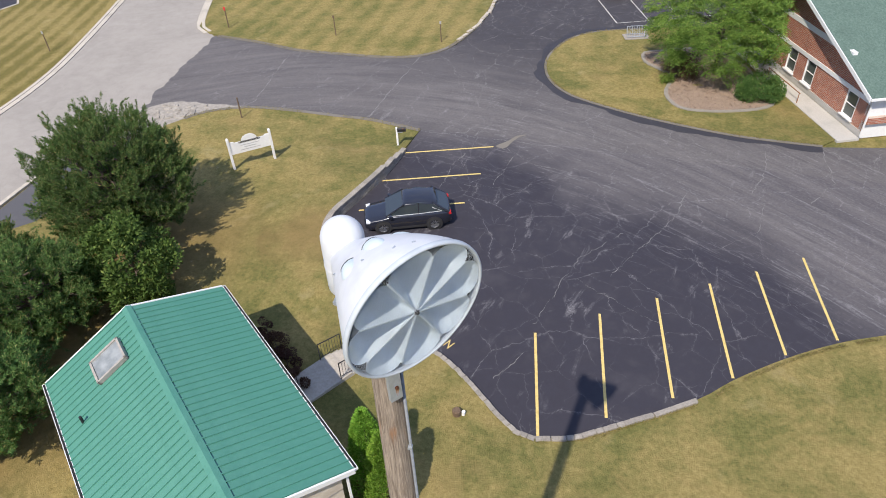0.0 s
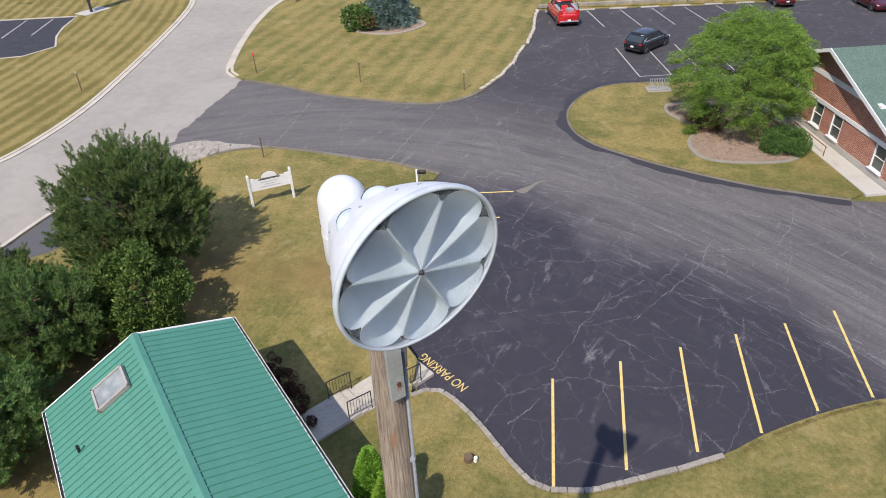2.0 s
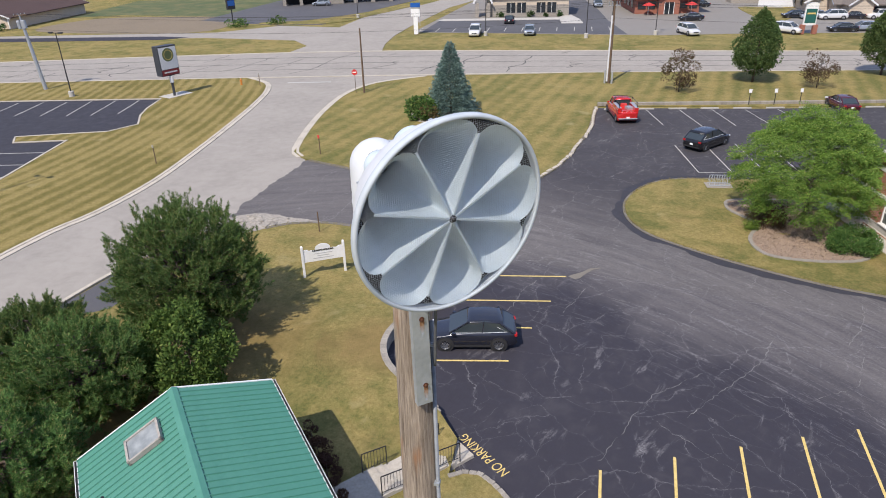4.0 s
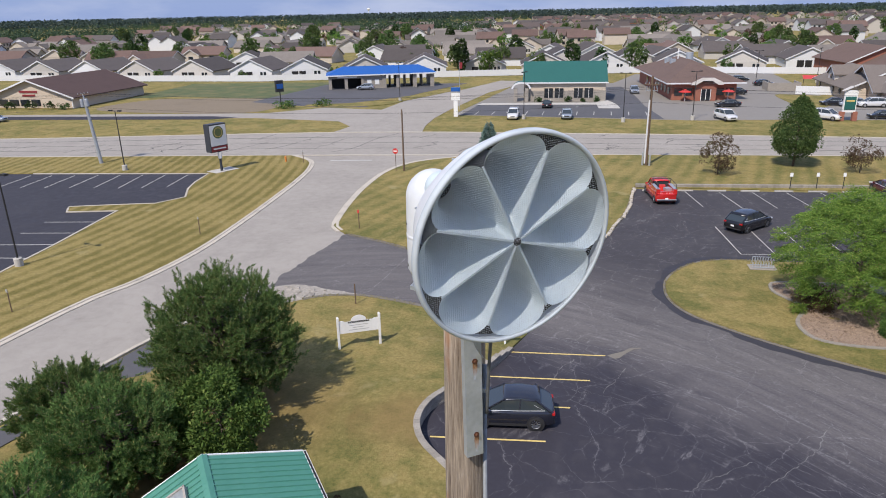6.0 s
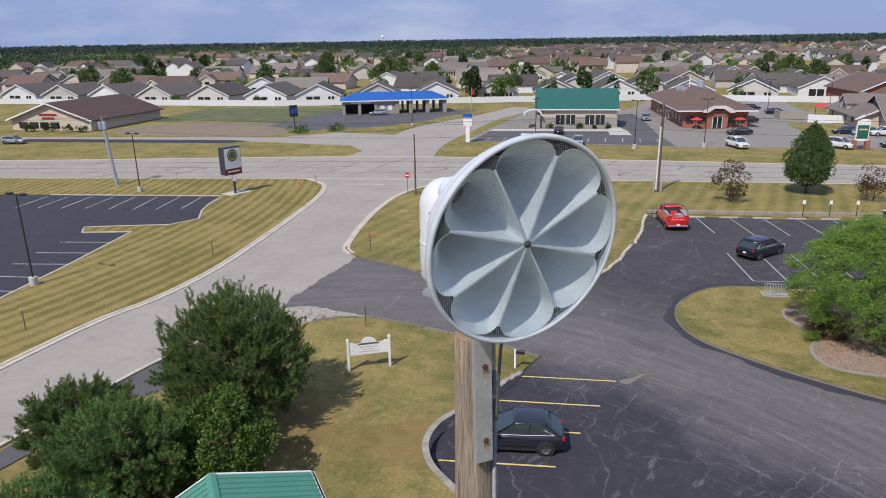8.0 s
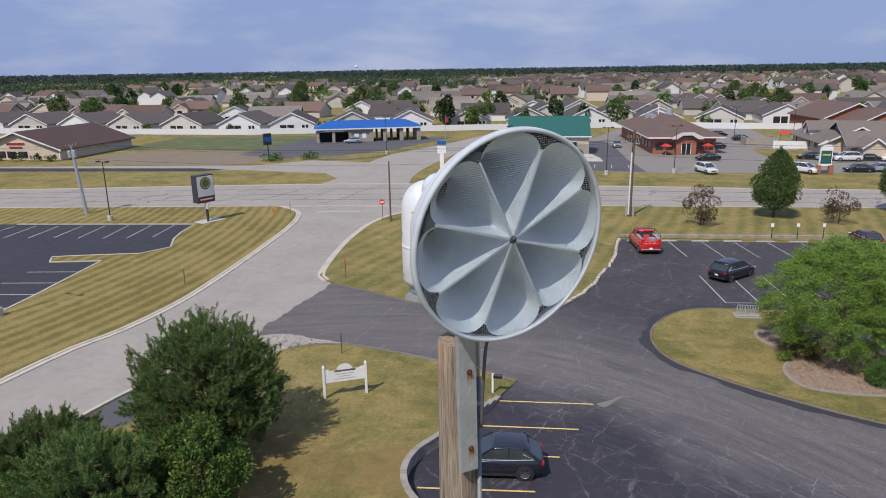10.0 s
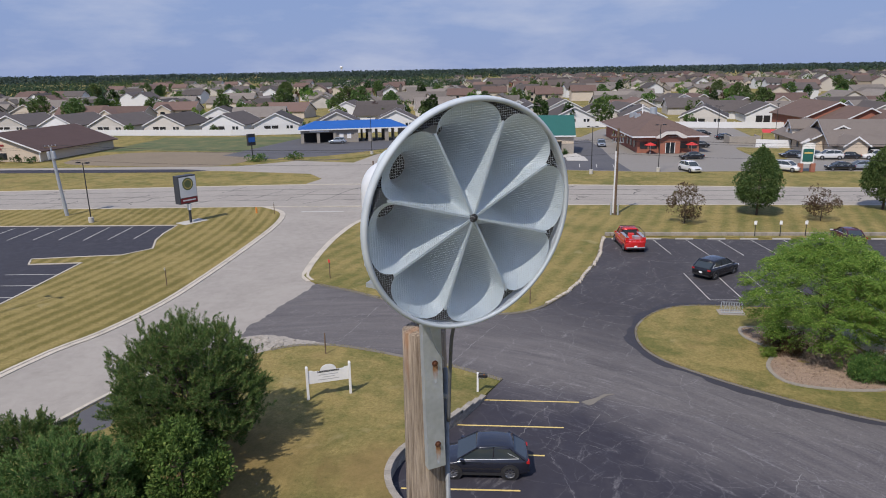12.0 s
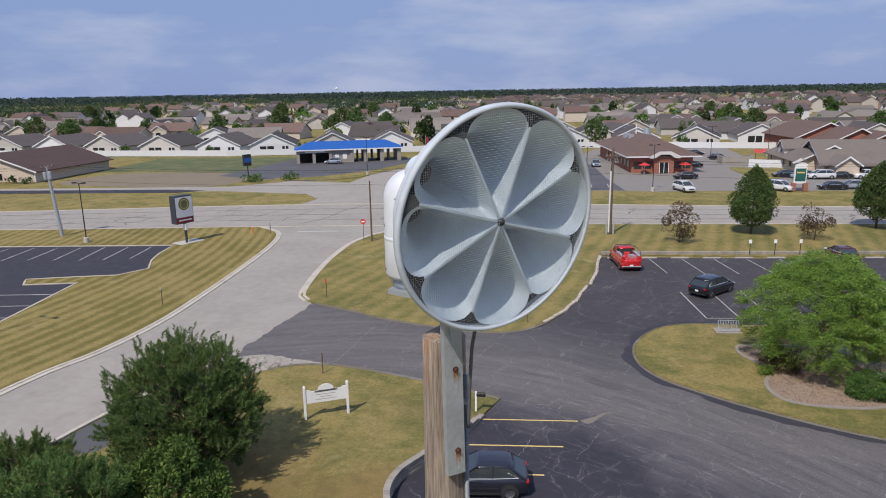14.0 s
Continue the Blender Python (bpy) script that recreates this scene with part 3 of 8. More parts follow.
LANE += [(x + 0.45 * noise.noise((x * 0.7, y * 0.7, 5.0)) + 0.22 * noise.noise((x * 3, y * 3, 5.0)), y) for x, y in smooth_line([(-28.2, 58.2), (-28.4, 61.0), (-28.55, 64.0), (-28.5, 67.8), (-28.6, 71.2)], 0.3)]
LANE += smooth_line([(-27.8, 70.8), (-24.2, 69.8), (-20.5, 68.5), (-16.4, 67.9), (-13.5, 67.6), (-10.8, 67.9), (-8.6, 69.5), (-7.2, 72.8), (-6.4, 76.1), (-5.9, 80.4), (-5.4, 86.0), (-5.7, 94.6)], 1.0)
LANE += [(11.1, 97.8), (23.4, 101.0), (60.0, 110.0), (60.0, 84.0), (20.0, 77.0)]
LANE += smooth_line([(6.8, 74.5), (3.3, 73.9), (1.1, 72.6), (-0.3, 70.2), (-0.95, 67.6), (-0.6, 64.9), (0.7, 62.6), (3.0, 61.0), (6.4, 59.3), (10.9, 57.7), (15.5, 56.9)], 1.0)
LANE += [(24.0, 57.5), (40.0, 60.0)]
surface_area("driveway", LANE, M_DRIVE, -0.012, "worn grey asphalt driveway with pale tyre tracks", "driveway", 4.0)

# concrete side road and main road
SIDE_W = [(-38.0, 30.0), (-39.2, 50.0), (-38.5, 56.3), (-38.7, 63.0), (-40.2, 71.0), (-42.2, 79.7), (-44.4, 88.3), (-46.4, 94.3), (-48.8, 98.4), (-53.0, 100.9)]
SIDE_E = [(-31.0, 30.0), (-30.5, 44.0), (-30.1, 49.0), (-28.9, 54.5), (-26.6, 57.8), (-25.5, 63.0), (-28.2, 70.4), (-30.4, 72.8), (-31.6, 75.7), (-33.4, 81.9), (-34.8, 88.3), (-35.6, 95.5), (-34.2, 101.5), (-29.3, 106.4)]
W_CURVE, E_CURVE = smooth_line(SIDE_W, 1.5), smooth_line(SIDE_E, 1.5)
surface_area("side_road", E_CURVE + [(-30, 112), (-54, 106)] + W_CURVE[::-1], M_CONC_ROAD, -0.02, "pale grey concrete side road", "road", 5.0)
ROAD_S = [(-400, 0), (-200, 58.0), (-130, 78.5), (-92, 89.4), (-53.0, 101.0), (-29.3, 107.5), (-9.0, 112.8), (28.0, 121.2), (120, 141), (400, 200)]
ROAD_N = [(-400, 8), (-200, 74.0), (-130, 93.5), (-104, 102.0), (-53.0, 120.6), (-12.5, 128.8), (32.0, 135.9), (120, 154), (400, 212)]
surface_area("main_road", smooth_line(ROAD_S, 6) + smooth_line(ROAD_N, 6)[::-1], M_CONC_ROAD, -0.008, "grey concrete main road with dark joints", "road", 12.0)
# far side: access road, forecourts
FAR_ACCESS = [(-57.0, 119.5), (-57.0, 126.0), (-62.0, 131.0), (-80.0, 131.0), (-160.0, 112.0), (-160, 116), (-82.0, 137.0), (-74.0, 147.0), (-60.7, 146.7), (-62.0, 165.0), (-56.0, 185.0), (-53.0, 208.0), (-44.0, 208.0), (-48.0, 180.0), (-47.0, 150.0), (-46.0, 138.6), (-44.4, 130.0), (-42.0, 122.0)]
surface_area("far_access_road", FAR_ACCESS, M_CONC_ROAD, -0.014, "pale concrete access road between shops", "road", 8.0)
surface_area("far_forecourt", [(-96, 152), (-75, 147.5), (-66, 150), (-64, 176), (-60, 200), (-98, 190)], M_FARLOT, -0.016, "grey asphalt forecourt round the drive-through", "car park", 8.0)
surface_area("far_car_park", [(-44, 143), (0, 146), (14, 150), (40, 155), (80, 165), (80, 200), (40, 190), (24, 186), (18, 240), (-19, 232), (-22, 206), (-46, 200)], M_SHOPLOT, -0.018, "grey asphalt car park of the shops", "car park", 8.0)
surface_area("bank_car_park", [(-42.5, 143.3), (-43.5, 157.4), (-29.1, 160.9), (-19.8, 163.1), (-22.5, 178.0), (-24.0, 195.0), (-19.0, 198.0), (-14.0, 180.0), (-10.4, 163.0), (-5.6, 146.0)], M_FARLOT, -0.010, "grey asphalt car park before the bank", "car park", 8.0)
surface_area("bank_walk", [(-43.8, 157.6), (-43.4, 160.2), (-30.0, 163.4), (-20.4, 165.6), (-20.6, 172.0), (-18.6, 170.0), (-16.0, 163.9), (-14.6, 158.2), (-18.7, 157.6), (-19.9, 162.9), (-29.2, 160.8)], M_CONC, 0.05, "pale concrete walk before the bank", "walkway", 4.0)
# car park west of the side road
WEST_LOT = [(-160, 58), (-79.5, 81.7), (-57.0, 88.0), (-55.6, 83.7), (-54.2, 80.8), (-51.9, 77.6), (-53.2, 74.5), (-57.5, 72.6), (-61.3, 70.75), (-59.8, 69.1), (-55.0, 71.0), (-52.0, 61.0), (-49.8, 52.6), (-50.0, 30.0), (-160, 10)]
surface_area("west_car_park", WEST_LOT, M_WESTLOT, 0.0, "dark asphalt car park with faded lines", "car park", 8.0)

# lawns that lie higher than the drives
LAWN = smooth_line([(-28.6, 43.8), (-27.3, 45.0), (-26.9, 49.0), (-26.0, 54.5), (-24.4, 56.9), (-23.2, 58.0), (-20.7, 58.8), (-17.3, 58.6), (-14.0, 58.1), (-11.8, 57.8), (-8.3, 56.7)], 1.0)
S_EDGE = smooth_line([(-5.45, 37.95), (-4.95, 38.35), (-4.36, 38.45), (-3.73, 38.12), (-2.9, 37.42), (-2.1, 36.6), (-1.2, 35.6), (-0.4, 34.85), (0.3, 34.65), (1.4, 34.8), (2.6, 35.3), (6.1, 37.1), (7.8, 38.4), (10.0, 39.8), (12.2, 40.9), (14.5, 41.7), (22.0, 44.0), (40.0, 48.0)], 0.6)
LAWN += [tuple(p) for p in WALL_PTS] + [(-6.2, 40.3), (-5.6, 39.7)] + S_EDGE + [(40, 5), (-45, 5), (-28.5, 30)]
me = sheet("lawn", LAWN, rise, 0.9, skirt=0.12)
tagged(part("lawn", me, M_GRASS_L), "dry brown and green lawn above the retaining wall", "lawn", kind="structure")
MID = smooth_line([(-30.9, 73.0), (-29.3, 71.5), (-27.8, 70.9), (-24.2, 69.9), (-20.5, 68.6), (-16.4, 68.0), (-13.5, 67.7), (-10.8, 68.0), (-8.7, 69.6), (-7.3, 72.9), (-6.5, 76.2), (-6.0, 80.4), (-5.5, 86.0), (-5.8, 95.5)], 1.0)
MID += [(11.1, 98.6), (60, 110.8), (60, 127.9), (28.0, 121.1), (-9.0, 112.7), (-29.3, 106.3)]
MID += smooth_line(SIDE_E[-1:7:-1], 1.5)[1:]
surface_area("north_lawn", MID, M_GRASS_B, 0.05, "mown dry lawn with faint stripes between the roads", "lawn", 4.0)
WEST = W_CURVE[3:] + [(-92, 89.3), (-160, 69.5), (-160, 58.2)] + [(-79.5, 81.8), (-57.0, 88.1)] + WEST_LOT[3:13] + [(-50.0, 30.0), (-40, 30)]
surface_area("west_lawn", WEST, M_GRASS_A, 0.05, "mown dry lawn with diagonal stripes", "lawn", 4.0)
ISLE = smooth_line([(20.0, 77.0), (6.8, 74.5), (3.3, 73.8), (1.1, 72.5), (-0.3, 70.1), (-0.9, 67.6), (-0.55, 64.9), (0.75, 62.7), (3.0, 61.1), (6.4, 59.4), (10.9, 57.8), (15.5, 57.0), (16.4, 57.8)], 1.0)
ISLE += [(19, 62), (26, 74)]
surface_area("island_lawn", ISLE, M_GRASS, 0.05, "dry lawn island beside the brick building", "lawn", 3.0)


def line_mark(a, b, w, material, label):
    a, b = Vector((*a, 0)), Vector((*b, 0))
    d = (b - a).normalized()
    s = Vector((-d.y, d.x, 0)) * w / 2
    ob = part("parking_line", raw("parking_line", [a + s, a - s, b - s, b + s], [(0, 1, 2, 3)]), material)
    ob.location.z = 0.006
    return tagged(ob, label, "road marking", "parking lines", "structure")


for a, b in (((0.0, 40.0), (0.42, 34.75)), ((2.7, 41.49), (2.89, 35.94)), ((5.2, 42.8), (5.40, 37.2)), ((7.6, 44.05), (7.78, 38.5)), ((9.8, 45.15), (10.03, 40.0)), ((12.1, 46.42), (12.25, 41.1))):
    line_mark(a, b, 0.11, M_YELLOW, "faded yellow parking line on dark asphalt")
for a, b in (((-8.8, 53.95), (-3.45, 55.2)), ((-9.3, 50.85), (-3.85, 52.15)), ((-9.9, 47.9), (-4.35, 49.2)), ((-10.1, 44.7), (-4.9, 46.05))):
    line_mark(a, b, 0.11, M_YELLOW, "faded yellow parking line beside the retaining wall")

# ---- the siren on its pole ----
S_C = Vector((-0.544, 22.990, 17.606))
S_N = Vector((0.740, -0.663, -0.113)).normalized()
S_UP = (Vector((0, 0, 1)) - S_N * S_N.z).normalized()
S_X = S_UP.cross(S_N)
S_M = Matrix.Translation(S_C) @ Matrix((S_X, S_UP, S_N)).transposed().to_4x4()
S_R = 0.628
S_ROLL = 6.0


def petal(angle):
    """One horn: a rounded mouth between two ribs that narrows to a round throat and runs on as a bent tube."""
    half = radians(22.5)
    ro = S_R - 0.020
    edge = ro * 0.825
    mouth = [((0.03 + (edge - 0.03) * i / 8) * math.cos(half), (0.03 + (edge - 0.03) * i / 8) * math.sin(half)) for i in range(9)]
    cx, cr = mouth[-1]
    for i in range(1, 16):
        a = math.pi / 2 - math.pi * i / 16
        mouth.append((cx + (ro - cx) * max(math.cos(a), 0.0) ** 0.76, cr * math.copysign(abs(math.sin(a)) ** 0.90, math.sin(a))))
    mouth += [(x, -y) for x, y in mouth[8::-1]]
    n = len(mouth)
    tc, tr, deep = 0.335, 0.092, 0.43
    bm = bmesh.new()
    rings = []
    steps = 16
    for s in range(steps + 1):
        k = s / steps
        f = 1 - (1 - k) ** 2.3
        ring = []
        for x, y in mouth:
            a = math.atan2(y, x - tc)
            px, py = tc + tr * math.cos(a), tr * math.sin(a)
            ring.append(bm.verts.new((x + (px - x) * f, y + (py - y) * f, -0.004 - deep * k)))
        rings.append(ring)
    for c, r, z in ((0.327, 0.090, -0.465), (0.310, 0.088, -0.500), (0.285, 0.086, -0.535)):
        rings.append([bm.verts.new((c + r * math.cos(a), r * math.sin(a), z)) for x, y in mouth for a in [math.atan2(y, x - tc)]])
    for a, b in zip(rings, rings[1:]):
        for i in range(n):
            j = (i + 1) % n
            bm.faces.new((a[i], a[j], b[j], b[i]))
    bmesh.ops.rotate(bm, cent=(0, 0, 0), matrix=Matrix.Rotation(angle, 3, "Z"), verts=bm.verts)
    bmesh.ops.recalc_face_normals(bm, faces=bm.faces)
    return bm


siren = thing("siren", S_M, "pale grey round outdoor warning siren with eight horns behind wire mesh", "siren")
for k in range(8):
    horn = part("horn", petal(radians(45 * k + S_ROLL)), M_HORN, siren, "grey-blue painted horn narrowing to a dark round throat" if k == 0 else "", True)
    a = radians(45 * k + S_ROLL)
    # cap over the tube's end, coloured black for the shade deeper inside
    throat = lathe([(0.0, -0.542), (0.086, -0.542), (0.088, -0.532)], 20)
    bmesh.ops.translate(throat, vec=(0.285 * math.cos(a), 0.285 * math.sin(a), 0), verts=throat.verts)
    part("throat", throat, M_HOLLOW_SHADE, horn, "end of the horn's throat, its deep shade painted black")
    b = a + radians(22.5)
    rib = boxed((0.268, 0, -0.002), (0.515, 0.012, 0.008), Matrix.Rotation(b, 4, "Z"))
    part("rib", rib, M_HORN, siren, "thin rib between two horns" if k == 0 else "")
part("rim", lathe([(S_R - 0.021, -0.05), (S_R - 0.021, 0.004), (S_R - 0.017, 0.012), (S_R - 0.008, 0.016), (S_R + 0.001, 0.013), (S_R + 0.006, 0.004), (S_R + 0.006, -0.028), (S_R - 0.004, -0.034)], 128), M_RIM, siren, "pale rolled metal rim", True)
# the shell runs straight from the round rim back to the upright housing
S_H = Vector((-1.37, 23.836, 0))


def shell_point(a, k, r):
    """A point of the shell: a is the angle round the mouth, k runs from the rim (0) to the housing (1)."""
    ca, sa = math.cos(a), math.sin(a)
    wide = (S_X * ca + S_UP * sa) * r
    tight = S_X * 0.150 * ca + Vector((0, 0, (0.06 if sa > 0 else 0.38) * sa))
    mid = (S_C - S_N * 0.02).lerp(S_H + Vector((0, 0, 17.45)), k)
    return S_M.inverted() @ (mid + wide.lerp(tight, k ** (1 + 0.5 * max(sa, 0.0) ** 1.2)))


def shell_mesh(r, far, seg=96, steps=14, cap=False):
    bm = bmesh.new()
    rings = [[bm.verts.new(shell_point(2 * math.pi * i / seg, far * j / steps, r)) for i in range(seg)] for j in range(steps + 1)]
    for p, q in zip(rings, rings[1:]):
        for i in range(seg):
            bm.faces.new((p[i], p[(i + 1) % seg], q[(i + 1) % seg], q[i]))
    if cap:
        bm.faces.new(rings[-1])
    bmesh.ops.recalc_face_normals(bm, faces=bm.faces)
    return bm


bm = shell_mesh(S_R + 0.002, 1.0)
shell = part("shell", bm, M_SIREN, siren, "pale weathered conical shell", True)
for a, k, turn in ((96, 0.16, 20), (116, 0.30, -35), (128, 0.50, 60), (150, 0.62, 10), (84, 0.10, -15)):
    c = shell_point(radians(a), k, S_R + 0.004)
    part("clip", boxed((0, 0, 0), (0.030, 0.010, 0.012), Matrix.Translation(c) @ Matrix.Rotation(radians(turn), 4, "Y"), 0.002), M_GALV, shell)
# liner coloured black so the gaps between the horns read as shaded
part("liner", shell_mesh(S_R - 0.014, 0.45, 64, 8, True), M_HOLLOW_SHADE, siren, "inside of the shell, blackened for the shade between the horns")
part("hub", lathe([(0.0, 0.024), (0.010, 0.022), (0.013, 0.014), (0.013, 0.006), (0.024, 0.004), (0.024, -0.002)], 20), M_DARK, siren, "dark centre bolt with a washer", True)
# the upright housing behind, with a domed top
HOUSING = S_M.inverted() @ Matrix.Translation((-1.37, 23.836, 0))
dome = [(0.180, 17.03), (0.195, 17.06), (0.196, 17.30), (0.192, 17.590)] + [(0.192 * math.cos(radians(a)), 17.590 + 0.192 * math.sin(radians(a))) for a in range(10, 90, 10)]
housing = part("housing", lathe([(0.0, 17.03)] + dome + [(0.0, 17.782)], 48, HOUSING), M_SIREN, siren, "pale painted motor housing with a domed top", True)
part("seam", lathe([(0.193, 17.30), (0.198, 17.305), (0.198, 17.325), (0.193, 17.33)], 48, HOUSING), M_SIREN, housing, "raised seam band", True)
for a in (185, 215, 245, 275):
    for z in (17.09, 17.40):
        p = HOUSING @ Vector((0.194 * math.cos(radians(a)), 0.172 * math.sin(radians(a)), z))
        q = HOUSING @ Vector((0.205 * math.cos(radians(a)), 0.183 * math.sin(radians(a)), z))
        part("bolt", rodded(p, q, 0.010, 0.008, 8), M_DARK, housing)
part("base_plate", prism([(-0.13, -0.17), (0.30, -0.30), (0.34, -0.10), (0.10, 0.15), (-0.13, 0.15)], 16.93, 16.96, HOUSING), M_GALV, siren, "galvanised steel plate under the siren")
part("turntable", lathe([(0.0, 16.96), (0.15, 16.96), (0.15, 17.03), (0.0, 17.03)], 32, HOUSING), M_GALV, siren, "round galvanised turntable", True)
part("neck", boxed((0.25, -0.17, 17.06), (0.22, 0.18, 0.22), HOUSING), M_GALV, siren, "grey bracket below the shell")
# fine wire mesh across the mouths
verts, faces = [], []
wire, pitch = 0.0005, 0.0127
k = int(S_R / pitch)
for i in range(-k, k + 1):
    o = i * pitch
    h = math.sqrt(max((S_R - 0.018) ** 2 - o * o, 0))
    if h < 0.02:
        continue
    for flip in (0, 1):
        q = len(verts)
        for e in (-h, h):
            for du, dz in ((-wire, 0), (0, wire), (wire, 0), (0, -wire)):
                u, v = o + du, e
                verts.append((u, v, 0.006 + dz) if not flip else (v, u, 0.008 + dz))
        faces += [(q + j, q + (j + 1) % 4, q + 4 + (j + 1) % 4, q + 4 + j) for j in range(4)]
part("wire_mesh", raw("wire_mesh", verts, faces), M_WIRE, siren, "fine square wire mesh").rotation_euler = (0, 0, radians(4))

# wooden pole
m, n, l, b = nodes_of("weathered_pole_wood")
vec = place(n, False)
mp = n.new("ShaderNodeMapping")
mp.inputs["Scale"].default_value = (1, 1, 0.045)
l.new(vec, mp.inputs["Vector"])
grain = noise_node(n, l, mp.outputs["Vector"], 55.0, 6, 0.7, 0.4)
patch = noise_node(n, l, mp.outputs["Vector"], 7.0, 4, 0.6)
big = noise_node(n, l, vec, 0.9, 3, 0.6)
col = blend(n, l, span(n, l, grain, 0.32, 0.68), (0.10, 0.072, 0.052), (0.43, 0.36, 0.285))
col = blend(n, l, maths(n, l, "MULTIPLY", span(n, l, patch, 0.49, 0.58), span(n, l, big, 0.53, 0.63)), col, (0.30, 0.14, 0.06))
l.new(col, b.inputs["Base Color"])
b.inputs["Roughness"].default_value = 0.92
bump(n, l, b, grain, 1.0, 0.012)
M_POLE = m
POLE_X, POLE_Y = -1.182, 23.925
pole = thing("utility_pole", pose(POLE_X, POLE_Y, 0), "weathered wooden pole with cracks, carrying the siren", "pole")
bm = bmesh.new()
seg, levels = 40, 70
rings = []
for j in range(levels + 1):
    z = EARTH + (16.56 - EARTH) * j / levels
    r0 = 0.255 - 0.098 * j / levels
    rings.append([bm.verts.new((math.cos(2 * math.pi * i / seg) * rr, math.sin(2 * math.pi * i / seg) * rr, z))
                  for i in range(seg) for rr in [r0 * (1 + 0.035 * noise.noise((math.cos(2 * math.pi * i / seg) * 4.5, math.sin(2 * math.pi * i / seg) * 4.5, z * 0.25)) - (0.06 if i in (31, 12) else 0.0))]])
for a, c in zip(rings, rings[1:]):
    for i in range(seg):
        bm.faces.new((a[i], a[(i + 1) % seg], c[(i + 1) % seg], c[i]))
tip = bm.verts.new((0.03, 0.06, 16.66))
for i in range(seg):
    bm.faces.new((rings[-1][i], rings[-1][(i + 1) % seg], tip))
part("post", bm, M_POLE, pole, "grey-brown weathered wood with open cracks", True)
# steel channel that holds the siren, bolted to the pole
CH = Matrix.Translation((0.128, -0.168, 0)) @ Matrix.Translation((0, 0, 15.6)) @ pose(0, 0, 0, 0, -1.0, 43) @ Matrix.Translation((0, 0, -15.6))
bm = prism([(-0.068, -0.025), (0.068, -0.025), (0.068, 0.035), (0.059, 0.035), (0.059, -0.016), (-0.059, -0.016), (-0.059, 0.035), (-0.068, 0.035)], 15.57, 16.95, CH)
channel = part("channel", bm, M_GALV, pole, "grey galvanised steel channel")
for z in (16.39, 15.76):
    p = CH @ Vector((0.012, -0.025, z))
    q = CH @ Vector((0.012, -0.048, z))
    bolt = bmesh.new()
    rod(bolt, p, CH @ Vector((0.012, -0.031, z)), 0.022, 0.022, 16)
    rod(bolt, p, q, 0.015, 0.013, 6)
    part("bolt", bolt, M_BOLT, channel, "rusty bolt and washer")
    bm = bmesh.new()
    w = [(-0.020, 0.0), (0.020, 0.0), (0.027, -0.05), (0.022, -0.12), (0.010, -0.19), (-0.004, -0.21), (-0.014, -0.15), (-0.024, -0.07)]
    bm.faces.new([bm.verts.new(CH @ Vector((x * 0.8 + 0.012, -0.0265, z + y * 0.8))) for x, y in w])
    stain = part("rust_stain", bm, None, channel, "orange rust streak below the bolt")
    ms, ns, ls, bs = nodes_of("rust_streak")
    vv = place(ns, False)
    cc = blend(ns, ls, span(ns, ls, noise_node(ns, ls, vv, 40, 4), 0.3, 0.7), (0.20, 0.085, 0.028), (0.33, 0.20, 0.10))
    tc_ = ns.new("ShaderNodeTexCoord")
    sx = ns.new("ShaderNodeSeparateXYZ")
    ls.new(tc_.outputs["Generated"], sx.inputs["Vector"])
    fade = maths(ns, ls, "ADD", sx.outputs["Z"], maths(ns, ls, "MULTIPLY", maths(ns, ls, "SUBTRACT", noise_node(ns, ls, vv, 25, 4), 0.5), 0.7))
    cc = blend(ns, ls, span(ns, ls, fade, 0.15, 0.75), (0.37, 0.40, 0.43), cc)
    ls.new(cc, bs.inputs["Base Color"])
    bs.inputs["Roughness"].default_value = 0.85
    stain.data.materials.append(ms)
# cable from the siren and the conduit down the pole
CABLE = [(0.33, -0.20, 17.0), (0.325, -0.20, 16.88), (0.295, -0.19, 16.72), (0.262, -0.165, 16.58), (0.240, -0.13, 16.40), (0.222, -0.105, 16.2), (0.205, -0.085, 15.9)]
part("cable", sweep([Vector(p) for p in smooth_line(CABLE, 0.06)], 0.013, 8), M_CABLE, pole, "dark grey flexible cable", True)
WIRE = [(0.075, -0.222, 17.0), (0.10, -0.228, 16.86), (0.125, -0.222, 16.66), (0.165, -0.215, 16.52), (0.205, -0.17, 16.42)]
part("thin_wire", sweep([Vector(p) for p in smooth_line(WIRE, 0.05)], 0.0045, 6), M_GALV, pole, "thin pale wire over the channel", True)
part("conduit", rodded((0.272, -0.075, EARTH), (0.178, -0.06, 16.3), 0.018, 0.018, 12), M_CONDUIT, pole, "grey metal conduit", True)
for z in (3, 6, 9, 12, 14.6, 16.1):
    part("strap", boxed((0.268 - 0.0058 * z, -0.07, z), (0.050, 0.062, 0.03)), M_GALV, pole)

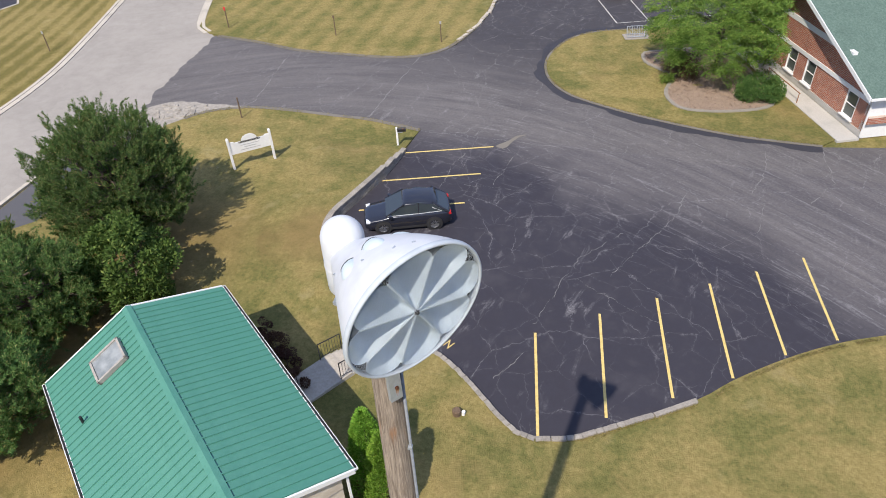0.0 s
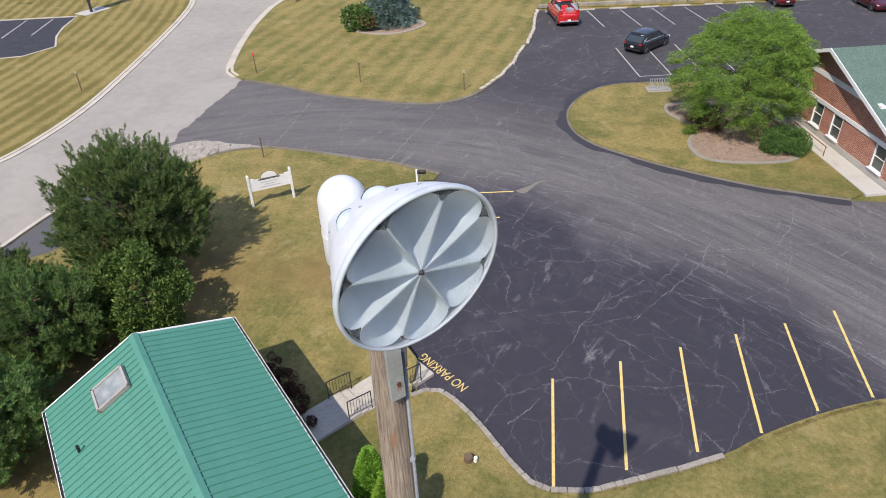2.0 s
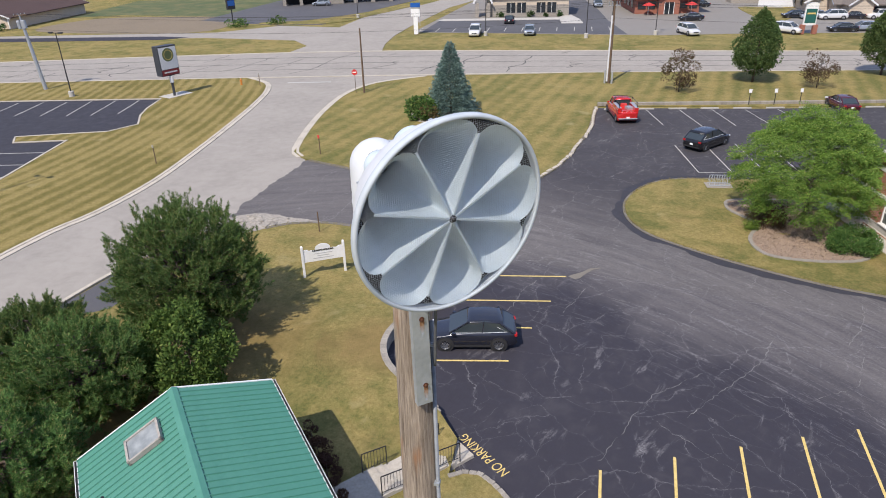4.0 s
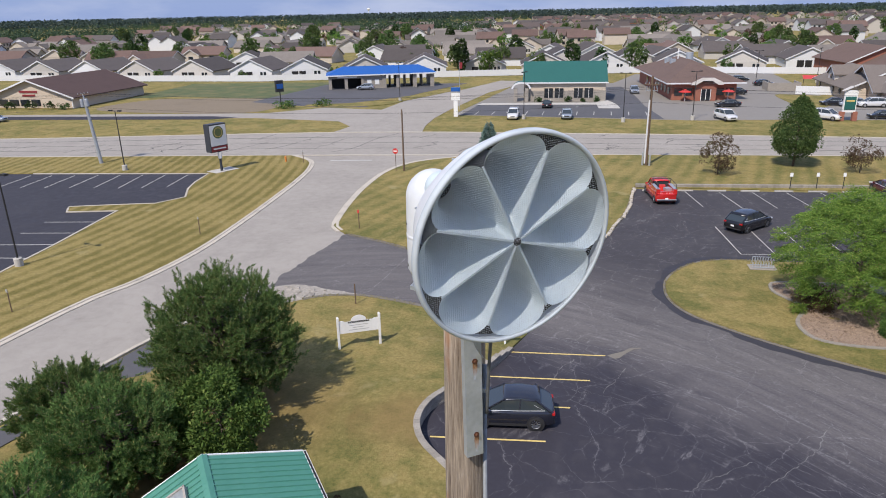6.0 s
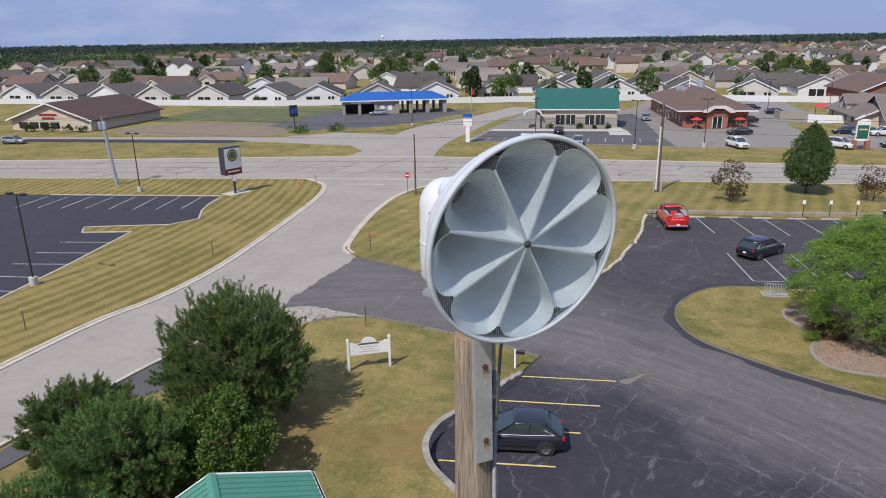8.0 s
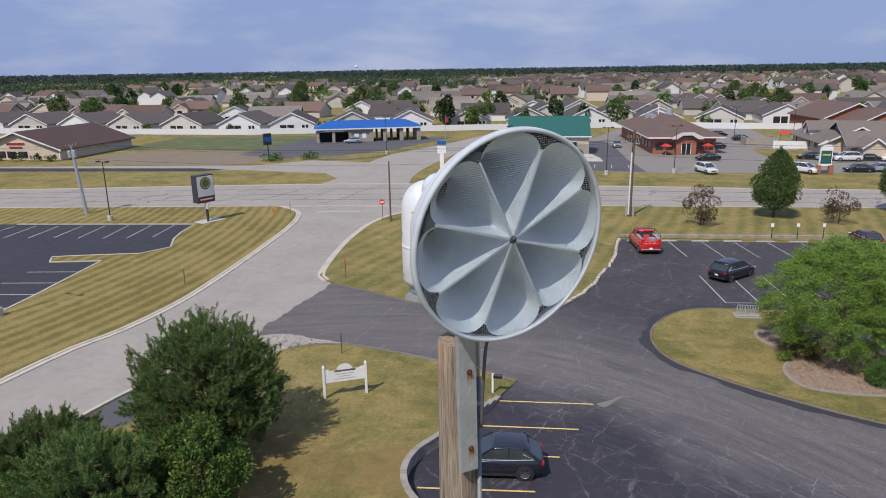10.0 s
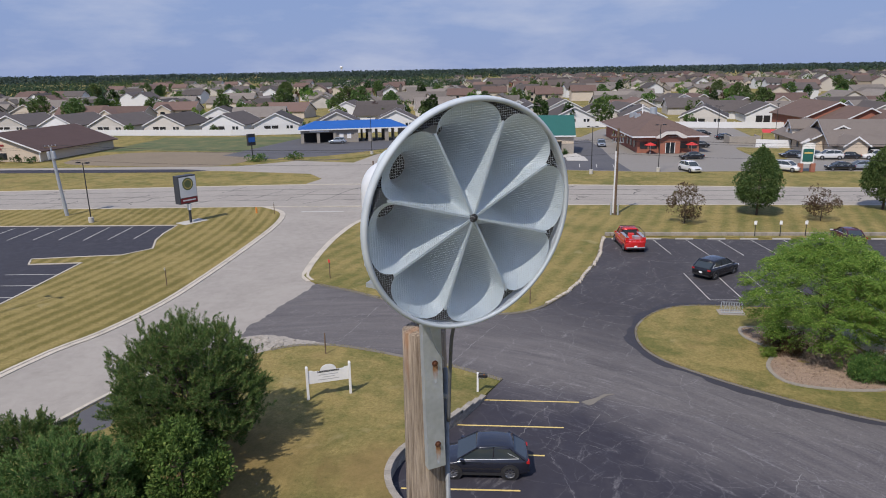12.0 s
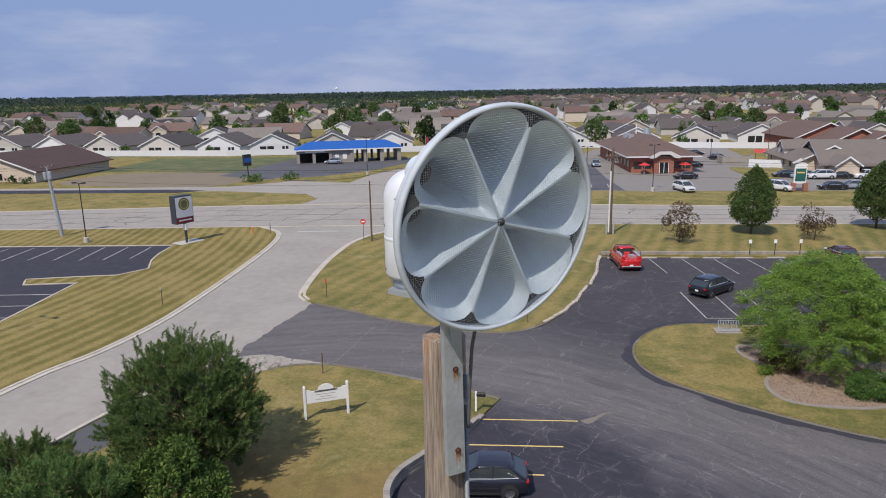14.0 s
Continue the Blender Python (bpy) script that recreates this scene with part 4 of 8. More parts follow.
# ---- trees and shrubs ----
def blades(centers, dirs, length, width, jitter=0.35, per=1, droop=0.0):
    """Small folded leaves, each a four-sided sliver, grown from centers along dirs."""
    c = np.repeat(np.asarray(centers, float), per, axis=0)
    d = np.repeat(np.asarray(dirs, float), per, axis=0)
    n = len(c)
    d = d + rng.normal(0, jitter, (n, 3))
    d[:, 2] -= droop
    d /= np.linalg.norm(d, axis=1)[:, None] + 1e-9
    side = np.cross(d, rng.normal(0, 1, (n, 3)))
    side /= np.linalg.norm(side, axis=1)[:, None] + 1e-9
    L = (length * rng.uniform(0.6, 1.3, n))[:, None]
    W = (width * rng.uniform(0.6, 1.3, n))[:, None]
    v = np.stack([c, c + d * L * 0.5 + side * W * 0.5, c + d * L, c + d * L * 0.5 - side * W * 0.5], 1).reshape(-1, 3)
    me = bpy.data.meshes.new("leaves")
    me.vertices.add(4 * n)
    me.vertices.foreach_set("co", v.ravel())
    me.loops.add(4 * n)
    me.loops.foreach_set("vertex_index", np.arange(4 * n, dtype=np.int32))
    me.polygons.add(n)
    me.polygons.foreach_set("loop_start", np.arange(0, 4 * n, 4, dtype=np.int32))
    me.update(calc_edges=True)
    return me


def sphere_dirs(n):
    d = rng.normal(0, 1, (n, 3))
    return d / np.linalg.norm(d, axis=1)[:, None]


def limbs(root, height, spread, count, r, start=0.25, lift=0.5):
    bm = bmesh.new()
    rod(bm, (0, 0, -0.1), (0.05, 0.03, height * 0.5), r, r * 0.62, 10)
    rod(bm, (0.05, 0.03, height * 0.5), (0.0, 0.08, height * 0.93), r * 0.62, r * 0.12, 8)
    part("trunk", bm, M_BARK, root, smooth=True)
    bm = bmesh.new()
    for i in range(count):
        a = 2.4 * i
        z = height * (start + (0.85 - start) * i / count)
        reach = spread * rng.uniform(0.65, 0.95) * (1.05 - 0.6 * i / count)
        p = Vector((0.03, 0.03, z))
        q = p + Vector((math.cos(a) * reach * 0.5, math.sin(a) * reach * 0.5, reach * lift * 0.45))
        s = p + Vector((math.cos(a + 0.2) * reach, math.sin(a + 0.2) * reach, reach * lift * 0.8))
        rod(bm, p, q, r * 0.32, r * 0.2, 6)
        rod(bm, q, s, r * 0.2, r * 0.05, 5)
    tagged(part("bough", bm, M_BARK, root), kind="stuff")


def pine(x, y, height, radius, label, boughs=260, shoots=3000, squash=1.0):
    """A broad pine: boughs that end in bunches of upturned shoots, each shoot a brush of needles, with dark gaps between the bunches."""
    root = thing("pine_tree", pose(x, y, 0.0), label, "tree", "pines by the lawn")
    limbs(root, height * 0.95, radius, 34, 0.17, 0.12, 0.35)
    mid = height * 0.44
    k = np.arange(boughs) + 0.5
    zz = 1 - 2 * k / boughs
    az = 2.39996 * k + rng.normal(0, 0.25, boughs)
    tip = np.stack([np.sqrt(1 - zz * zz) * np.cos(az), np.sqrt(1 - zz * zz) * np.sin(az), zz], 1) + rng.normal(0, 0.07, (boughs, 3))
    tip /= np.linalg.norm(tip, axis=1)[:, None]
    reach = rng.uniform(0.80, 1.08, boughs)
    # the needles of some boughs are older and browner, and stay inside the crown
    pick = rng.integers(0, boughs, shoots)
    depth = np.where(rng.random(shoots) < 0.66, rng.uniform(0.88, 1.03, shoots), rng.uniform(0.38, 0.90, shoots))
    d = tip[pick] + rng.normal(0, 0.075, (shoots, 3)) * np.array([1, 1, 0.8])
    d /= np.linalg.norm(d, axis=1)[:, None]
    off = np.linalg.norm(d - tip[pick], axis=1)
    shell = depth * reach[pick] * (1.07 - 1.5 * off)
    up = np.where(d[:, 2] > 0, height - mid - 0.25, mid - 0.1)
    c = np.stack([d[:, 0] * radius * shell, d[:, 1] * radius * shell * squash, mid + d[:, 2] * up * shell], 1)
    c[:, 2] = np.maximum(c[:, 2], 0.1)
    grow = d * np.array([0.55, 0.55, 0.15]) + np.array([0, 0, 0.66]) + rng.normal(0, 0.22, (shoots, 3))
    grow /= np.linalg.norm(grow, axis=1)[:, None]
    size = rng.uniform(0.30, 0.55, shoots)
    cc, dirs = [], []
    for j in range(46):
        f = j / 45.0
        rad = np.cross(grow, sphere_dirs(shoots))
        rad /= np.linalg.norm(rad, axis=1)[:, None] + 1e-9
        cc.append(c + grow * (f * size)[:, None])
        dirs.append(grow * (0.60 + 0.60 * f) + rad * (1.0 - 0.35 * f))
    part("needles", blades(np.concatenate(cc), np.concatenate(dirs), 0.150, 0.031, 0.10), M_NEEDLE, root)
    bm = bmesh.new()
    for i in range(0, boughs, 2):
        q = Vector(tip[i] * np.array([radius, radius * squash, (height - mid - 0.25) if tip[i][2] > 0 else mid - 0.1]) * reach[i] * 0.80) + Vector((0, 0, mid))
        p = Vector((q.x * 0.25, q.y * 0.25, mid + (q.z - mid) * 0.35 - 0.25))
        rod(bm, p, q, 0.035, 0.012, 5, False)
    tagged(part("bough", bm, M_BARK, root), kind="stuff")
    return root


pine(-20.9, 44.3, 7.3, 3.65, "large dense dark green pine on the lawn", 270, 5000)
pine(-21.2, 37.3, 4.7, 2.9, "dark green pine with some brown inner twigs behind the house", 150, 2800)
pine(-25.2, 38.8, 4.2, 2.6, "dark green pine beside the other pines", 130, 2400)
pine(-20.0, 32.0, 4.6, 2.8, "dark green pine close to the house", 140, 2600)


def leafy(name, x, y, height, rx, z0, leaf, width, count, material, label, group="", lumps=40, trunk=0.14, flat=0.0, z=0.0, inner=0.78, bare=False):
    """A broad-leaved tree or shrub: leaf clumps on lumps round the crown's outline and inside it."""
    root = thing(name, pose(x, y, z), label, "tree" if trunk > 0.05 else "shrub", group)
    if trunk and bare:
        part("trunk", rodded((0, 0, -0.1), (0, 0, height * 0.7), trunk, trunk * 0.4, 6), M_BARK, root)
    elif trunk:
        limbs(root, height * 0.9, rx * 0.95, 16 if trunk > 0.05 else 8, trunk, max(z0 / height, 0.1), 0.5)
    cz, rz = (height + z0) / 2, (height - z0) / 2
    ld = sphere_dirs(lumps)
    out = rng.uniform(inner, 0.86, lumps) if inner < 0.7 else np.full(lumps, 0.78)
    lc = np.stack([ld[:, 0] * rx * out, ld[:, 1] * rx * out, cz + ld[:, 2] * rz * np.minimum(out * 1.03, 0.84)], 1)
    lr = rng.uniform(0.13, 0.26, lumps) * rx if inner < 0.7 else rng.uniform(0.20, 0.38, lumps) * rx
    pick = rng.integers(0, lumps, count)
    o = sphere_dirs(count)
    o[:, 2] *= 1 - flat
    c = lc[pick] + o * (lr[pick] * rng.uniform(0.72, 1.0, count))[:, None]
    c[:, 2] = np.maximum(c[:, 2], 0.05)
    if name == "street_tree":
        taper = np.clip(1.16 - 0.85 * (np.clip(c[:, 2], 0, None) / height) ** 2.2, 0.08, 1.1)
        c[:, :2] *= taper[:, None]
    part("crown", blades(c, o + np.array([0, 0, 0.15]), leaf, width, 0.6, 1, 0.1), material, root)
    return root


def locust(x, y, height, rx, label):
    """A spreading tree with layered, feathery sprays of small leaflets."""
    root = thing("shade_tree", pose(x, y, 0.0), label, "tree")
    limbs(root, height * 0.88, rx * 0.9, 22, 0.16, 0.16, 0.62)
    n = 930
    d = sphere_dirs(n)
    d[:, 2] = np.where(d[:, 2] < -0.80, -d[:, 2], d[:, 2])
    out = np.where(rng.random(n) < 0.72, rng.uniform(0.80, 1.0, n), rng.uniform(0.40, 0.80, n))
    low = np.array([noise.noise((math.cos(a) * 1.6, math.sin(a) * 1.6, q * 1.8)) for a, q in zip(np.arctan2(d[:, 1], d[:, 0]), d[:, 2])])
    out = out * (1 + 0.36 * low)
    cz = height * 0.50
    c = np.stack([d[:, 0] * rx * out, d[:, 1] * rx * out, cz + d[:, 2] * np.where(d[:, 2] > 0, height - cz - 0.3, cz - 0.25) * out], 1)
    tiers = np.round(c[:, 2] / 0.85) * 0.85
    c[:, 2] = c[:, 2] * 0.45 + tiers * 0.55 + rng.normal(0, 0.06, n)
    per = 135
    r = rng.uniform(0.28, 0.70, n)
    a, q = rng.uniform(0, 2 * math.pi, (n, per)), np.sqrt(rng.random((n, per)))
    ang = np.arctan2(c[:, 1], c[:, 0])[:, None] + rng.normal(0, 0.9, (n, 1))
    # each spray is longer outwards than across, and droops towards its end
    u, v = np.cos(a) * q * r[:, None] * 1.25, np.sin(a) * q * r[:, None] * 0.75
    px = c[:, 0:1] + np.cos(ang) * u - np.sin(ang) * v
    py = c[:, 1:2] + np.sin(ang) * u + np.cos(ang) * v
    pz = c[:, 2:3] - 0.22 * q * q * r[:, None] - 0.30 * u + rng.normal(0, 0.07, (n, per)) + v * rng.normal(0, 0.3, (n, 1))
    p = np.stack([px, py, pz], 2).reshape(-1, 3)
    dirs = np.stack([np.cos(ang + a * 0.5), np.sin(ang + a * 0.5), np.full_like(a, -0.05)], 2).reshape(-1, 3)
    part("crown", blades(p, dirs, 0.135, 0.048, 0.45), M_LEAF_L, root)
    return root


locust(10.7, 66.4, 7.9, 4.5, "spreading shade tree with light green feathery leaves")
leafy("leafy_tree", -17.7, 39.6, 4.6, 2.0, 0.1, 0.19, 0.10, 15000, M_LEAF_Y, "bright green leafy young tree among the pines", lumps=34, trunk=0.07)
leafy("street_tree", 11.4, 110.8, 8.6, 2.75, 1.1, 0.24, 0.14, 21000, M_LEAF_M, "dense green egg-shaped street tree", "trees along the road", 110, 0.16)
leafy("street_tree", 26.9, 118.0, 8.6, 2.75, 1.1, 0.24, 0.14, 21000, M_LEAF_M, "dense green egg-shaped street tree", "trees along the road", 110, 0.16)
leafy("young_tree", 2.8, 103.9, 4.8, 2.1, 0.5, 0.20, 0.11, 3200, M_LEAF_W, "sparse brown-leaved young tree by the road", "young brown trees", 30, 0.07)
leafy("young_tree", 18.2, 109.0, 4.3, 2.1, 0.7, 0.20, 0.11, 2300, M_LEAF_W, "sparse brown-leaved young tree by the road", "young brown trees", 24, 0.06)
leafy("clipped_shrub", 13.0, 63.0, 1.35, 1.5, 0.0, 0.10, 0.06, 15000, M_LEAF, "clipped rounded green shrub in the mulch bed", lumps=70, trunk=0.03)
leafy("ornamental_grass", 8.0, 66.2, 0.9, 0.9, 0.0, 0.35, 0.03, 1500, M_LEAF_B, "tufted brown and yellow ornamental grass", lumps=14, trunk=0.0)
leafy("ornamental_grass", 7.3, 64.6, 0.6, 0.45, 0.0, 0.30, 0.03, 800, M_LEAF_L, "tufted yellow-green ornamental grass", lumps=8, trunk=0.0)
leafy("ornamental_grass", 8.6, 65.4, 0.9, 0.8, 0.0, 0.30, 0.035, 1600, M_LEAF_B, "tufted brown ornamental grass at the edge of the bed", lumps=12, trunk=0.0)
leafy("ornamental_grass", 9.2, 67.4, 0.8, 1.1, 0.0, 0.30, 0.04, 1200, M_LEAF_R, "low brown planting in the mulch bed", lumps=14, trunk=0.0)
leafy("round_shrub", -22.9, 86.3, 2.1, 1.75, 0.0, 0.28, 0.17, 2200, M_LEAF, "rounded green shrub turning orange beside the spruce", lumps=26, trunk=0.03)
leafy("round_shrub", -22.0, 85.7, 1.6, 1.0, 0.0, 0.26, 0.16, 900, M_LEAF_B, "orange-brown rounded shrub beside the spruce", lumps=16, trunk=0.03)
for x, y, r in ((-10.5, 37.2, 0.6), (-9.8, 36.5, 0.62), (-9.0, 35.5, 0.5), (-11.2, 38.0, 0.5)):
    leafy("red_shrub", x, y, 1.25, r, 0.0, 0.07, 0.045, 3000, M_LEAF_R, "dark red-brown shrub against the house wall", "shrubs by the house", 16, 0.03, z=0.1)


def arborvitae(x, y, h, r):
    """A narrow column of upright flat sprays."""
    root = thing("arborvitae", pose(x, y, 0.05), "narrow bright green arborvitae at the house corner", "tree", "arborvitae pair")
    part("trunk", rodded((0, 0, -0.1), (0, 0, h * 0.8), 0.06, 0.015, 8), M_BARK, root)
    n = 15000
    z = rng.random(n) ** 0.85
    a = rng.uniform(0, 2 * math.pi, n)
    lump = np.array([noise.noise((math.cos(b) * 2.2, math.sin(b) * 2.2, q * 5.5 + x)) for b, q in zip(a, z)])
    rr = r * (1 - 0.88 * z ** 2.4) * np.where(rng.random(n) < 0.75, rng.uniform(0.9, 1.03, n), rng.uniform(0.6, 0.9, n)) * (1 + 0.26 * lump)
    c = np.stack([np.cos(a) * rr, np.sin(a) * rr, 0.05 + z * h], 1)
    d = np.stack([np.cos(a) * 0.55, np.sin(a) * 0.55, np.ones(n)], 1)
    part("crown", blades(c, d, 0.13, 0.04, 0.3), M_ARBOR, root)


for x, y, h in ((-5.05, 32.0, 3.95), (-4.3, 31.35, 3.8)):
    arborvitae(x, y, h, 0.74)

# blue spruce: tiers of drooping boughs
spruce = thing("spruce", pose(-20.4, 88.4, 0.0), "blue-green cone-shaped spruce on the lawn", "tree")
part("trunk", rodded((0, 0, -0.05), (0, 0, 7.3), 0.16, 0.02, 10), M_BARK, spruce)
n = 9000
t = rng.random(n) ** 0.62
zz = 7.5 * (1 - t) + 0.1
tier = 0.76 + 0.30 * (1 - (zz * 1.7) % 1.0)
rr = (0.10 + 2.75 * t ** 0.92) * tier * np.where(rng.random(n) < 0.6, rng.uniform(0.86, 1.04, n), rng.uniform(0.35, 0.9, n))
aa = rng.uniform(0, 2 * math.pi, n)
rr *= 1 + 0.13 * np.sin(aa * 9 + np.floor(zz * 1.7) * 2.1)
c = np.stack([np.cos(aa) * rr, np.sin(aa) * rr, zz - 0.08 * rr], 1)
dd = np.stack([np.cos(aa), np.sin(aa), np.full(n, 0.12)], 1)
part("needles", blades(c, dd, 0.30, 0.085, 0.4, 3), M_SPRUCE, spruce)

# ---- retaining walls ----
def block_mesh(l, d, h):
    bm = boxed((0, 0, h / 2), (l, d, h))
    bmesh.ops.bevel(bm, geom=list(bm.edges), offset=0.012, segments=1, affect="EDGES")
    me = mesh_of(bm, "block")
    me.materials.append(M_BLOCK)
    return me


BLOCK, CAP = block_mesh(0.395, 0.28, 0.147), block_mesh(0.395, 0.32, 0.09)
wall_r = thing("retaining_wall", None, "grey stacked concrete-block retaining wall with cap stones", "wall", kind="structure")
wall_r.name = "wall_retaining"
line = np.array(smooth_line(WALL_LINE, 0.4))
seglen = np.r_[0, np.cumsum(np.linalg.norm(np.diff(line, axis=0), axis=1))]


def along(s):
    p = np.array([np.interp(s, seglen, line[:, 0]), np.interp(s, seglen, line[:, 1])])
    q = np.array([np.interp(s + 0.1, seglen, line[:, 0]), np.interp(s + 0.1, seglen, line[:, 1])])
    r = np.array([np.interp(s - 0.1, seglen, line[:, 0]), np.interp(s - 0.1, seglen, line[:, 1])])
    return p, math.degrees(math.atan2(*(q - r)[::-1]))


count = int(seglen[-1] / 0.4)
for course in range(5):
    for i in range(count):
        s = 0.4 * (i + 0.5 + 0.5 * (course % 2))
        p, a = along(s)
        top = rise(*p) + 0.03
        if course * 0.15 + 0.10 > top and course:
            continue
        ob = part("block", BLOCK, None, wall_r)
        ob.matrix_world = pose(p[0] + rng.uniform(-0.008, 0.008), p[1], 0.15 * course - 0.02, 0, 0, a)
for i in range(count):
    p, a = along(0.4 * (i + 0.5))
    n_course = max(1, math.ceil((rise(*p) + 0.03 - 0.10) / 0.15))
    ob = part("cap_stone", CAP, None, wall_r)
    ob.matrix_world = pose(p[0], p[1], 0.15 * n_course - 0.018, 0, 0, a + rng.uniform(-2, 2))

edge = thing("wall_lot_edge", None, "low edging of grey cap stones round the car park", "wall", kind="structure")
line = np.array(S_EDGE[:42])
seglen = np.r_[0, np.cumsum(np.linalg.norm(np.diff(line, axis=0), axis=1))]
CAP_E = block_mesh(0.272, 0.20, 0.18)
KERB_E = block_mesh(0.92, 0.20, 0.18)
at = 0.0
while at < seglen[-1]:
    long = at > 11.0
    p, a = along(at + (0.47 if long else 0.14))
    at += 0.94 if long else 0.284
    if p[0] > 6.2:
        break
    ob = part("edge_stone", KERB_E if long else CAP_E, None, edge)
    z = max(rise(p[0], p[1] - 0.1) - 0.14, -0.04)
    ob.matrix_world = pose(p[0] + rng.uniform(-0.015, 0.015), p[1] - 0.06, z, rng.uniform(-1.5, 1.5), 0, a + rng.uniform(-3, 3))
    if z > 0.0 and not long:
        part("edge_stone", CAP_E, None, edge).matrix_world = pose(p[0] + 0.01, p[1] - 0.05, z - 0.178, 0, 0, a)

# kerbs of concrete
for pts, label in ((W_CURVE[4:], "pale concrete kerb of the side road"), (E_CURVE[26:], "pale concrete kerb round the lawn corner"), (E_CURVE[:16], "pale concrete kerb along the asphalt strip")):
    tagged(part("kerb", strip(pts, 0.26, -0.05, 0.075, 0.5), M_KERB), label, "kerb", kind="structure")
for pts, side, label in ((W_CURVE[4:], -0.3, "pale concrete gutter of the side road"), (E_CURVE[26:], 1.3, "pale concrete gutter round the lawn corner")):
    tagged(part("gutter_pan", strip(pts, 0.42, -0.05, 0.035, side), M_KERB), label, "gutter", kind="structure")
wl = WEST_LOT[1:13]
tagged(part("kerb", strip([p for a, b in zip(wl, wl[1:]) for p in (a, ((a[0] + b[0]) / 2, (a[1] + b[1]) / 2))] + wl[-1:], 0.20, -0.02, 0.09, 0.5), M_KERB), "pale concrete kerb of the west car park", "kerb", kind="structure")
for pts in (ROAD_S, ROAD_N):
    tagged(part("kerb", strip(smooth_line(pts, 6), 0.35, -0.05, 0.06, 0.5), M_KERB), "pale concrete kerb along the main road", "kerb", kind="structure")
isle_edge = smooth_line([(6.8, 74.5), (3.3, 73.8), (1.1, 72.5), (-0.3, 70.1), (-0.9, 67.6), (-0.55, 64.9), (0.75, 62.7), (3.0, 61.1), (6.4, 59.4), (10.9, 57.8), (15.5, 57.0)], 0.5)
M_WORN = asphalt_material("worn_edge", (0.17, 0.155, 0.13), (0.29, 0.26, 0.20), 0.9, 0.2, 0.95)
tagged(part("trim", strip(isle_edge, 0.16, -0.01, 0.052, 0.3), M_WORN), "crumbled pale gravel edge of the island", "edge", kind="structure")
mid_edge = smooth_line([(-28.3, 71.0), (-24.2, 69.9), (-20.5, 68.6), (-16.4, 68.0), (-13.5, 67.7), (-10.8, 68.0), (-8.7, 69.6), (-7.3, 72.9), (-6.5, 76.2), (-6.0, 80.4), (-5.5, 86.0), (-5.8, 95.0)], 0.7)
tagged(part("trim", strip(mid_edge, 0.3, -0.01, 0.054, 0.6), M_WORN), "crumbled pale gravel edge of the north lawn", "edge", kind="structure")
tagged(part("trim", strip(smooth_line([(-24.4, 56.9), (-23.2, 58.0), (-20.7, 58.8), (-17.3, 58.6), (-14.0, 58.1), (-11.8, 57.8), (-8.3, 56.7)], 0.7), 0.3, -0.01, 0.05, 0.6), M_WORN), "crumbled edge between lawn and drive", "edge", kind="structure")
# broken concrete apron where the drive meets the side road
surface_area("back_drive", [(-30.3, 36.0), (-30.3, 44.0), (-29.9, 49.0), (-28.8, 53.6), (-27.6, 55.4), (-25.6, 54.0), (-26.4, 49.0), (-26.9, 45.2), (-28.2, 43.9), (-29.0, 36.0)], M_FARLOT, -0.004, "dark asphalt strip between side road and pines", "driveway", 2.0)
M_APRON = surface("broken_concrete", (0.25, 0.228, 0.195), (0.40, 0.365, 0.315), 5, 0.95, bumpy=0.8, stain=0.7, stain_scale=1.6, world=True)
surface_area("apron", [(x + 0.18 * noise.noise((x * 2, y * 2, 1)), y + 0.18 * noise.noise((x * 2, y * 2, 7))) for x, y in smooth_line([(-28.6, 55.2), (-28.0, 57.6), (-27.2, 58.7), (-25.6, 59.35), (-23.4, 59.1), (-21.2, 59.0), (-23.4, 58.1), (-24.6, 56.7), (-26.0, 54.6), (-27.6, 54.0)], 0.4, True)], M_APRON, 0.02, "broken pale concrete apron", "pavement", 1.0)
chunks_v, chunks_f = [], []
for i in range(90):
    x, y = rng.uniform(-27.6, -22.8), rng.uniform(56.6, 59.3)
    if not inside(np.array([(x, y)]), [(-27.6, 57.6), (-26.8, 58.7), (-25.2, 59.2), (-23.0, 58.9), (-24.2, 57.4), (-25.6, 56.4)])[0]:
        continue
    w, d, h, a = rng.uniform(0.08, 0.34), rng.uniform(0.06, 0.22), rng.uniform(0.03, 0.09), rng.uniform(0, 3.1)
    q = len(chunks_v)
    for z, k in ((0.0, 1.0), (h, 0.8)):
        chunks_v += [(x + k * (u * w * math.cos(a) - v * d * math.sin(a)), y + k * (u * w * math.sin(a) + v * d * math.cos(a)), 0.02 + z + 0.02 * u * (z > 0)) for u, v in ((-1, -0.8), (0.9, -1), (1, 0.7), (-0.7, 1))]
    chunks_f += [(q + 4, q + 5, q + 6, q + 7)] + [(q + i, q + (i + 1) % 4, q + 4 + (i + 1) % 4, q + 4 + i) for i in range(4)]
tagged(part("concrete_rubble", raw("concrete_rubble", chunks_v, chunks_f), M_APRON), "broken pale concrete chunks at the drive's edge", "rubble", kind="stuff")
# drain hollow between lot and lane
bm = bmesh.new()
bm.faces.new([bm.verts.new((x, y, 0.008)) for x, y in ((-3.35, 55.25), (-2.9, 55.0), (-2.65, 55.2), (-2.35, 55.9), (-2.0, 56.5), (-1.6, 56.75), (-1.65, 56.82), (-2.2, 56.6), (-2.6, 56.0), (-3.1, 55.55))])
tagged(part("drain_apron", bm, M_WORN), "small worn concrete drain patch in the asphalt", "drain", kind="structure")

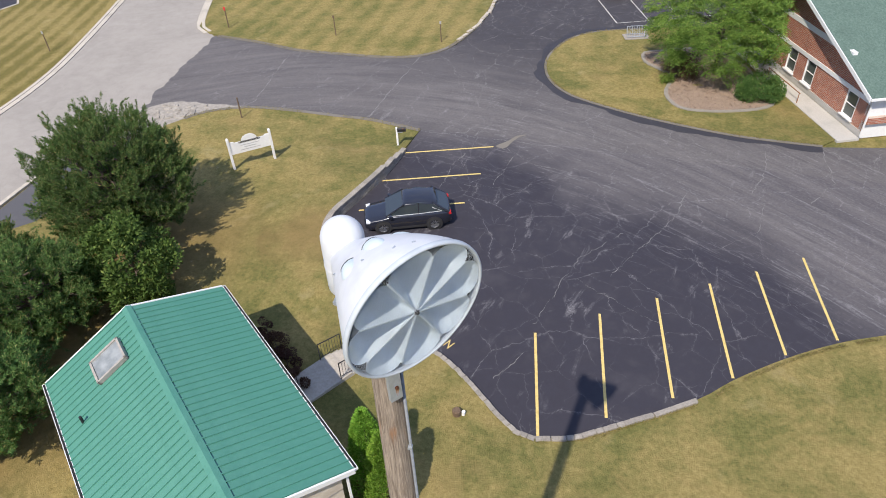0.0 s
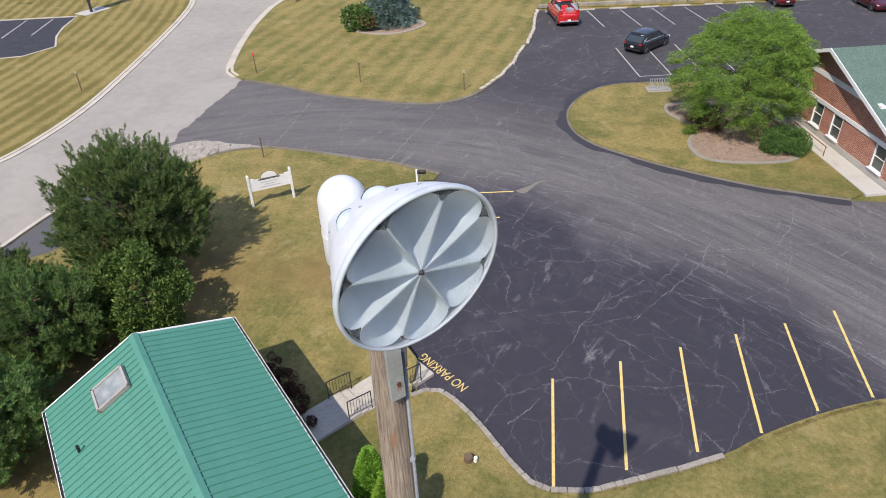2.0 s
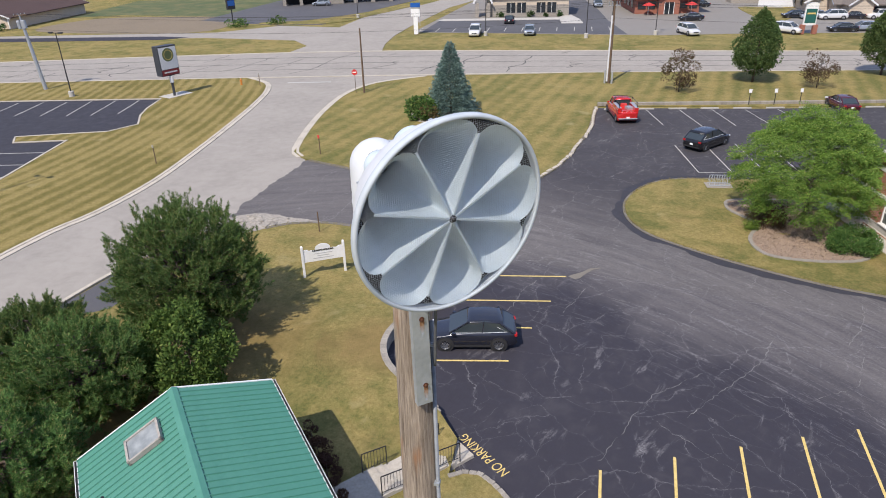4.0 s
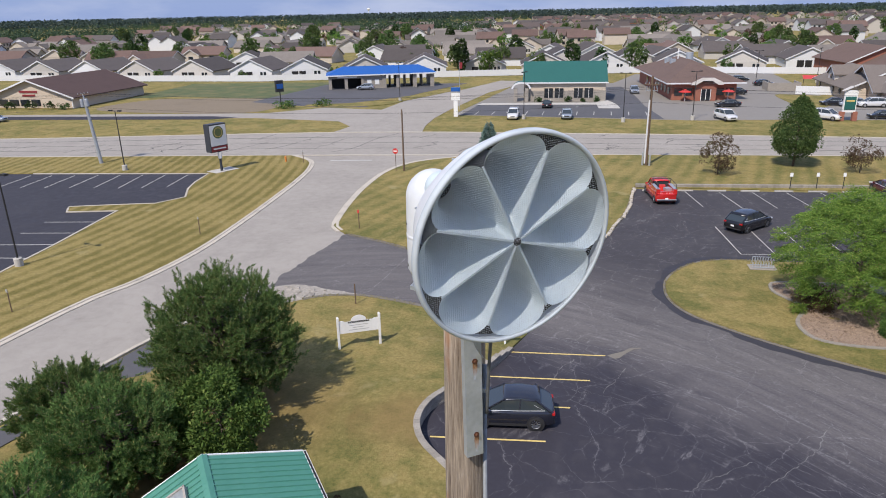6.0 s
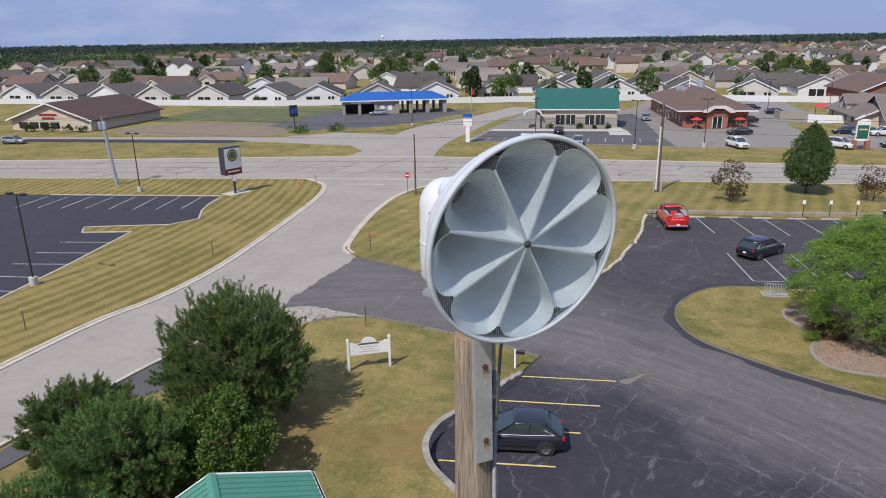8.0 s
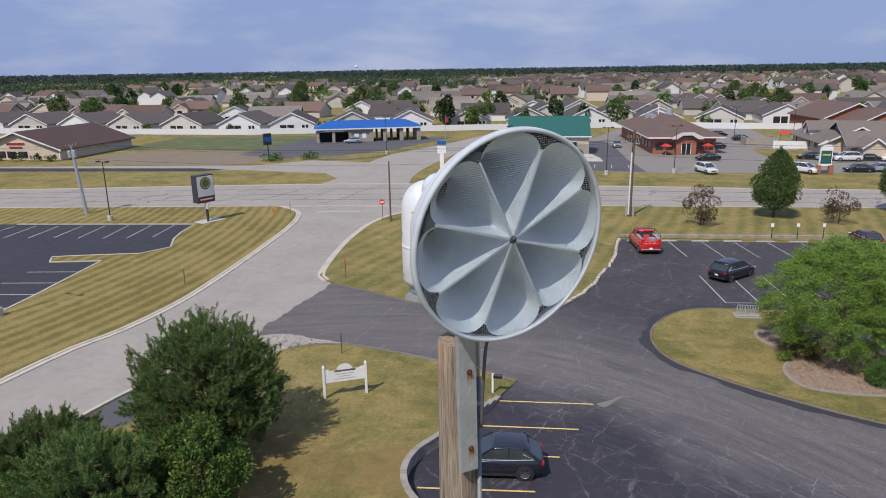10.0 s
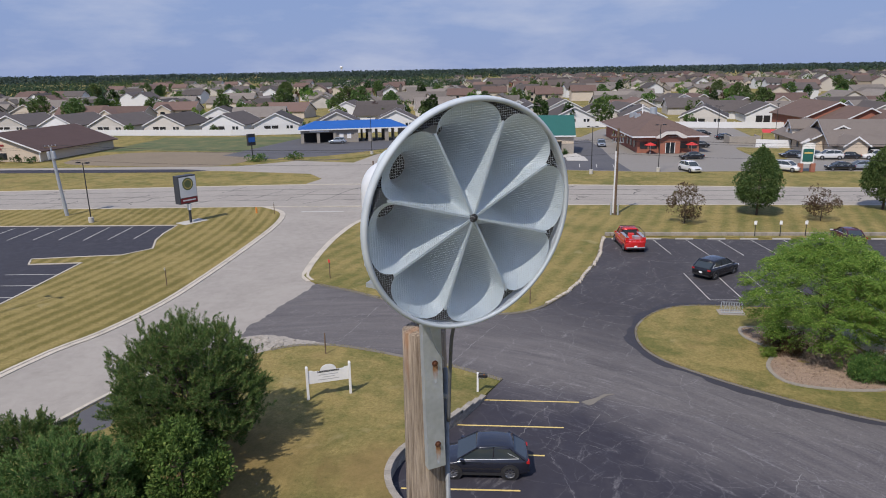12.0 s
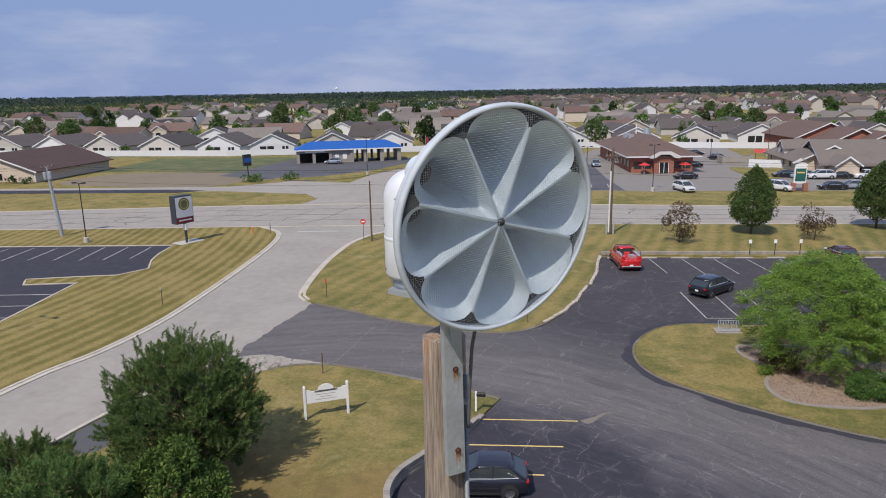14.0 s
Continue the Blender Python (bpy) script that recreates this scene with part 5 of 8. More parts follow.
# ---- walkway with steps and iron rails ----
M_WALK = surface("walkway_concrete", (0.40, 0.36, 0.30), (0.50, 0.455, 0.385), 10, 0.92, bumpy=0.35, stain=0.4, stain_scale=0.9, world=True)
WK_A, WK_B = Vector((-5.75, 39.35, 0)), Vector((-8.6, 35.55, 0))
wk_d = (WK_B - WK_A).normalized()
wk_n = Vector((-wk_d.y, wk_d.x, 0))
walkway = thing("pavement_walkway", None, "pale concrete walkway with steps up to the house", "walkway", kind="structure")
W_LEN = (WK_B - WK_A).length
LEVELS = [(-0.55, 0.35, 0.14), (0.35, 0.75, 0.28), (0.75, 2.75, 0.36), (2.75, 3.1, 0.46), (3.1, W_LEN + 0.6, 0.53)]
for a, b, z in LEVELS:
    pts = [WK_A + wk_d * a + wk_n * 0.75, WK_A + wk_d * b + wk_n * 0.75, WK_A + wk_d * b - wk_n * 0.75, WK_A + wk_d * a - wk_n * 0.75]
    part("slab", prism([(p.x, p.y) for p in pts], -0.05, z), M_WALK, walkway)


def railing(s0, s1, side, z0):
    rail = thing("iron_railing", Matrix.Translation((0, 0, 0)), "black wrought-iron stair railing beside the walkway", "railing", "walkway railings")
    a = WK_A + wk_d * s0 + wk_n * side + Vector((0, 0, z0))
    b = WK_A + wk_d * s1 + wk_n * side + Vector((0, 0, z0 + 0.16))
    top = Vector((0, 0, 0.86))
    part("handrail", sweep([a + top, b + top], 0.022, 8), M_DARK, rail)
    part("lower_rail", sweep([a + Vector((0, 0, 0.12)), b + Vector((0, 0, 0.12))], 0.014, 6), M_DARK, rail)
    for p in (a, b):
        part("post", rodded(p - Vector((0, 0, 0.1)), p + top, 0.022, 0.022, 8), M_DARK, rail)
    for i in range(1, 8):
        p = a.lerp(b, i / 8)
        part("baluster", rodded(p + Vector((0, 0, 0.12)), p + top, 0.009, 0.009, 6), M_DARK, rail)


for side in (-0.70, 0.70):
    railing(0.1, 1.15, side, 0.22)
    railing(2.55, 3.6, side, 0.40)

# painted words on the asphalt
cu = bpy.data.curves.new("words", "FONT")
cu.body, cu.size, cu.extrude, cu.align_x = "NO PARKING", 0.62, 0.0015, "CENTER"
cu.materials.append(M_YELLOW)
words = new("painted_words", cu)
words.matrix_world = pose(-4.40, 39.78, 0.006, 0, 0, 143.5) @ Matrix.Diagonal((0.74, 1.0, 1.0, 1.0))
tagged(words, "yellow painted words on dark asphalt", "road marking", kind="structure")

# ---- house with the green metal roof ----
H_O = Vector((-12.04, 37.29, 0.0))
H_X = Vector((0.7135, -0.7007, 0)).normalized()
H_Y = Vector((-0.7007, -0.7135, 0)).normalized()
H_M = Matrix.Translation(H_O) @ Matrix((H_X, H_Y, Vector((0, 0, 1)))).transposed().to_4x4()
H_L, H_W, H_E, H_T = 10.15, 6.77, 3.8, 4.72
H_R, H_E2 = 3.40, 3.0  # the ridge line; the rear eaves hang lower
house = thing("house", H_M, "small stone house with a green standing-seam metal roof", "house")
part("wall", boxed((H_L / 2, H_W / 2, 1.5), (H_L - 0.7, H_W - 0.7, 2.64)), M_STONEW, house, "cream rough stone wall")
for x in (0.35, H_L - 0.35):
    bm = bmesh.new()
    q = [(x + dx, y, z) for dx in (-0.08, 0.08) for y, z in ((0.36, 2.8), (H_W - 0.36, 2.8), (H_W - 0.36, 3.08), (H_R, 4.64), (0.36, 3.8))]
    v = [bm.verts.new(p) for p in q]
    for f in ((0, 1, 2, 3, 4), (9, 8, 7, 6, 5), (0, 5, 6, 1), (1, 6, 7, 2), (2, 7, 8, 3), (3, 8, 9, 4), (4, 9, 5, 0)):
        bm.faces.new([v[i] for i in f])
    bmesh.ops.recalc_face_normals(bm, faces=bm.faces)
    part("gable", bm, M_STONEW, house, "cream stone gable")
part("front_wall", boxed((H_L / 2, 0.36, 3.2), (H_L - 0.72, 0.02, 1.1)), M_STONEW, house)
SLOPES = [(math.atan2(H_T - H_E, H_R), math.hypot(H_T - H_E, H_R)), (math.atan2(H_T - H_E2, H_W - H_R), math.hypot(H_T - H_E2, H_W - H_R))]
n_pan = 34
pw = H_L / n_pan
pr = [(0, 0), (pw * 0.80, 0), (pw * 0.825, 0.045), (pw * 0.93, 0.045), (pw * 0.955, 0.0), (pw, 0.0)]
panels = []
for slope, run in SLOPES:
    bm = bmesh.new()
    for (x0, z0), (x1, z1) in zip(pr, pr[1:]):
        bm.faces.new([bm.verts.new(p) for p in ((x0, 0, z0), (x1, 0, z1), (x1, run, z1), (x0, run, z0))])
        bm.faces.new([bm.verts.new(p) for p in ((x0, 0, z0), (x0, 0, -0.03), (x1, 0, -0.03), (x1, 0, z1))])
    bmesh.ops.remove_doubles(bm, verts=bm.verts, dist=0.0005)
    panels.append(mesh_of(bm, "roof_panel"))
    panels[-1].materials.append(M_ROOF_G)
slope = SLOPES[1][0]
roof = thing("roof", None)
roof.parent = house
for side in (0, 1):
    for i in range(n_pan):
        ob = part("roof_panel", panels[side], None, roof)
        if side == 0:
            ob.matrix_basis = Matrix.Translation((pw * i, 0, H_E)) @ Matrix.Rotation(SLOPES[0][0], 4, "X")
        else:
            ob.matrix_basis = Matrix.Translation((pw * (i + 1), H_W, H_E2)) @ Matrix.Rotation(math.pi, 4, "Z") @ Matrix.Rotation(slope, 4, "X")
bm = bmesh.new()
v = [bm.verts.new(p) for x in (-0.02, H_L + 0.02) for p in ((x, H_R - 0.17, H_T + 0.0), (x, H_R, H_T + 0.05), (x, H_R + 0.17, H_T - 0.04))]
bm.faces.new((v[0], v[3], v[4], v[1]))
bm.faces.new((v[1], v[4], v[5], v[2]))
part("ridge_cap", bm, M_ROOF_G, house, "green metal ridge cap")
for y, ze in ((-0.06, H_E), (H_W + 0.06, H_E2)):
    g = part("gutter", boxed((H_L / 2, y, ze - 0.05), (H_L + 0.06, 0.11, 0.10)), M_WHITE, house, "white metal gutter")
    # the gutter is solid: a black strip on top paints its shaded hollow
    part("gutter_trough", boxed((H_L / 2, y, ze + 0.003), (H_L, 0.07, 0.008)), M_HOLLOW_SHADE, g)
for x in (-0.035, H_L + 0.035):
    for s in (0, 1):
        y0, y1, ze = (0, H_R, H_E) if s == 0 else (H_W, H_R, H_E2)
        bm = bmesh.new()
        d = 0.16
        q = [(x + dx, y, z) for dx in (-0.03, 0.03) for y, z in ((y0, ze + 0.03), (y1, H_T + 0.03), (y1, H_T - d), (y0, ze - d))]
        v = [bm.verts.new(p) for p in q]
        for f in ((0, 1, 2, 3), (7, 6, 5, 4), (0, 4, 5, 1), (1, 5, 6, 2), (2, 6, 7, 3), (3, 7, 4, 0)):
            bm.faces.new([v[i] for i in f])
        bmesh.ops.recalc_face_normals(bm, faces=bm.faces)
        part("fascia", bm, M_WHITE, house, "white painted fascia board")
part("downpipe", boxed((H_L - 0.2, 0.20, 2.1), (0.07, 0.07, 3.2)), M_WHITE, house, "white downpipe")
# skylight on the far slope
SK = Matrix.Translation((1.65, H_W, H_E2)) @ Matrix.Rotation(math.pi, 4, "Z") @ Matrix.Rotation(slope, 4, "X")
sky_l = thing("skylight", None)
sky_l.parent, sky_l.matrix_basis = house, SK
M_SKYFRAME = surface("skylight_frame", (0.30, 0.27, 0.23), (0.40, 0.37, 0.33), 8, 0.6, bumpy=0.05)
bm = bmesh.new()
w, h, t = 1.14, 1.26, 0.08
for c, s in (((0, t / 2 - h / 2, 0.10), (w, t, 0.16)), ((0, h / 2 - t / 2, 0.10), (w, t, 0.16)), ((t / 2 - w / 2, 0, 0.10), (t, h, 0.16)), ((w / 2 - t / 2, 0, 0.10), (t, h, 0.16))):
    box(bm, (c[0], c[1] + 2.46, c[2]), s)
part("frame", bm, M_SKYFRAME, sky_l, "weathered tan-grey skylight frame")
M_SKYGLASS = surface("clouded_skylight", (0.16, 0.18, 0.18), (0.34, 0.36, 0.36), 2.2, 0.35, bumpy=0.0, stain=0.5, stain_scale=1.2)
part("pane", boxed((0, 2.46, 0.12), (w - 0.14, h - 0.14, 0.03)), M_SKYGLASS, sky_l, "cloudy skylight pane")
VP = Matrix.Translation((2.99, H_W, H_E2)) @ Matrix.Rotation(math.pi, 4, "Z") @ Matrix.Rotation(slope, 4, "X")
vp = VP @ Vector((0, 0.80, 0))
part("vent_pipe", rodded(vp - Vector((0, 0, 0.05)), vp + Vector((0, 0, 0.32)), 0.05, 0.05, 12), M_DARK, house, "dark roof vent pipe")

# ---- signboard on the lawn ----
S1, S2 = Vector((-18.33, 51.08, 0)), Vector((-16.33, 52.48, 0))
ang = math.degrees(math.atan2(S2.y - S1.y, S2.x - S1.x))
SG_L = (S2 - S1).length
sign = thing("lawn_sign", pose(S1.x, S1.y, rise(S1.x, S1.y) - 0.02, 0, 0, ang), "white wooden signboard with an arched top between two posts", "sign")
for x in (0, SG_L):
    p = part("post", boxed((x, 0, 1.0), (0.14, 0.14, 2.0), None, 0.01), M_WHITE, sign)
    bm = bmesh.new()
    bmesh.ops.create_cone(bm, cap_ends=True, segments=4, radius1=0.105, radius2=0.0, depth=0.11, matrix=Matrix.Translation((x, 0, 2.055)) @ Matrix.Rotation(radians(45), 4, "Z"))
    part("finial", bm, M_WHITE, p)
out = [(0.08, 0.98), (SG_L - 0.08, 0.98), (SG_L - 0.08, 1.78), (SG_L - 0.30, 1.78), (SG_L - 0.38, 1.70)]
out += [(SG_L / 2 + 0.46 * math.cos(radians(a)), 1.70 + 0.36 * math.sin(radians(a))) for a in range(0, 181, 15)]
out += [(0.38, 1.70), (0.30, 1.78), (0.08, 1.78)]
board = part("board", prism(out, -0.02, 0.02, Matrix.Rotation(radians(90), 4, "X")), M_WHITE, sign)
part("title_bar", boxed((SG_L / 2, -0.027, 1.66), (1.25, 0.008, 0.10)), M_DARK, board, "dark bar of raised lettering")
M_GREYINK = surface("grey_ink", (0.42, 0.43, 0.44), (0.50, 0.50, 0.50), 10, 0.7, bumpy=0.0)
for i, w in enumerate((1.1, 0.7, 1.2)):
    part("text_bar", boxed((SG_L / 2, -0.025, 1.46 - 0.15 * i), (w, 0.006, 0.04)), M_GREYINK, board, "small grey line of lettering")
for i in range(9):
    part("letter_gap", boxed((SG_L / 2 - 0.55 + 0.137 * i, -0.033, 1.66 + 0.014 * (-1) ** i), (0.035, 0.004, 0.05)), M_WHITE, board)

# ---- mailbox, marker posts, small things ----
mail = thing("mailbox", pose(-9.25, 54.75, 0.0, 0, 0, 8), "black metal mailbox on a white wooden post", "mailbox")
part("post", boxed((0, 0, 0.62), (0.11, 0.11, 1.30), None, 0.008), M_WHITE, mail)
part("arm", boxed((0.16, 0, 0.98), (0.42, 0.09, 0.07)), M_WHITE, mail)
bm = bmesh.new()
pr = [(-0.10, 0.0), (0.10, 0.0), (0.10, 0.13)] + [(0.10 * math.cos(radians(a)), 0.13 + 0.10 * math.sin(radians(a))) for a in range(20, 180, 20)] + [(-0.10, 0.13)]
bx = part("box", prism(pr, -0.26, 0.26, Matrix.Translation((0.30, 0, 1.02)) @ Matrix(((0, 0, 1, 0), (1, 0, 0, 0), (0, 1, 0, 0), (0, 0, 0, 1)))), M_DARK, mail)
bm.free()
part("flag", boxed((0.38, -0.108, 1.22), (0.10, 0.006, 0.05)), M_RUST, bx, "small red flag")


def marker(x, y, h, plate, label, group, w=0.16, ph=0.22, mat=None):
    ob = thing("marker_post", pose(x, y, 0.0, 0, 0, rng.uniform(-12, 12)), label, "post", group)
    part("post", boxed((0, 0, h / 2), (0.07, 0.05, h)), mat or M_POSTWOOD, ob)
    if plate is not None:
        part("plate", boxed((0, -0.035, h - ph * 0.4), (w, 0.012, ph), None, 0.003), plate, ob)


M_POSTWOOD = surface("brown_post", (0.10, 0.065, 0.04), (0.17, 0.115, 0.075), 12, 0.9, bumpy=0.3)
M_RED = surface("red_sign_face", (0.52, 0.035, 0.03), (0.60, 0.05, 0.045), 6, 0.5, bumpy=0.0, stain=0.1)
M_GREYSIGN = surface("grey_sign_back", (0.33, 0.33, 0.31), (0.42, 0.42, 0.40), 8, 0.6, bumpy=0.05)
for x, y in ((-41.3, 67.0), (-42.3, 48.9), (-48.6, 96.8), (-9.3, 70.8)):
    marker(x, y, 1.7, M_GREYSIGN, "thin brown marker post with a small grey plate", "marker posts")
marker(-28.1, 72.8, 1.8, M_RED, "thin brown marker post with a red reflector", "red marker posts", 0.2, 0.3)
marker(-20.5, 57.35, 1.5, None, "thin dark marker post at the lawn's edge", "marker posts")
marker(-18.2, 71.6, 1.7, M_POSTWOOD, "thin brown marker post seen past the siren", "marker posts")
for x, y in ((10.0, 98.9), (12.6, 99.6), (15.2, 100.3)):
    marker(x, y, 1.75, M_WHITE, "small white parking sign on a dark post", "parking signs", 0.3, 0.42, M_DARK)
cap = thing("well_cap", pose(-2.65, 35.25, 0.12), "brown capped pipe stub beside a white pipe in the grass", "pipe")
part("stub", lathe([(0, 0.30), (0.14, 0.30), (0.17, 0.26), (0.16, -0.1)], 16), M_POSTWOOD, cap)
part("white_pipe", rodded((0.24, 0.02, -0.1), (0.26, 0.02, 0.22), 0.07, 0.07, 12), M_WHITE, cap)

# ---- brick building with the green shingle roof ----
m, n, l, b = nodes_of("red_brick")
vec = n.new("ShaderNodeTexCoord").outputs["UV"]
br = n.new("ShaderNodeTexBrick")
br.inputs["Color1"].default_value, br.inputs["Color2"].default_value = (0.30, 0.075, 0.035, 1), (0.47, 0.155, 0.080, 1)
br.inputs["Mortar"].default_value = (0.50, 0.42, 0.36, 1)
br.inputs["Scale"].default_value, br.inputs["Mortar Size"].default_value = 1.0, 0.014
br.inputs["Brick Width"].default_value, br.inputs["Row Height"].default_value = 0.30, 0.10
l.new(vec, br.inputs["Vector"])
l.new(blend(n, l, span(n, l, noise_node(n, l, vec, 1.6, 4), 0.4, 0.7, 0, 0.35), br.outputs["Color"], (0.20, 0.06, 0.04)), b.inputs["Base Color"])
b.inputs["Roughness"].default_value = 0.9
bump(n, l, b, br.outputs["Fac"], 0.5, -0.01)
M_BRICK = m

C_O = Vector((17.75, 58.15, 0.0))
C_D = Vector((-0.285, 0.958, 0)).normalized()
C_E = Vector((C_D.y, -C_D.x, 0))
C_M = Matrix.Translation(C_O) @ Matrix((C_D, C_E, Vector((0, 0, 1)))).transposed().to_4x4()
if C_M.determinant() < 0:
    C_M = Matrix.Translation(C_O) @ Matrix((C_D, -C_E, Vector((0, 0, 1)))).transposed().to_4x4()
# local x runs along the wall from its south corner, local -y lies inside the building
church = thing("brick_building", C_M, "red brick building with white bands and a green shingle gable roof", "building")
C_LEN, C_DEP, EV, PITCH = 16.0, 26.0, 2.82, 0.36
RIDGE = EV + PITCH * C_LEN / 2


def wall_uv(name, pts, thick, material, parent, label=""):
    """An upright wall with outline pts (x, z), with brick coordinates in metres."""
    bm = prism(pts, -thick, 0, Matrix.Rotation(radians(90), 4, "X") @ Matrix.Diagonal((1, 1, -1, 1)))
    bmesh.ops.recalc_face_normals(bm, faces=bm.faces)
    uv = bm.loops.layers.uv.new("uv")
    for f in bm.faces:
        for lp in f.loops:
            lp[uv].uv = (lp.vert.co.x + lp.vert.co.y, lp.vert.co.z)
    return part(name, bm, material, parent, label)


M_CGLASS = glass_material("grey_green_window_glass", (0.085, 0.10, 0.09), 0.12)
WINS = [1.6, 6.1, 8.25, 11.2, 14.2]
WW, W0, W1 = 1.08, 0.58, 2.02
edges = [0.0]
for x in WINS:
    edges += [x - WW / 2, x + WW / 2]
edges.append(C_LEN)
face = thing("wall", None)
face.parent = church
for i in range(0, len(edges) - 1, 2):
    wall_uv("pier", [(edges[i], 0.45), (edges[i + 1], 0.45), (edges[i + 1], 2.15), (edges[i], 2.15)], 0.25, M_BRICK, face)
for x in WINS:
    wall_uv("spandrel", [(x - WW / 2, 0.45), (x + WW / 2, 0.45), (x + WW / 2, W0), (x - WW / 2, W0)], 0.25, M_BRICK, face)
part("plinth", boxed((C_LEN / 2, -0.11, 0.225), (C_LEN, 0.30, 0.45)), M_CONC, church, "white-grey concrete plinth")
part("band", boxed((C_LEN / 2, -0.10, 2.28), (C_LEN + 0.04, 0.30, 0.26)), M_WHITE, church, "white stone band")
wall_uv("gable", [(0, 2.41), (C_LEN, 2.41), (C_LEN, EV + 0.05), (C_LEN / 2, RIDGE - 0.1), (0, EV + 0.05)], 0.25, M_BRICK, church, "red brick gable")
part("upper_band", boxed((C_LEN / 2, -0.11, 3.95), (C_LEN * 0.66, 0.29, 0.34)), M_WHITE, church, "pale band across the gable")
south = wall_uv("side_wall", [(0, 1.0), (C_DEP, 1.0), (C_DEP, 1.4), (0, 1.4)], 0.25, M_BRICK, church)
south.matrix_basis = Matrix.Rotation(radians(-90), 4, "Z")
part("side_band", boxed((0.12, -C_DEP / 2, 2.04), (0.26, C_DEP, 1.34)), M_WHITE, church, "white band below the eaves")
part("side_plinth", boxed((0.12, -C_DEP / 2, 0.52), (0.30, C_DEP, 1.04)), M_WHITE, church, "white base of the side wall")
part("inner_wall", boxed((C_LEN / 2, -C_DEP / 2 - 0.3, 1.3), (C_LEN - 0.6, C_DEP - 0.2, 2.5)), M_BRICKF, church)
for x in WINS:
    win = thing("window", Matrix.Identity(4))
    win.parent = church
    zc, hh = (W0 + W1) / 2 + 0.06, W1 - W0 + 0.13
    frm = bmesh.new()
    for c, s in (((x - WW / 2 + 0.025, 0, zc), (0.05, 0.12, hh)), ((x + WW / 2 - 0.025, 0, zc), (0.05, 0.12, hh)), ((x, 0, W0 + 0.035), (WW, 0.12, 0.07)), ((x, 0, 2.115), (WW, 0.12, 0.07)), ((x, -0.02, zc), (WW - 0.08, 0.06, 0.04))):
        box(frm, (c[0], c[1] - 0.05, c[2]), s)
    part("frame", frm, M_WHITE, win)
    part("sill", boxed((x, 0.05, W0 - 0.02), (WW + 0.16, 0.16, 0.07)), M_WHITE, win)
    for zz in (-1, 1):
        part("pane", boxed((x, -0.09, zc + zz * hh * 0.24), (WW - 0.08, 0.015, hh * 0.47)), M_CGLASS, win)
for s in (0, 1):
    x0, x1 = (-0.45, C_LEN / 2) if s == 0 else (C_LEN + 0.45, C_LEN / 2)
    z0 = EV - PITCH * 0.45
    bm = bmesh.new()
    q = [(x0, 0.5, z0), (x1, 0.5, RIDGE), (x1, -C_DEP - 0.5, RIDGE), (x0, -C_DEP - 0.5, z0)]
    v = [bm.verts.new((a, c, d + dz)) for dz in (0.16, 0.04) for a, c, d in q]
    for f in ((0, 1, 2, 3), (7, 6, 5, 4), (0, 4, 5, 1), (1, 5, 6, 2), (2, 6, 7, 3), (3, 7, 4, 0)):
        bm.faces.new([v[i] for i in f])
    bmesh.ops.recalc_face_normals(bm, faces=bm.faces)
    part("roof", bm, M_SHING_G, church, "grey-green shingle roof")
    bm = bmesh.new()
    v = [bm.verts.new((a, c, d)) for c in (0.505, 0.56) for a, d in ((x0, z0 + 0.17), (x1, RIDGE + 0.17), (x1, RIDGE - 0.08), (x0, z0 - 0.08))]
    for f in ((0, 1, 2, 3), (7, 6, 5, 4), (0, 4, 5, 1), (1, 5, 6, 2), (2, 6, 7, 3), (3, 7, 4, 0)):
        bm.faces.new([v[i] for i in f])
    bmesh.ops.recalc_face_normals(bm, faces=bm.faces)
    part("rake_board", bm, M_WHITE, church, "white rake board")
for y in (-4.6, -9.8, -15.0):
    part("roof_vent", boxed((0, 0, 0.10), (0.55, 0.55, 0.20), Matrix.Translation((7.1, y, EV + PITCH * 7.1 + 0.14)) @ Matrix.Rotation(-math.atan(PITCH), 4, "Y"), 0.02), M_WHITE, church, "small white roof vent")
part("gutter", boxed((-0.50, -C_DEP / 2, EV - 0.10), (0.12, C_DEP + 1.0, 0.12)), M_WHITE, church, "white gutter")
part("corner_pipe", boxed((-0.10, 0.04, 1.4), (0.08, 0.08, 2.5)), M_WHITE, church, "white downpipe")
# walk along the wall
wk = [C_M @ Vector(p) for p in ((-0.2, 0.10, 0), (15.5, 0.10, 0), (15.5, 1.45, 0), (-0.2, 1.45, 0))]
tagged(part("pavement_brick_building", prism([(p.x, p.y) for p in wk], -0.05, 0.09), M_CONC), "pale concrete walk along the brick building", "walkway", kind="structure")
rail = thing("handrail", C_M, "low dark red handrail along the walk", "railing")
part("bar", sweep([Vector((4.6, 1.25, 0.75)), Vector((8.6, 1.25, 0.75))], 0.03, 8), M_RUST, rail)
for x in (4.7, 6.6, 8.5):
    part("post", rodded((x, 1.25, 0.05), (x, 1.25, 0.75), 0.025, 0.025, 8), M_RUST, rail)

# mulch bed with its pale edging
BED = smooth_line([(6.2, 68.0), (6.2, 69.6), (7.6, 70.1), (10.6, 70.6), (12.6, 68.6), (13.5, 65.0), (13.9, 62.4), (12.6, 61.2), (9.8, 60.7), (7.9, 61.1), (7.2, 62.9), (7.6, 64.6), (8.0, 65.6), (7.2, 66.7)], 0.5, True)
me = sheet("mulch_bed", BED, lambda x, y: 0.075 + 0.05 * noise.noise((x, y, 0)), 0.4)
tagged(part("mulch_bed", me, M_MULCH), "brown bark mulch bed under the shade tree", "mulch bed", kind="structure")
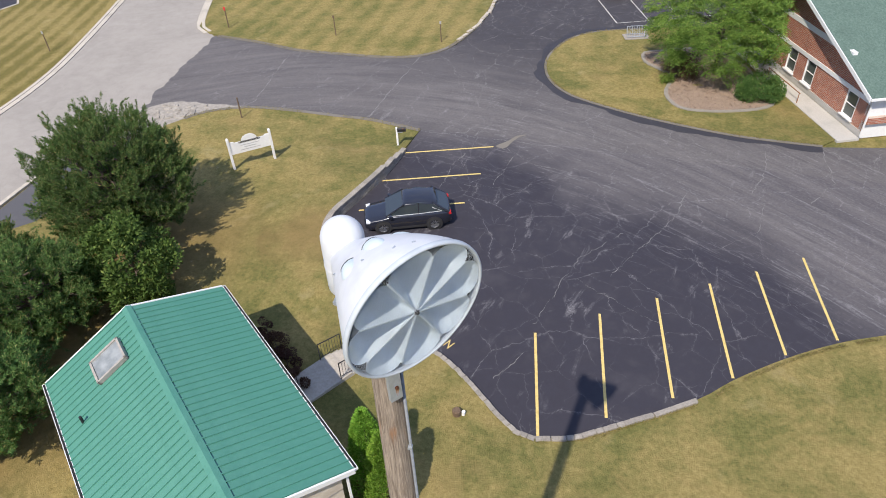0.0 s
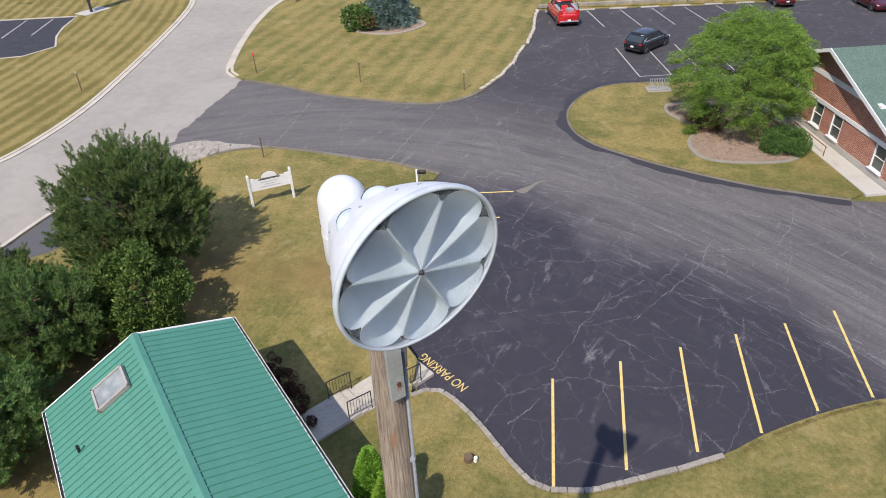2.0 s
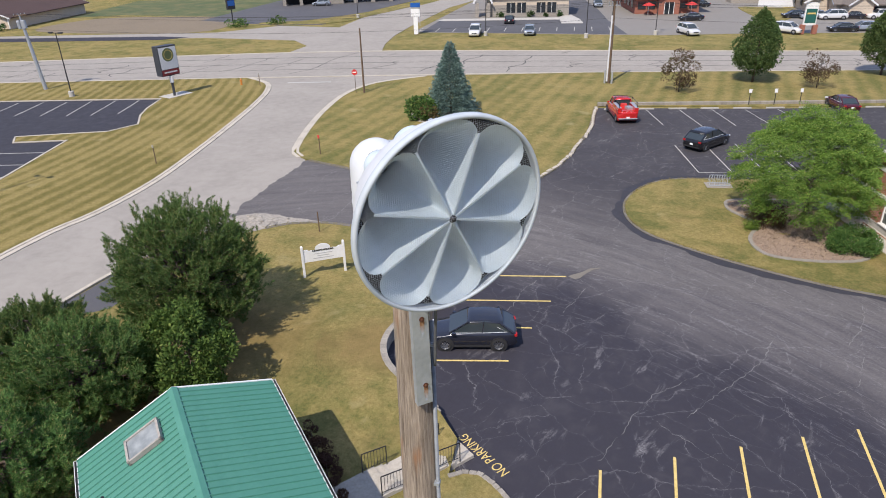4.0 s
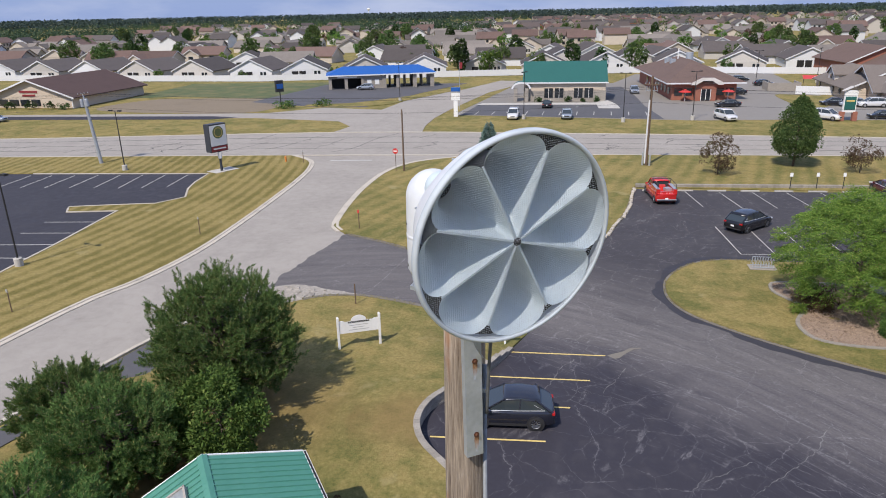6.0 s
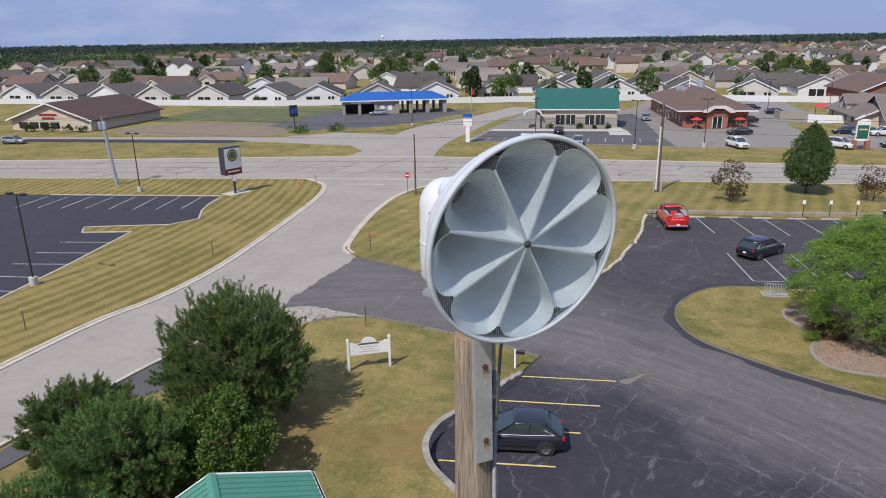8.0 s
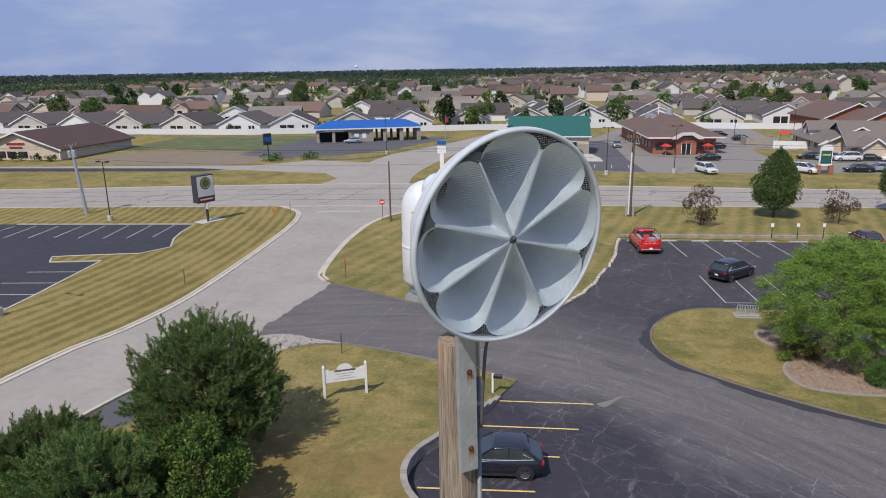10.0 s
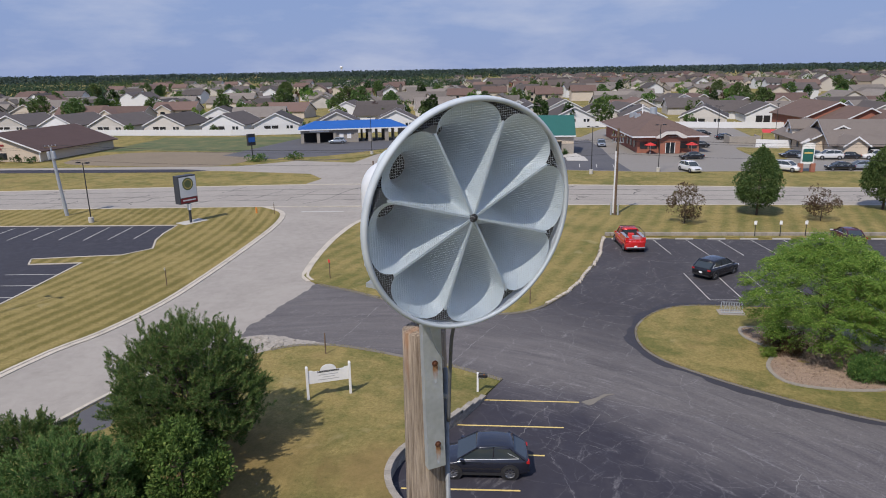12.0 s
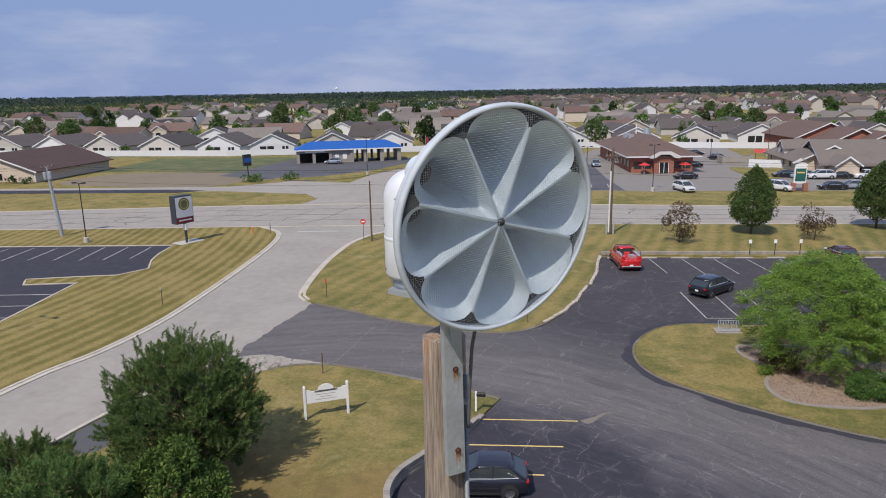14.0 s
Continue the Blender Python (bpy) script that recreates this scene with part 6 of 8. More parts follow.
tagged(part("trim", strip(BED + BED[:1], 0.24, 0.0, 0.12, 0.5), M_BLOCK), "weathered stone edging of the mulch bed", "edging", kind="structure")
bed2 = [(-20.6 + 3.9 * math.cos(a) * (1 + 0.08 * math.sin(3 * a)), 87.6 + 3.0 * math.sin(a)) for a in np.linspace(0, 2 * math.pi, 40)[:-1]]
tagged(part("mulch_bed_spruce", sheet("mulch_bed", bed2, lambda x, y: 0.075, 0.8), M_MULCH), "brown mulch bed round the blue spruce", "mulch bed", kind="structure")
tagged(part("trim", strip(bed2 + bed2[:1], 0.28, 0.0, 0.13, 0.5), M_BLOCK), "pale edging round the spruce bed", "edging", kind="structure")
# bark pieces on the near bed
c = np.array(BED)
pts = np.stack([rng.uniform(6, 14, 5000), rng.uniform(60.5, 70.5, 5000)], 1)
pts = pts[inside(pts, BED)]
v3 = np.concatenate([pts, np.full((len(pts), 1), 0.10)], 1)
tagged(part("bark_chips", blades(v3, np.tile([0.5, 0.5, 0.15], (len(v3), 1)), 0.13, 0.06, 0.8), M_MULCH), "loose brown bark chips on the bed", "mulch", kind="stuff")

# bicycle rack
rack = thing("bike_rack", pose(5.75, 72.75, 0.05, 0, 0, 11), "galvanised bicycle rack on a small concrete pad", "bike rack")
part("pad", boxed((0, 0, 0.02), (1.9, 1.1, 0.05)), M_BLOCK, rack, "small concrete pad")
for y in (-0.3, 0.3):
    part("rail", sweep([Vector((-0.75, y, 0.12)), Vector((0.75, y, 0.12))], 0.025, 8), M_GALV, rack)
part("top_rail", sweep([Vector((-0.75, 0.0, 0.85)), Vector((0.75, 0.0, 0.85))], 0.025, 8), M_GALV, rack)
for i in range(9):
    x = -0.75 + 1.5 * i / 8
    part("bar", sweep([Vector((x, -0.3, 0.12)), Vector((x, 0, 0.85)), Vector((x, 0.3, 0.12))], 0.014, 6), M_GALV, rack)

# ---- vehicles ----
def paint(name, c, rough=0.22):
    m, n, l, b = nodes_of(name)
    vec = place(n, False)
    dust = noise_node(n, l, vec, 3.0, 4)
    l.new(blend(n, l, span(n, l, dust, 0.45, 0.75, 0, 0.12), c, tuple(min(v * 1.6 + 0.02, 0.8) for v in c)), b.inputs["Base Color"])
    b.inputs["Roughness"].default_value, b.inputs["Metallic"].default_value = rough, 0.25
    b.inputs["Coat Weight"].default_value, b.inputs["Coat Roughness"].default_value = 0.8, 0.05
    return m


M_TYRE = surface("tyre_rubber", (0.014, 0.014, 0.015), (0.024, 0.024, 0.025), 20, 0.85, bumpy=0.1)
M_ALLOY = surface("alloy_wheel", (0.24, 0.245, 0.26), (0.34, 0.345, 0.36), 12, 0.35, 0.8, 0.0, 0.1)
M_CARGLASS = glass_material("car_glass", (0.035, 0.045, 0.050), 0.04)
M_TAIL = surface("tail_light", (0.35, 0.012, 0.012), (0.45, 0.02, 0.02), 8, 0.2, bumpy=0.0, stain=0.0)
M_HEAD = surface("headlight", (0.62, 0.65, 0.68), (0.74, 0.76, 0.78), 8, 0.12, bumpy=0.0, stain=0.0)
M_TRIM = surface("black_trim", (0.018, 0.018, 0.019), (0.028, 0.028, 0.03), 12, 0.6, bumpy=0.05, stain=0.1)
P_NAVY = paint("paint_dark_navy", (0.018, 0.020, 0.031))
P_BLACK = paint("paint_black", (0.012, 0.012, 0.014))
P_WHITE = paint("paint_white", (0.72, 0.72, 0.71))
P_RED = paint("paint_red", (0.62, 0.024, 0.022))
P_SILVER = paint("paint_silver_blue", (0.30, 0.34, 0.40))


def loft(sections, close=True):
    """A skin over cross-sections: lists of points of equal count, from front to rear."""
    bm = bmesh.new()
    rings = [[bm.verts.new(p) for p in s] for s in sections]
    k = len(rings[0])
    for a, b in zip(rings, rings[1:]):
        for i in range(k - 1 + close):
            j = (i + 1) % k
            bm.faces.new((a[i], a[j], b[j], b[i]))
    bm.faces.new(rings[0][::-1])
    bm.faces.new(rings[-1])
    bmesh.ops.recalc_face_normals(bm, faces=bm.faces)
    return bm


WHEELS = {}


def wheel(parent, x, y, r, w):
    key = (r, w)
    if key not in WHEELS:
        turn = Matrix.Rotation(radians(90), 4, "X")
        t = lathe([(r * 0.66, -w / 2), (r * 0.94, -w / 2), (r, -w * 0.36), (r, w * 0.36), (r * 0.94, w / 2), (r * 0.66, w / 2), (r * 0.66, -w / 2)], 28, turn)
        rim = lathe([(r * 0.67, -w * 0.46), (r * 0.62, -w * 0.40), (r * 0.60, 0.0), (r * 0.10, 0.0)], 28, turn)
        for i in range(10):
            a = 2 * math.pi * i / 10
            for s in (-1, 1):
                rod(rim, (r * 0.12 * math.cos(a), s * w * 0.30, r * 0.12 * math.sin(a)), (r * 0.63 * math.cos(a), s * w * 0.42, r * 0.63 * math.sin(a)), r * 0.05, r * 0.04, 6)
        WHEELS[key] = (mesh_of(t, "tyre", True), mesh_of(rim, "rim"))
        WHEELS[key][0].materials.append(M_TYRE)
        WHEELS[key][1].materials.append(M_ALLOY)
    hub = thing("wheel", None)
    hub.parent, hub.location = parent, (x, y, r)
    part("tyre", WHEELS[key][0], None, hub)
    part("rim", WHEELS[key][1], None, hub)


def body_ring(x, hw, z0, z1, crown=0.0):
    """A body cross-section: sill, bulging side, shoulder and bonnet."""
    return [(x, -hw * 0.90, z0), (x, -hw * 0.985, z0 + 0.10), (x, -hw, z0 + (z1 - z0) * 0.45), (x, -hw * 0.985, z1 - 0.09), (x, -hw * 0.93, z1 - 0.015), (x, -hw * 0.5, z1 + crown), (x, hw * 0.5, z1 + crown),
            (x, hw * 0.93, z1 - 0.015), (x, hw * 0.985, z1 - 0.09), (x, hw, z0 + (z1 - z0) * 0.45), (x, hw * 0.985, z0 + 0.10), (x, hw * 0.90, z0)]


def car(name, m, material, label, style="suv", group="", L=4.55, W=1.84, H=1.66, category="car"):
    """A parked car, its nose at +x."""
    root = thing(name, m, label, category, group)
    hw, f, r = W / 2, L / 2, -L / 2
    wr = 0.36 if style != "sedan" else 0.32
    belt = H * 0.615 if style != "sedan" else H * 0.63
    hood = belt - 0.10
    sec = [(f, 0.72, 0.34, 0.62), (f - 0.06, 0.86, 0.26, 0.74), (f - 0.30, 0.95, 0.24, hood - 0.13), (f - 0.95, 0.99, 0.24, hood - 0.02), (f - 1.30, 1.0, 0.24, belt - 0.01), (0.1, 1.0, 0.24, belt),
           (r + 1.1, 1.0, 0.24, belt + 0.02), (r + 0.35, 0.98, 0.25, belt + 0.03), (r + 0.07, 0.92, 0.30, belt - 0.02), (r, 0.84, 0.38, belt - 0.12)]
    if style == "sedan":
        sec[7] = (r + 0.35, 0.97, 0.25, belt - 0.02)
    body = part("body", loft([body_ring(x, hw * k, z0, z1, 0.02) for x, k, z0, z1 in sec]), material, root, "", True)
    # cabin: glass all round, roof skin and pillars over it
    if style == "suv":
        g0, g1, g2, g3 = f - 1.12, f - 2.10, r + 0.90, r + 0.12
    elif style == "pickup":
        g0, g1, g2, g3 = f - 1.35, f - 2.0, f - 3.05, f - 3.15
    else:
        g0, g1, g2, g3 = f - 1.15, f - 2.0, r + 1.25, r + 0.55
    top = H - 0.03

    def cab(x, k, z):
        return [(x, -hw * 0.90, belt - 0.03), (x, -hw * 0.88, belt + (z - belt) * 0.1), (x, -hw * k, z), (x, hw * k, z), (x, hw * 0.88, belt + (z - belt) * 0.1), (x, hw * 0.90, belt - 0.03)]

    part("glasshouse", loft([cab(g0, 0.84, belt + 0.02), cab(g1, 0.76, top - 0.03), cab((g1 + g2) / 2, 0.78, top), cab(g2, 0.75, top - 0.05), cab(g3, 0.80, belt + 0.05)]), M_CARGLASS, root, "dark glass")
    rf = [[(x, -hw * 0.80, z - 0.075), (x, -hw * 0.76, z - 0.012), (x, -hw * 0.62, z + 0.022), (x, 0, z + 0.045), (x, hw * 0.62, z + 0.022), (x, hw * 0.76, z - 0.012), (x, hw * 0.80, z - 0.075)] for x, z in ((g1 + 0.10, top - 0.05), (g1 - 0.10, top - 0.005), ((g1 + g2) / 2, top + 0.005), (g2 + 0.1, top - 0.03), (g2 - (0.22 if style == "suv" else 0.02), top - 0.06))]
    part("roof", loft(rf, False), material, root, "", True)
    for s in (-1, 1):
        for (xa, za), (xb, zb), w in (((g0, belt), (g1 + 0.03, top - 0.03), 0.035), (((g1 + g2) / 2 + 0.05, belt), ((g1 + g2) / 2, top), 0.03), ((g3 + 0.05, belt), (g2, top - 0.04), 0.06)):
            bm = bmesh.new()
            rod(bm, (xa, s * hw * 0.895, za), (xb, s * hw * 0.775, zb), w, w, 8)
            part("pillar", bm, material, root)
        part("window_trim", sweep([Vector((g0 - 0.1, s * hw * 0.915, belt + 0.0)), Vector(((g1 + g2) / 2, s * hw * 0.915, belt + 0.02)), Vector((g3 + 0.35, s * hw * 0.905, belt + 0.06)), Vector((g2 + 0.12, s * hw * 0.80, belt + (top - belt) * 0.52))], 0.014, 6), M_HEAD, root, "bright window trim")
        part("mirror", boxed((g0 - 0.22, s * (hw + 0.07), belt + 0.06), (0.16, 0.20, 0.13), None, 0.02), material, root)
        part("headlight", boxed((f - 0.20, s * hw * 0.74, 0.70), (0.24, 0.34, 0.11), pose(0, 0, 0), 0.02), M_HEAD, root)
        part("tail_light", boxed((r + 0.06, s * hw * 0.80, belt - 0.12), (0.14, 0.26, 0.14), None, 0.02), M_TAIL, root)
        part("sill", boxed((0, s * hw * 0.955, 0.30), (L * 0.52, 0.08, 0.14), None, 0.01), M_TRIM, root)
        part("door_handle", boxed((-0.05, s * hw * 1.0, belt - 0.14), (0.18, 0.03, 0.03)), material, root)
        for x in (f - 0.93, r + 0.88):
            arch = lathe([(wr * 1.17, -0.02), (wr * 1.17, 0.02), (wr * 0.8, 0.02), (wr * 0.8, -0.02), (wr * 1.17, -0.02)], 28, Matrix.Translation((x, s * (hw - 0.005), wr + 0.01)) @ Matrix.Rotation(radians(90), 4, "X"))
            part("wheel_arch", arch, M_TRIM, root)
            wheel(root, x, s * (hw - 0.10), wr, 0.235)
    part("grille", boxed((f - 0.01, 0, 0.60), (0.06, hw * 0.95, 0.20), None, 0.02), M_TRIM, root)
    part("rear_bumper", boxed((r + 0.04, 0, 0.42), (0.12, hw * 1.7, 0.16), None, 0.03), M_TRIM, root)
    part("number_plate", boxed((r - 0.012, 0, 0.66), (0.02, 0.30, 0.14)), M_WHITE, root)
    return root


car("parked_car", pose(-7.05, 47.25, 0, 0, 0, 195), P_NAVY, "dark navy hatchback utility car parked by the retaining wall", L=4.42, H=1.62)
car("black_car", pose(5.2, 83.2, 0, 0, 0, 55), P_BLACK, "glossy black utility car in the upper car park", L=4.8, W=1.9, H=1.67)

# red pickup with a service bed
truck = car("red_pickup", pose(-2.9, 91.6, 0, 0, 0, 107), P_RED, "bright red pickup truck with a loaded service bed", "pickup", L=5.8, W=2.08, H=1.95, category="truck")
for s in (-1, 1):
    part("bed_side", boxed((-1.55, s * 0.84, 1.26), (2.40, 0.36, 0.62), None, 0.02), P_RED, truck)
    part("bed_lid", boxed((-1.55, s * 0.84, 1.585), (2.34, 0.33, 0.03)), M_GALV, truck, "silver tool-box lid")
    part("rack_post", rodded((-0.42, s * 0.9, 1.5), (-0.42, s * 0.9, 2.12), 0.03, 0.03, 8), M_TRIM, truck)
    part("rack_post", rodded((-2.66, s * 0.9, 1.55), (-2.66, s * 0.9, 2.02), 0.03, 0.03, 8), M_TRIM, truck)
    part("rack_rail", rodded((-2.70, s * 0.9, 2.02), (-0.42, s * 0.9, 2.12), 0.03, 0.03, 8), M_TRIM, truck)
part("rack_rail", rodded((-0.42, -0.92, 2.12), (-0.42, 0.92, 2.12), 0.03, 0.03, 8), M_TRIM, truck)
part("rack_rail", rodded((0.75, -0.80, 2.02), (0.75, 0.80, 2.02), 0.03, 0.03, 8), M_TRIM, truck)
part("bed_floor", boxed((-1.55, 0, 1.16), (2.35, 1.46, 0.06)), P_RED, truck)
for y, w in ((-0.35, 0.34), (0.1, 0.30), (0.52, 0.28)):
    part("letter_bar", boxed((-2.803, y, 1.14), (0.012, w, 0.16)), M_WHITE, truck, "white bar of lettering on the tailgate")
part("rear_step", boxed((-2.92, 0, 0.55), (0.26, 1.9, 0.08), None, 0.02), M_GALV, truck, "silver rear step")
part("tailgate", boxed((-2.76, 0, 1.05), (0.07, 1.8, 0.52), None, 0.02), P_RED, truck)
part("cargo", boxed((-1.75, 0.05, 1.34), (0.75, 0.62, 0.30), pose(0, 0, 0, 0, 0, 12), 0.03), M_GALV, truck)
part("cargo", boxed((-0.85, -0.1, 1.36), (0.55, 0.6, 0.40), pose(0, 0, 0, 0, 0, -8), 0.03), M_RED, truck)

# two more cars in the bays of the upper car park
P_MAROON = paint("paint_maroon", (0.085, 0.008, 0.014))
car("maroon_car", pose(19.1, 99.6, -0.012, 0, 0, 104), P_MAROON, "dark red saloon car behind the shade tree", "sedan", "", 4.6, 1.8, 1.45)
car("maroon_utility_car", pose(28.0, 98.6, -0.012, 0, 0, 284), P_MAROON, "dark red utility car parked at the low stone edge", "suv", "", 4.7, 1.86, 1.7)
# cars in front of the shops
wsuv = car("white_car", pose(4.3, 147.6, 0, 0, 0, -60), P_WHITE, "white utility car parked before the shops", "suv", "shop cars", 5.0, 1.95, 1.85)
for x, y, a in ((20.3, 151.4, -35), (-31.7, 141.4, -80), (30.3, 169.4, 190)):
    copy_thing(wsuv, pose(x, y, 0, 0, 0, a))
dsed = car("dark_car", pose(5.0, 164.8, 0, 0, 0, 200), P_BLACK, "dark saloon car parked before the shops", "sedan", "shop cars", 4.7, 1.82, 1.45)
for x, y, a in ((-28.9, 157.2, 100), (33.6, 170.5, 190), (29.2, 154.4, 190), (24.0, 170.8, 190), (8.7, 215.5, 20), (13.8, 205.5, 20), (6.9, 186.0, 195)):
    copy_thing(dsed, pose(x, y, 0, 0, 0, a))
ssed = car("silver_car", pose(-22.4, 143.8, 0, 0, 0, -80), P_SILVER, "pale blue-silver car parked before the bank", "suv", "shop cars", 4.6, 1.85, 1.6)
for x, y, a in ((27.0, 170.0, 190), (32.6, 155.6, 190), (-14.6, 185.0, -80), (-81.2, 180.5, 200), (-129.5, 115.0, 15)):
    copy_thing(ssed, pose(x, y, 0, 0, 0, a))
wtr = car("white_pickup", pose(38.9, 171.0, 0, 0, 0, 190), P_WHITE, "white pickup parked before the shops", "pickup", "shop cars", 5.6, 1.95, 1.85)

# ---- upper car park and roadside things ----
for a, b in (((4.4, 75.6), (2.5, 82.7)), ((6.95, 76.3), (5.1, 83.5)), ((9.5, 77.0), (7.7, 84.3)), ((12.1, 77.7), (10.3, 85.0)), ((4.4, 75.6), (14.6, 78.4)),
             ((-0.5, 94.9), (1.4, 89.2)), ((2.9, 95.6), (5.0, 89.7)), ((6.2, 96.4), (8.2, 90.5)), ((9.5, 97.2), (11.5, 91.4)), ((12.8, 98.0), (14.8, 92.2)), ((16.1, 98.8), (18.1, 93.0))):
    line_mark(a, b, 0.09, M_WLINE, "faded pale parking line in the upper car park")
WEST_BAYS = [((-79.0, 80.9), (-77.3, 75.0)), ((-76.3, 81.7), (-74.5, 75.8)), ((-73.4, 82.6), (-71.5, 76.5)), ((-70.5, 83.5), (-68.6, 77.4)), ((-67.7, 84.3), (-65.6, 78.1)), ((-64.9, 85.2), (-62.6, 78.8)), ((-62.1, 86.1), (-60.0, 79.7)), ((-59.3, 86.9), (-57.4, 81.0)),
             ((-59.0, 65.8), (-53.9, 67.4)), ((-58.1, 62.4), (-53.0, 64.0)), ((-57.1, 59.2), (-52.1, 60.8)), ((-56.2, 56.0), (-51.2, 57.4)), ((-55.3, 52.8), (-50.3, 54.2))]
for a, b in WEST_BAYS:
    line_mark(a, b, 0.13, M_WLINE, "pale parking line in the west car park")
for i in range(12):
    line_mark((-43.0 + 3.1 * i, 143.2 + 0.6 * i), (-43.6 + 3.1 * i, 147.8 + 0.6 * i), 0.14, M_WLINE, "pale parking line before the bank")
a, b = Vector((-40.5, 100.9, 0)), Vector((-46.0, 99.3, 0))
line_mark((a.x, a.y), (b.x, b.y), 0.5, M_WLINE, "white stop line across the side road")
bm = boxed((0, 0, 0.075), (1.9, 0.18, 0.15), None, 0.03)
stop_me = mesh_of(bm, "wheel_stop")
stop_me.materials.append(M_CONC)
for i in range(9):
    ob = tagged(part("wheel_stop", stop_me, None), "pale concrete wheel stop at a parking bay", "wheel stop", "wheel stops")
    ob.matrix_world = pose(-3.9 + 3.3 * i, 94.2 + 0.82 * i, -0.012, 0, 0, 14)
low = thing("wall_upper_lot", None, "low stone retaining edge behind the upper car park", "wall", kind="structure")
STONE = block_mesh(0.58, 0.40, 0.34)
for i in range(60):
    ob = part("edge_stone", STONE, None, low)
    ob.matrix_world = pose(-5.4 + 0.585 * i, 95.6 + 0.146 * i, 0, 0, 0, 14 + rng.uniform(-4, 4))

RUBBLE = mesh_of(boxed((0, 0, 0.09), (0.62, 0.30, 0.20), None, 0.03), "edge_stone")
RUBBLE.materials.append(M_KERB)
west_edge = smooth_line([(-8.0, 71.2), (-7.1, 73.6), (-6.4, 76.6), (-5.95, 80.6), (-5.45, 86.2), (-5.7, 94.6)], 0.7)
for (x0, y0), (x1, y1) in zip(west_edge, west_edge[1:]):
    if rng.random() < 0.12:
        continue
    part("edge_stone", RUBBLE, None, low).matrix_world = pose((x0 + x1) / 2 + rng.uniform(-0.08, 0.08), (y0 + y1) / 2, -0.05 + rng.uniform(-0.03, 0.02), 0, 0, math.degrees(math.atan2(y1 - y0, x1 - x0)) + rng.uniform(-8, 8))

# dark joints and patches of the main road
M_TAR = surface("tar_joint", (0.03, 0.03, 0.03), (0.06, 0.058, 0.055), 12, 0.8, bumpy=0.2, world=True)
rs, rn = np.array(smooth_line(ROAD_S, 2)), np.array(smooth_line(ROAD_N, 2))


def road_point(x, f):
    return np.array([x, (1 - f) * np.interp(x, rs[:, 0], rs[:, 1]) + f * np.interp(x, rn[:, 0], rn[:, 1])])


for f, w in ((0.50, 0.13), (0.27, 0.09), (0.76, 0.16)):
    pts = [tuple(road_point(x, f + 0.006 * math.sin(x * 0.7))) for x in np.arange(-150, 110, 1.5)]
    tagged(part("road_joint", strip(pts, w, -0.004, 0.002), M_TAR), "dark tar joint along the concrete road", "road joint", kind="structure")
for i in range(46):
    x = -140 + 5.2 * i + rng.uniform(-1.5, 1.5)
    f0, f1 = sorted(rng.uniform(0.03, 0.97, 2))
    if f1 - f0 < 0.2:
        f1 = min(f0 + 0.3, 0.97)
    pts = [tuple(road_point(x + 0.5 * rng.normal() + 2.5 * (f - 0.5), f)) for f in np.linspace(f0, f1, 8)]
    tagged(part("road_crack", strip(pts, rng.uniform(0.08, 0.16), -0.004, 0.003), M_TAR), "dark sealed crack across the road", "road crack", kind="structure")


def lamp(x, y, h, label, heads=2, base=True, a=0):
    ob = thing("street_lamp", pose(x, y, 0, 0, 0, a), label, "lamp post", "lamp posts")
    if base:
        part("footing", lathe([(0, 0.72), (0.30, 0.72), (0.33, 0.68), (0.33, -0.1)], 16), M_CONC, ob)
    part("pole", rodded((0, 0, 0.6), (0, 0, h), 0.075, 0.055, 8), M_TRIM, ob)
    for s in ((-1, 1) if heads == 2 else (1,)):
        part("arm", boxed((s * 0.3, 0, h - 0.05), (0.55, 0.05, 0.05)), M_TRIM, ob)
        part("lamp_head", boxed((s * 0.72, 0, h), (0.5, 0.36, 0.16), None, 0.02), M_TRIM, ob)


lamp(-50.1, 55.8, 7.6, "tall dark car-park lamp on a concrete footing", 2)
lamp(-69.2, 86.7, 7.7, "tall dark car-park lamp with two heads", 2)
for x, y in ((-12.2, 141.4), (-29.7, 141.1), (-1.0, 146.2), (-62.6, 160.3), (12.0, 205.0), (26.5, 215.0)):
    lamp(x, y, 8.2, "thin dark lamp post in the shops' car park", 2, True, rng.uniform(0, 90))

M_GREYPOLE = surface("grey_steel_pole", (0.34, 0.36, 0.38), (0.44, 0.46, 0.48), 6, 0.5, 0.4, 0.05, 0.2)




def power_pole(x, y, h, r, material, label, lean=0.0):
    ob = thing("power_pole", pose(x, y, 0, 0, lean, 0), label, "pole")
    part("post", rodded((0, 0, -0.1), (0, 0, h), r, r * 0.7, 12), material, ob)
    return ob


p1 = power_pole(-75.9, 89.3, 8.6, 0.26, M_GREYPOLE, "thick grey steel power pole with transformer cans", -6.0)
for dx in (-0.45, 0.40):
    part("transformer", lathe([(0, 8.75), (0.2, 8.72), (0.24, 8.6), (0.24, 7.75), (0.2, 7.68), (0, 7.68)], 14, Matrix.Translation((dx, -0.1, 0))), M_GREYPOLE, p1)
for dx in (-0.9, -0.3, 0.3, 0.9):
    part("insulator", rodded((dx, 0, 9.35), (dx, 0, 9.55), 0.05, 0.04, 8), M_GREYPOLE, p1)
part("crossarm", boxed((0, 0, 9.3), (2.2, 0.12, 0.12)), M_POSTWOOD, p1)
part("mast", rodded((0, 0, 8.5), (0, 0, 9.4), 0.12, 0.1, 8), M_GREYPOLE, p1)
p2 = power_pole(-5.5, 106.8, 10.9, 0.19, M_POSTWOOD, "brown wooden power pole with a pale conduit, by the road")
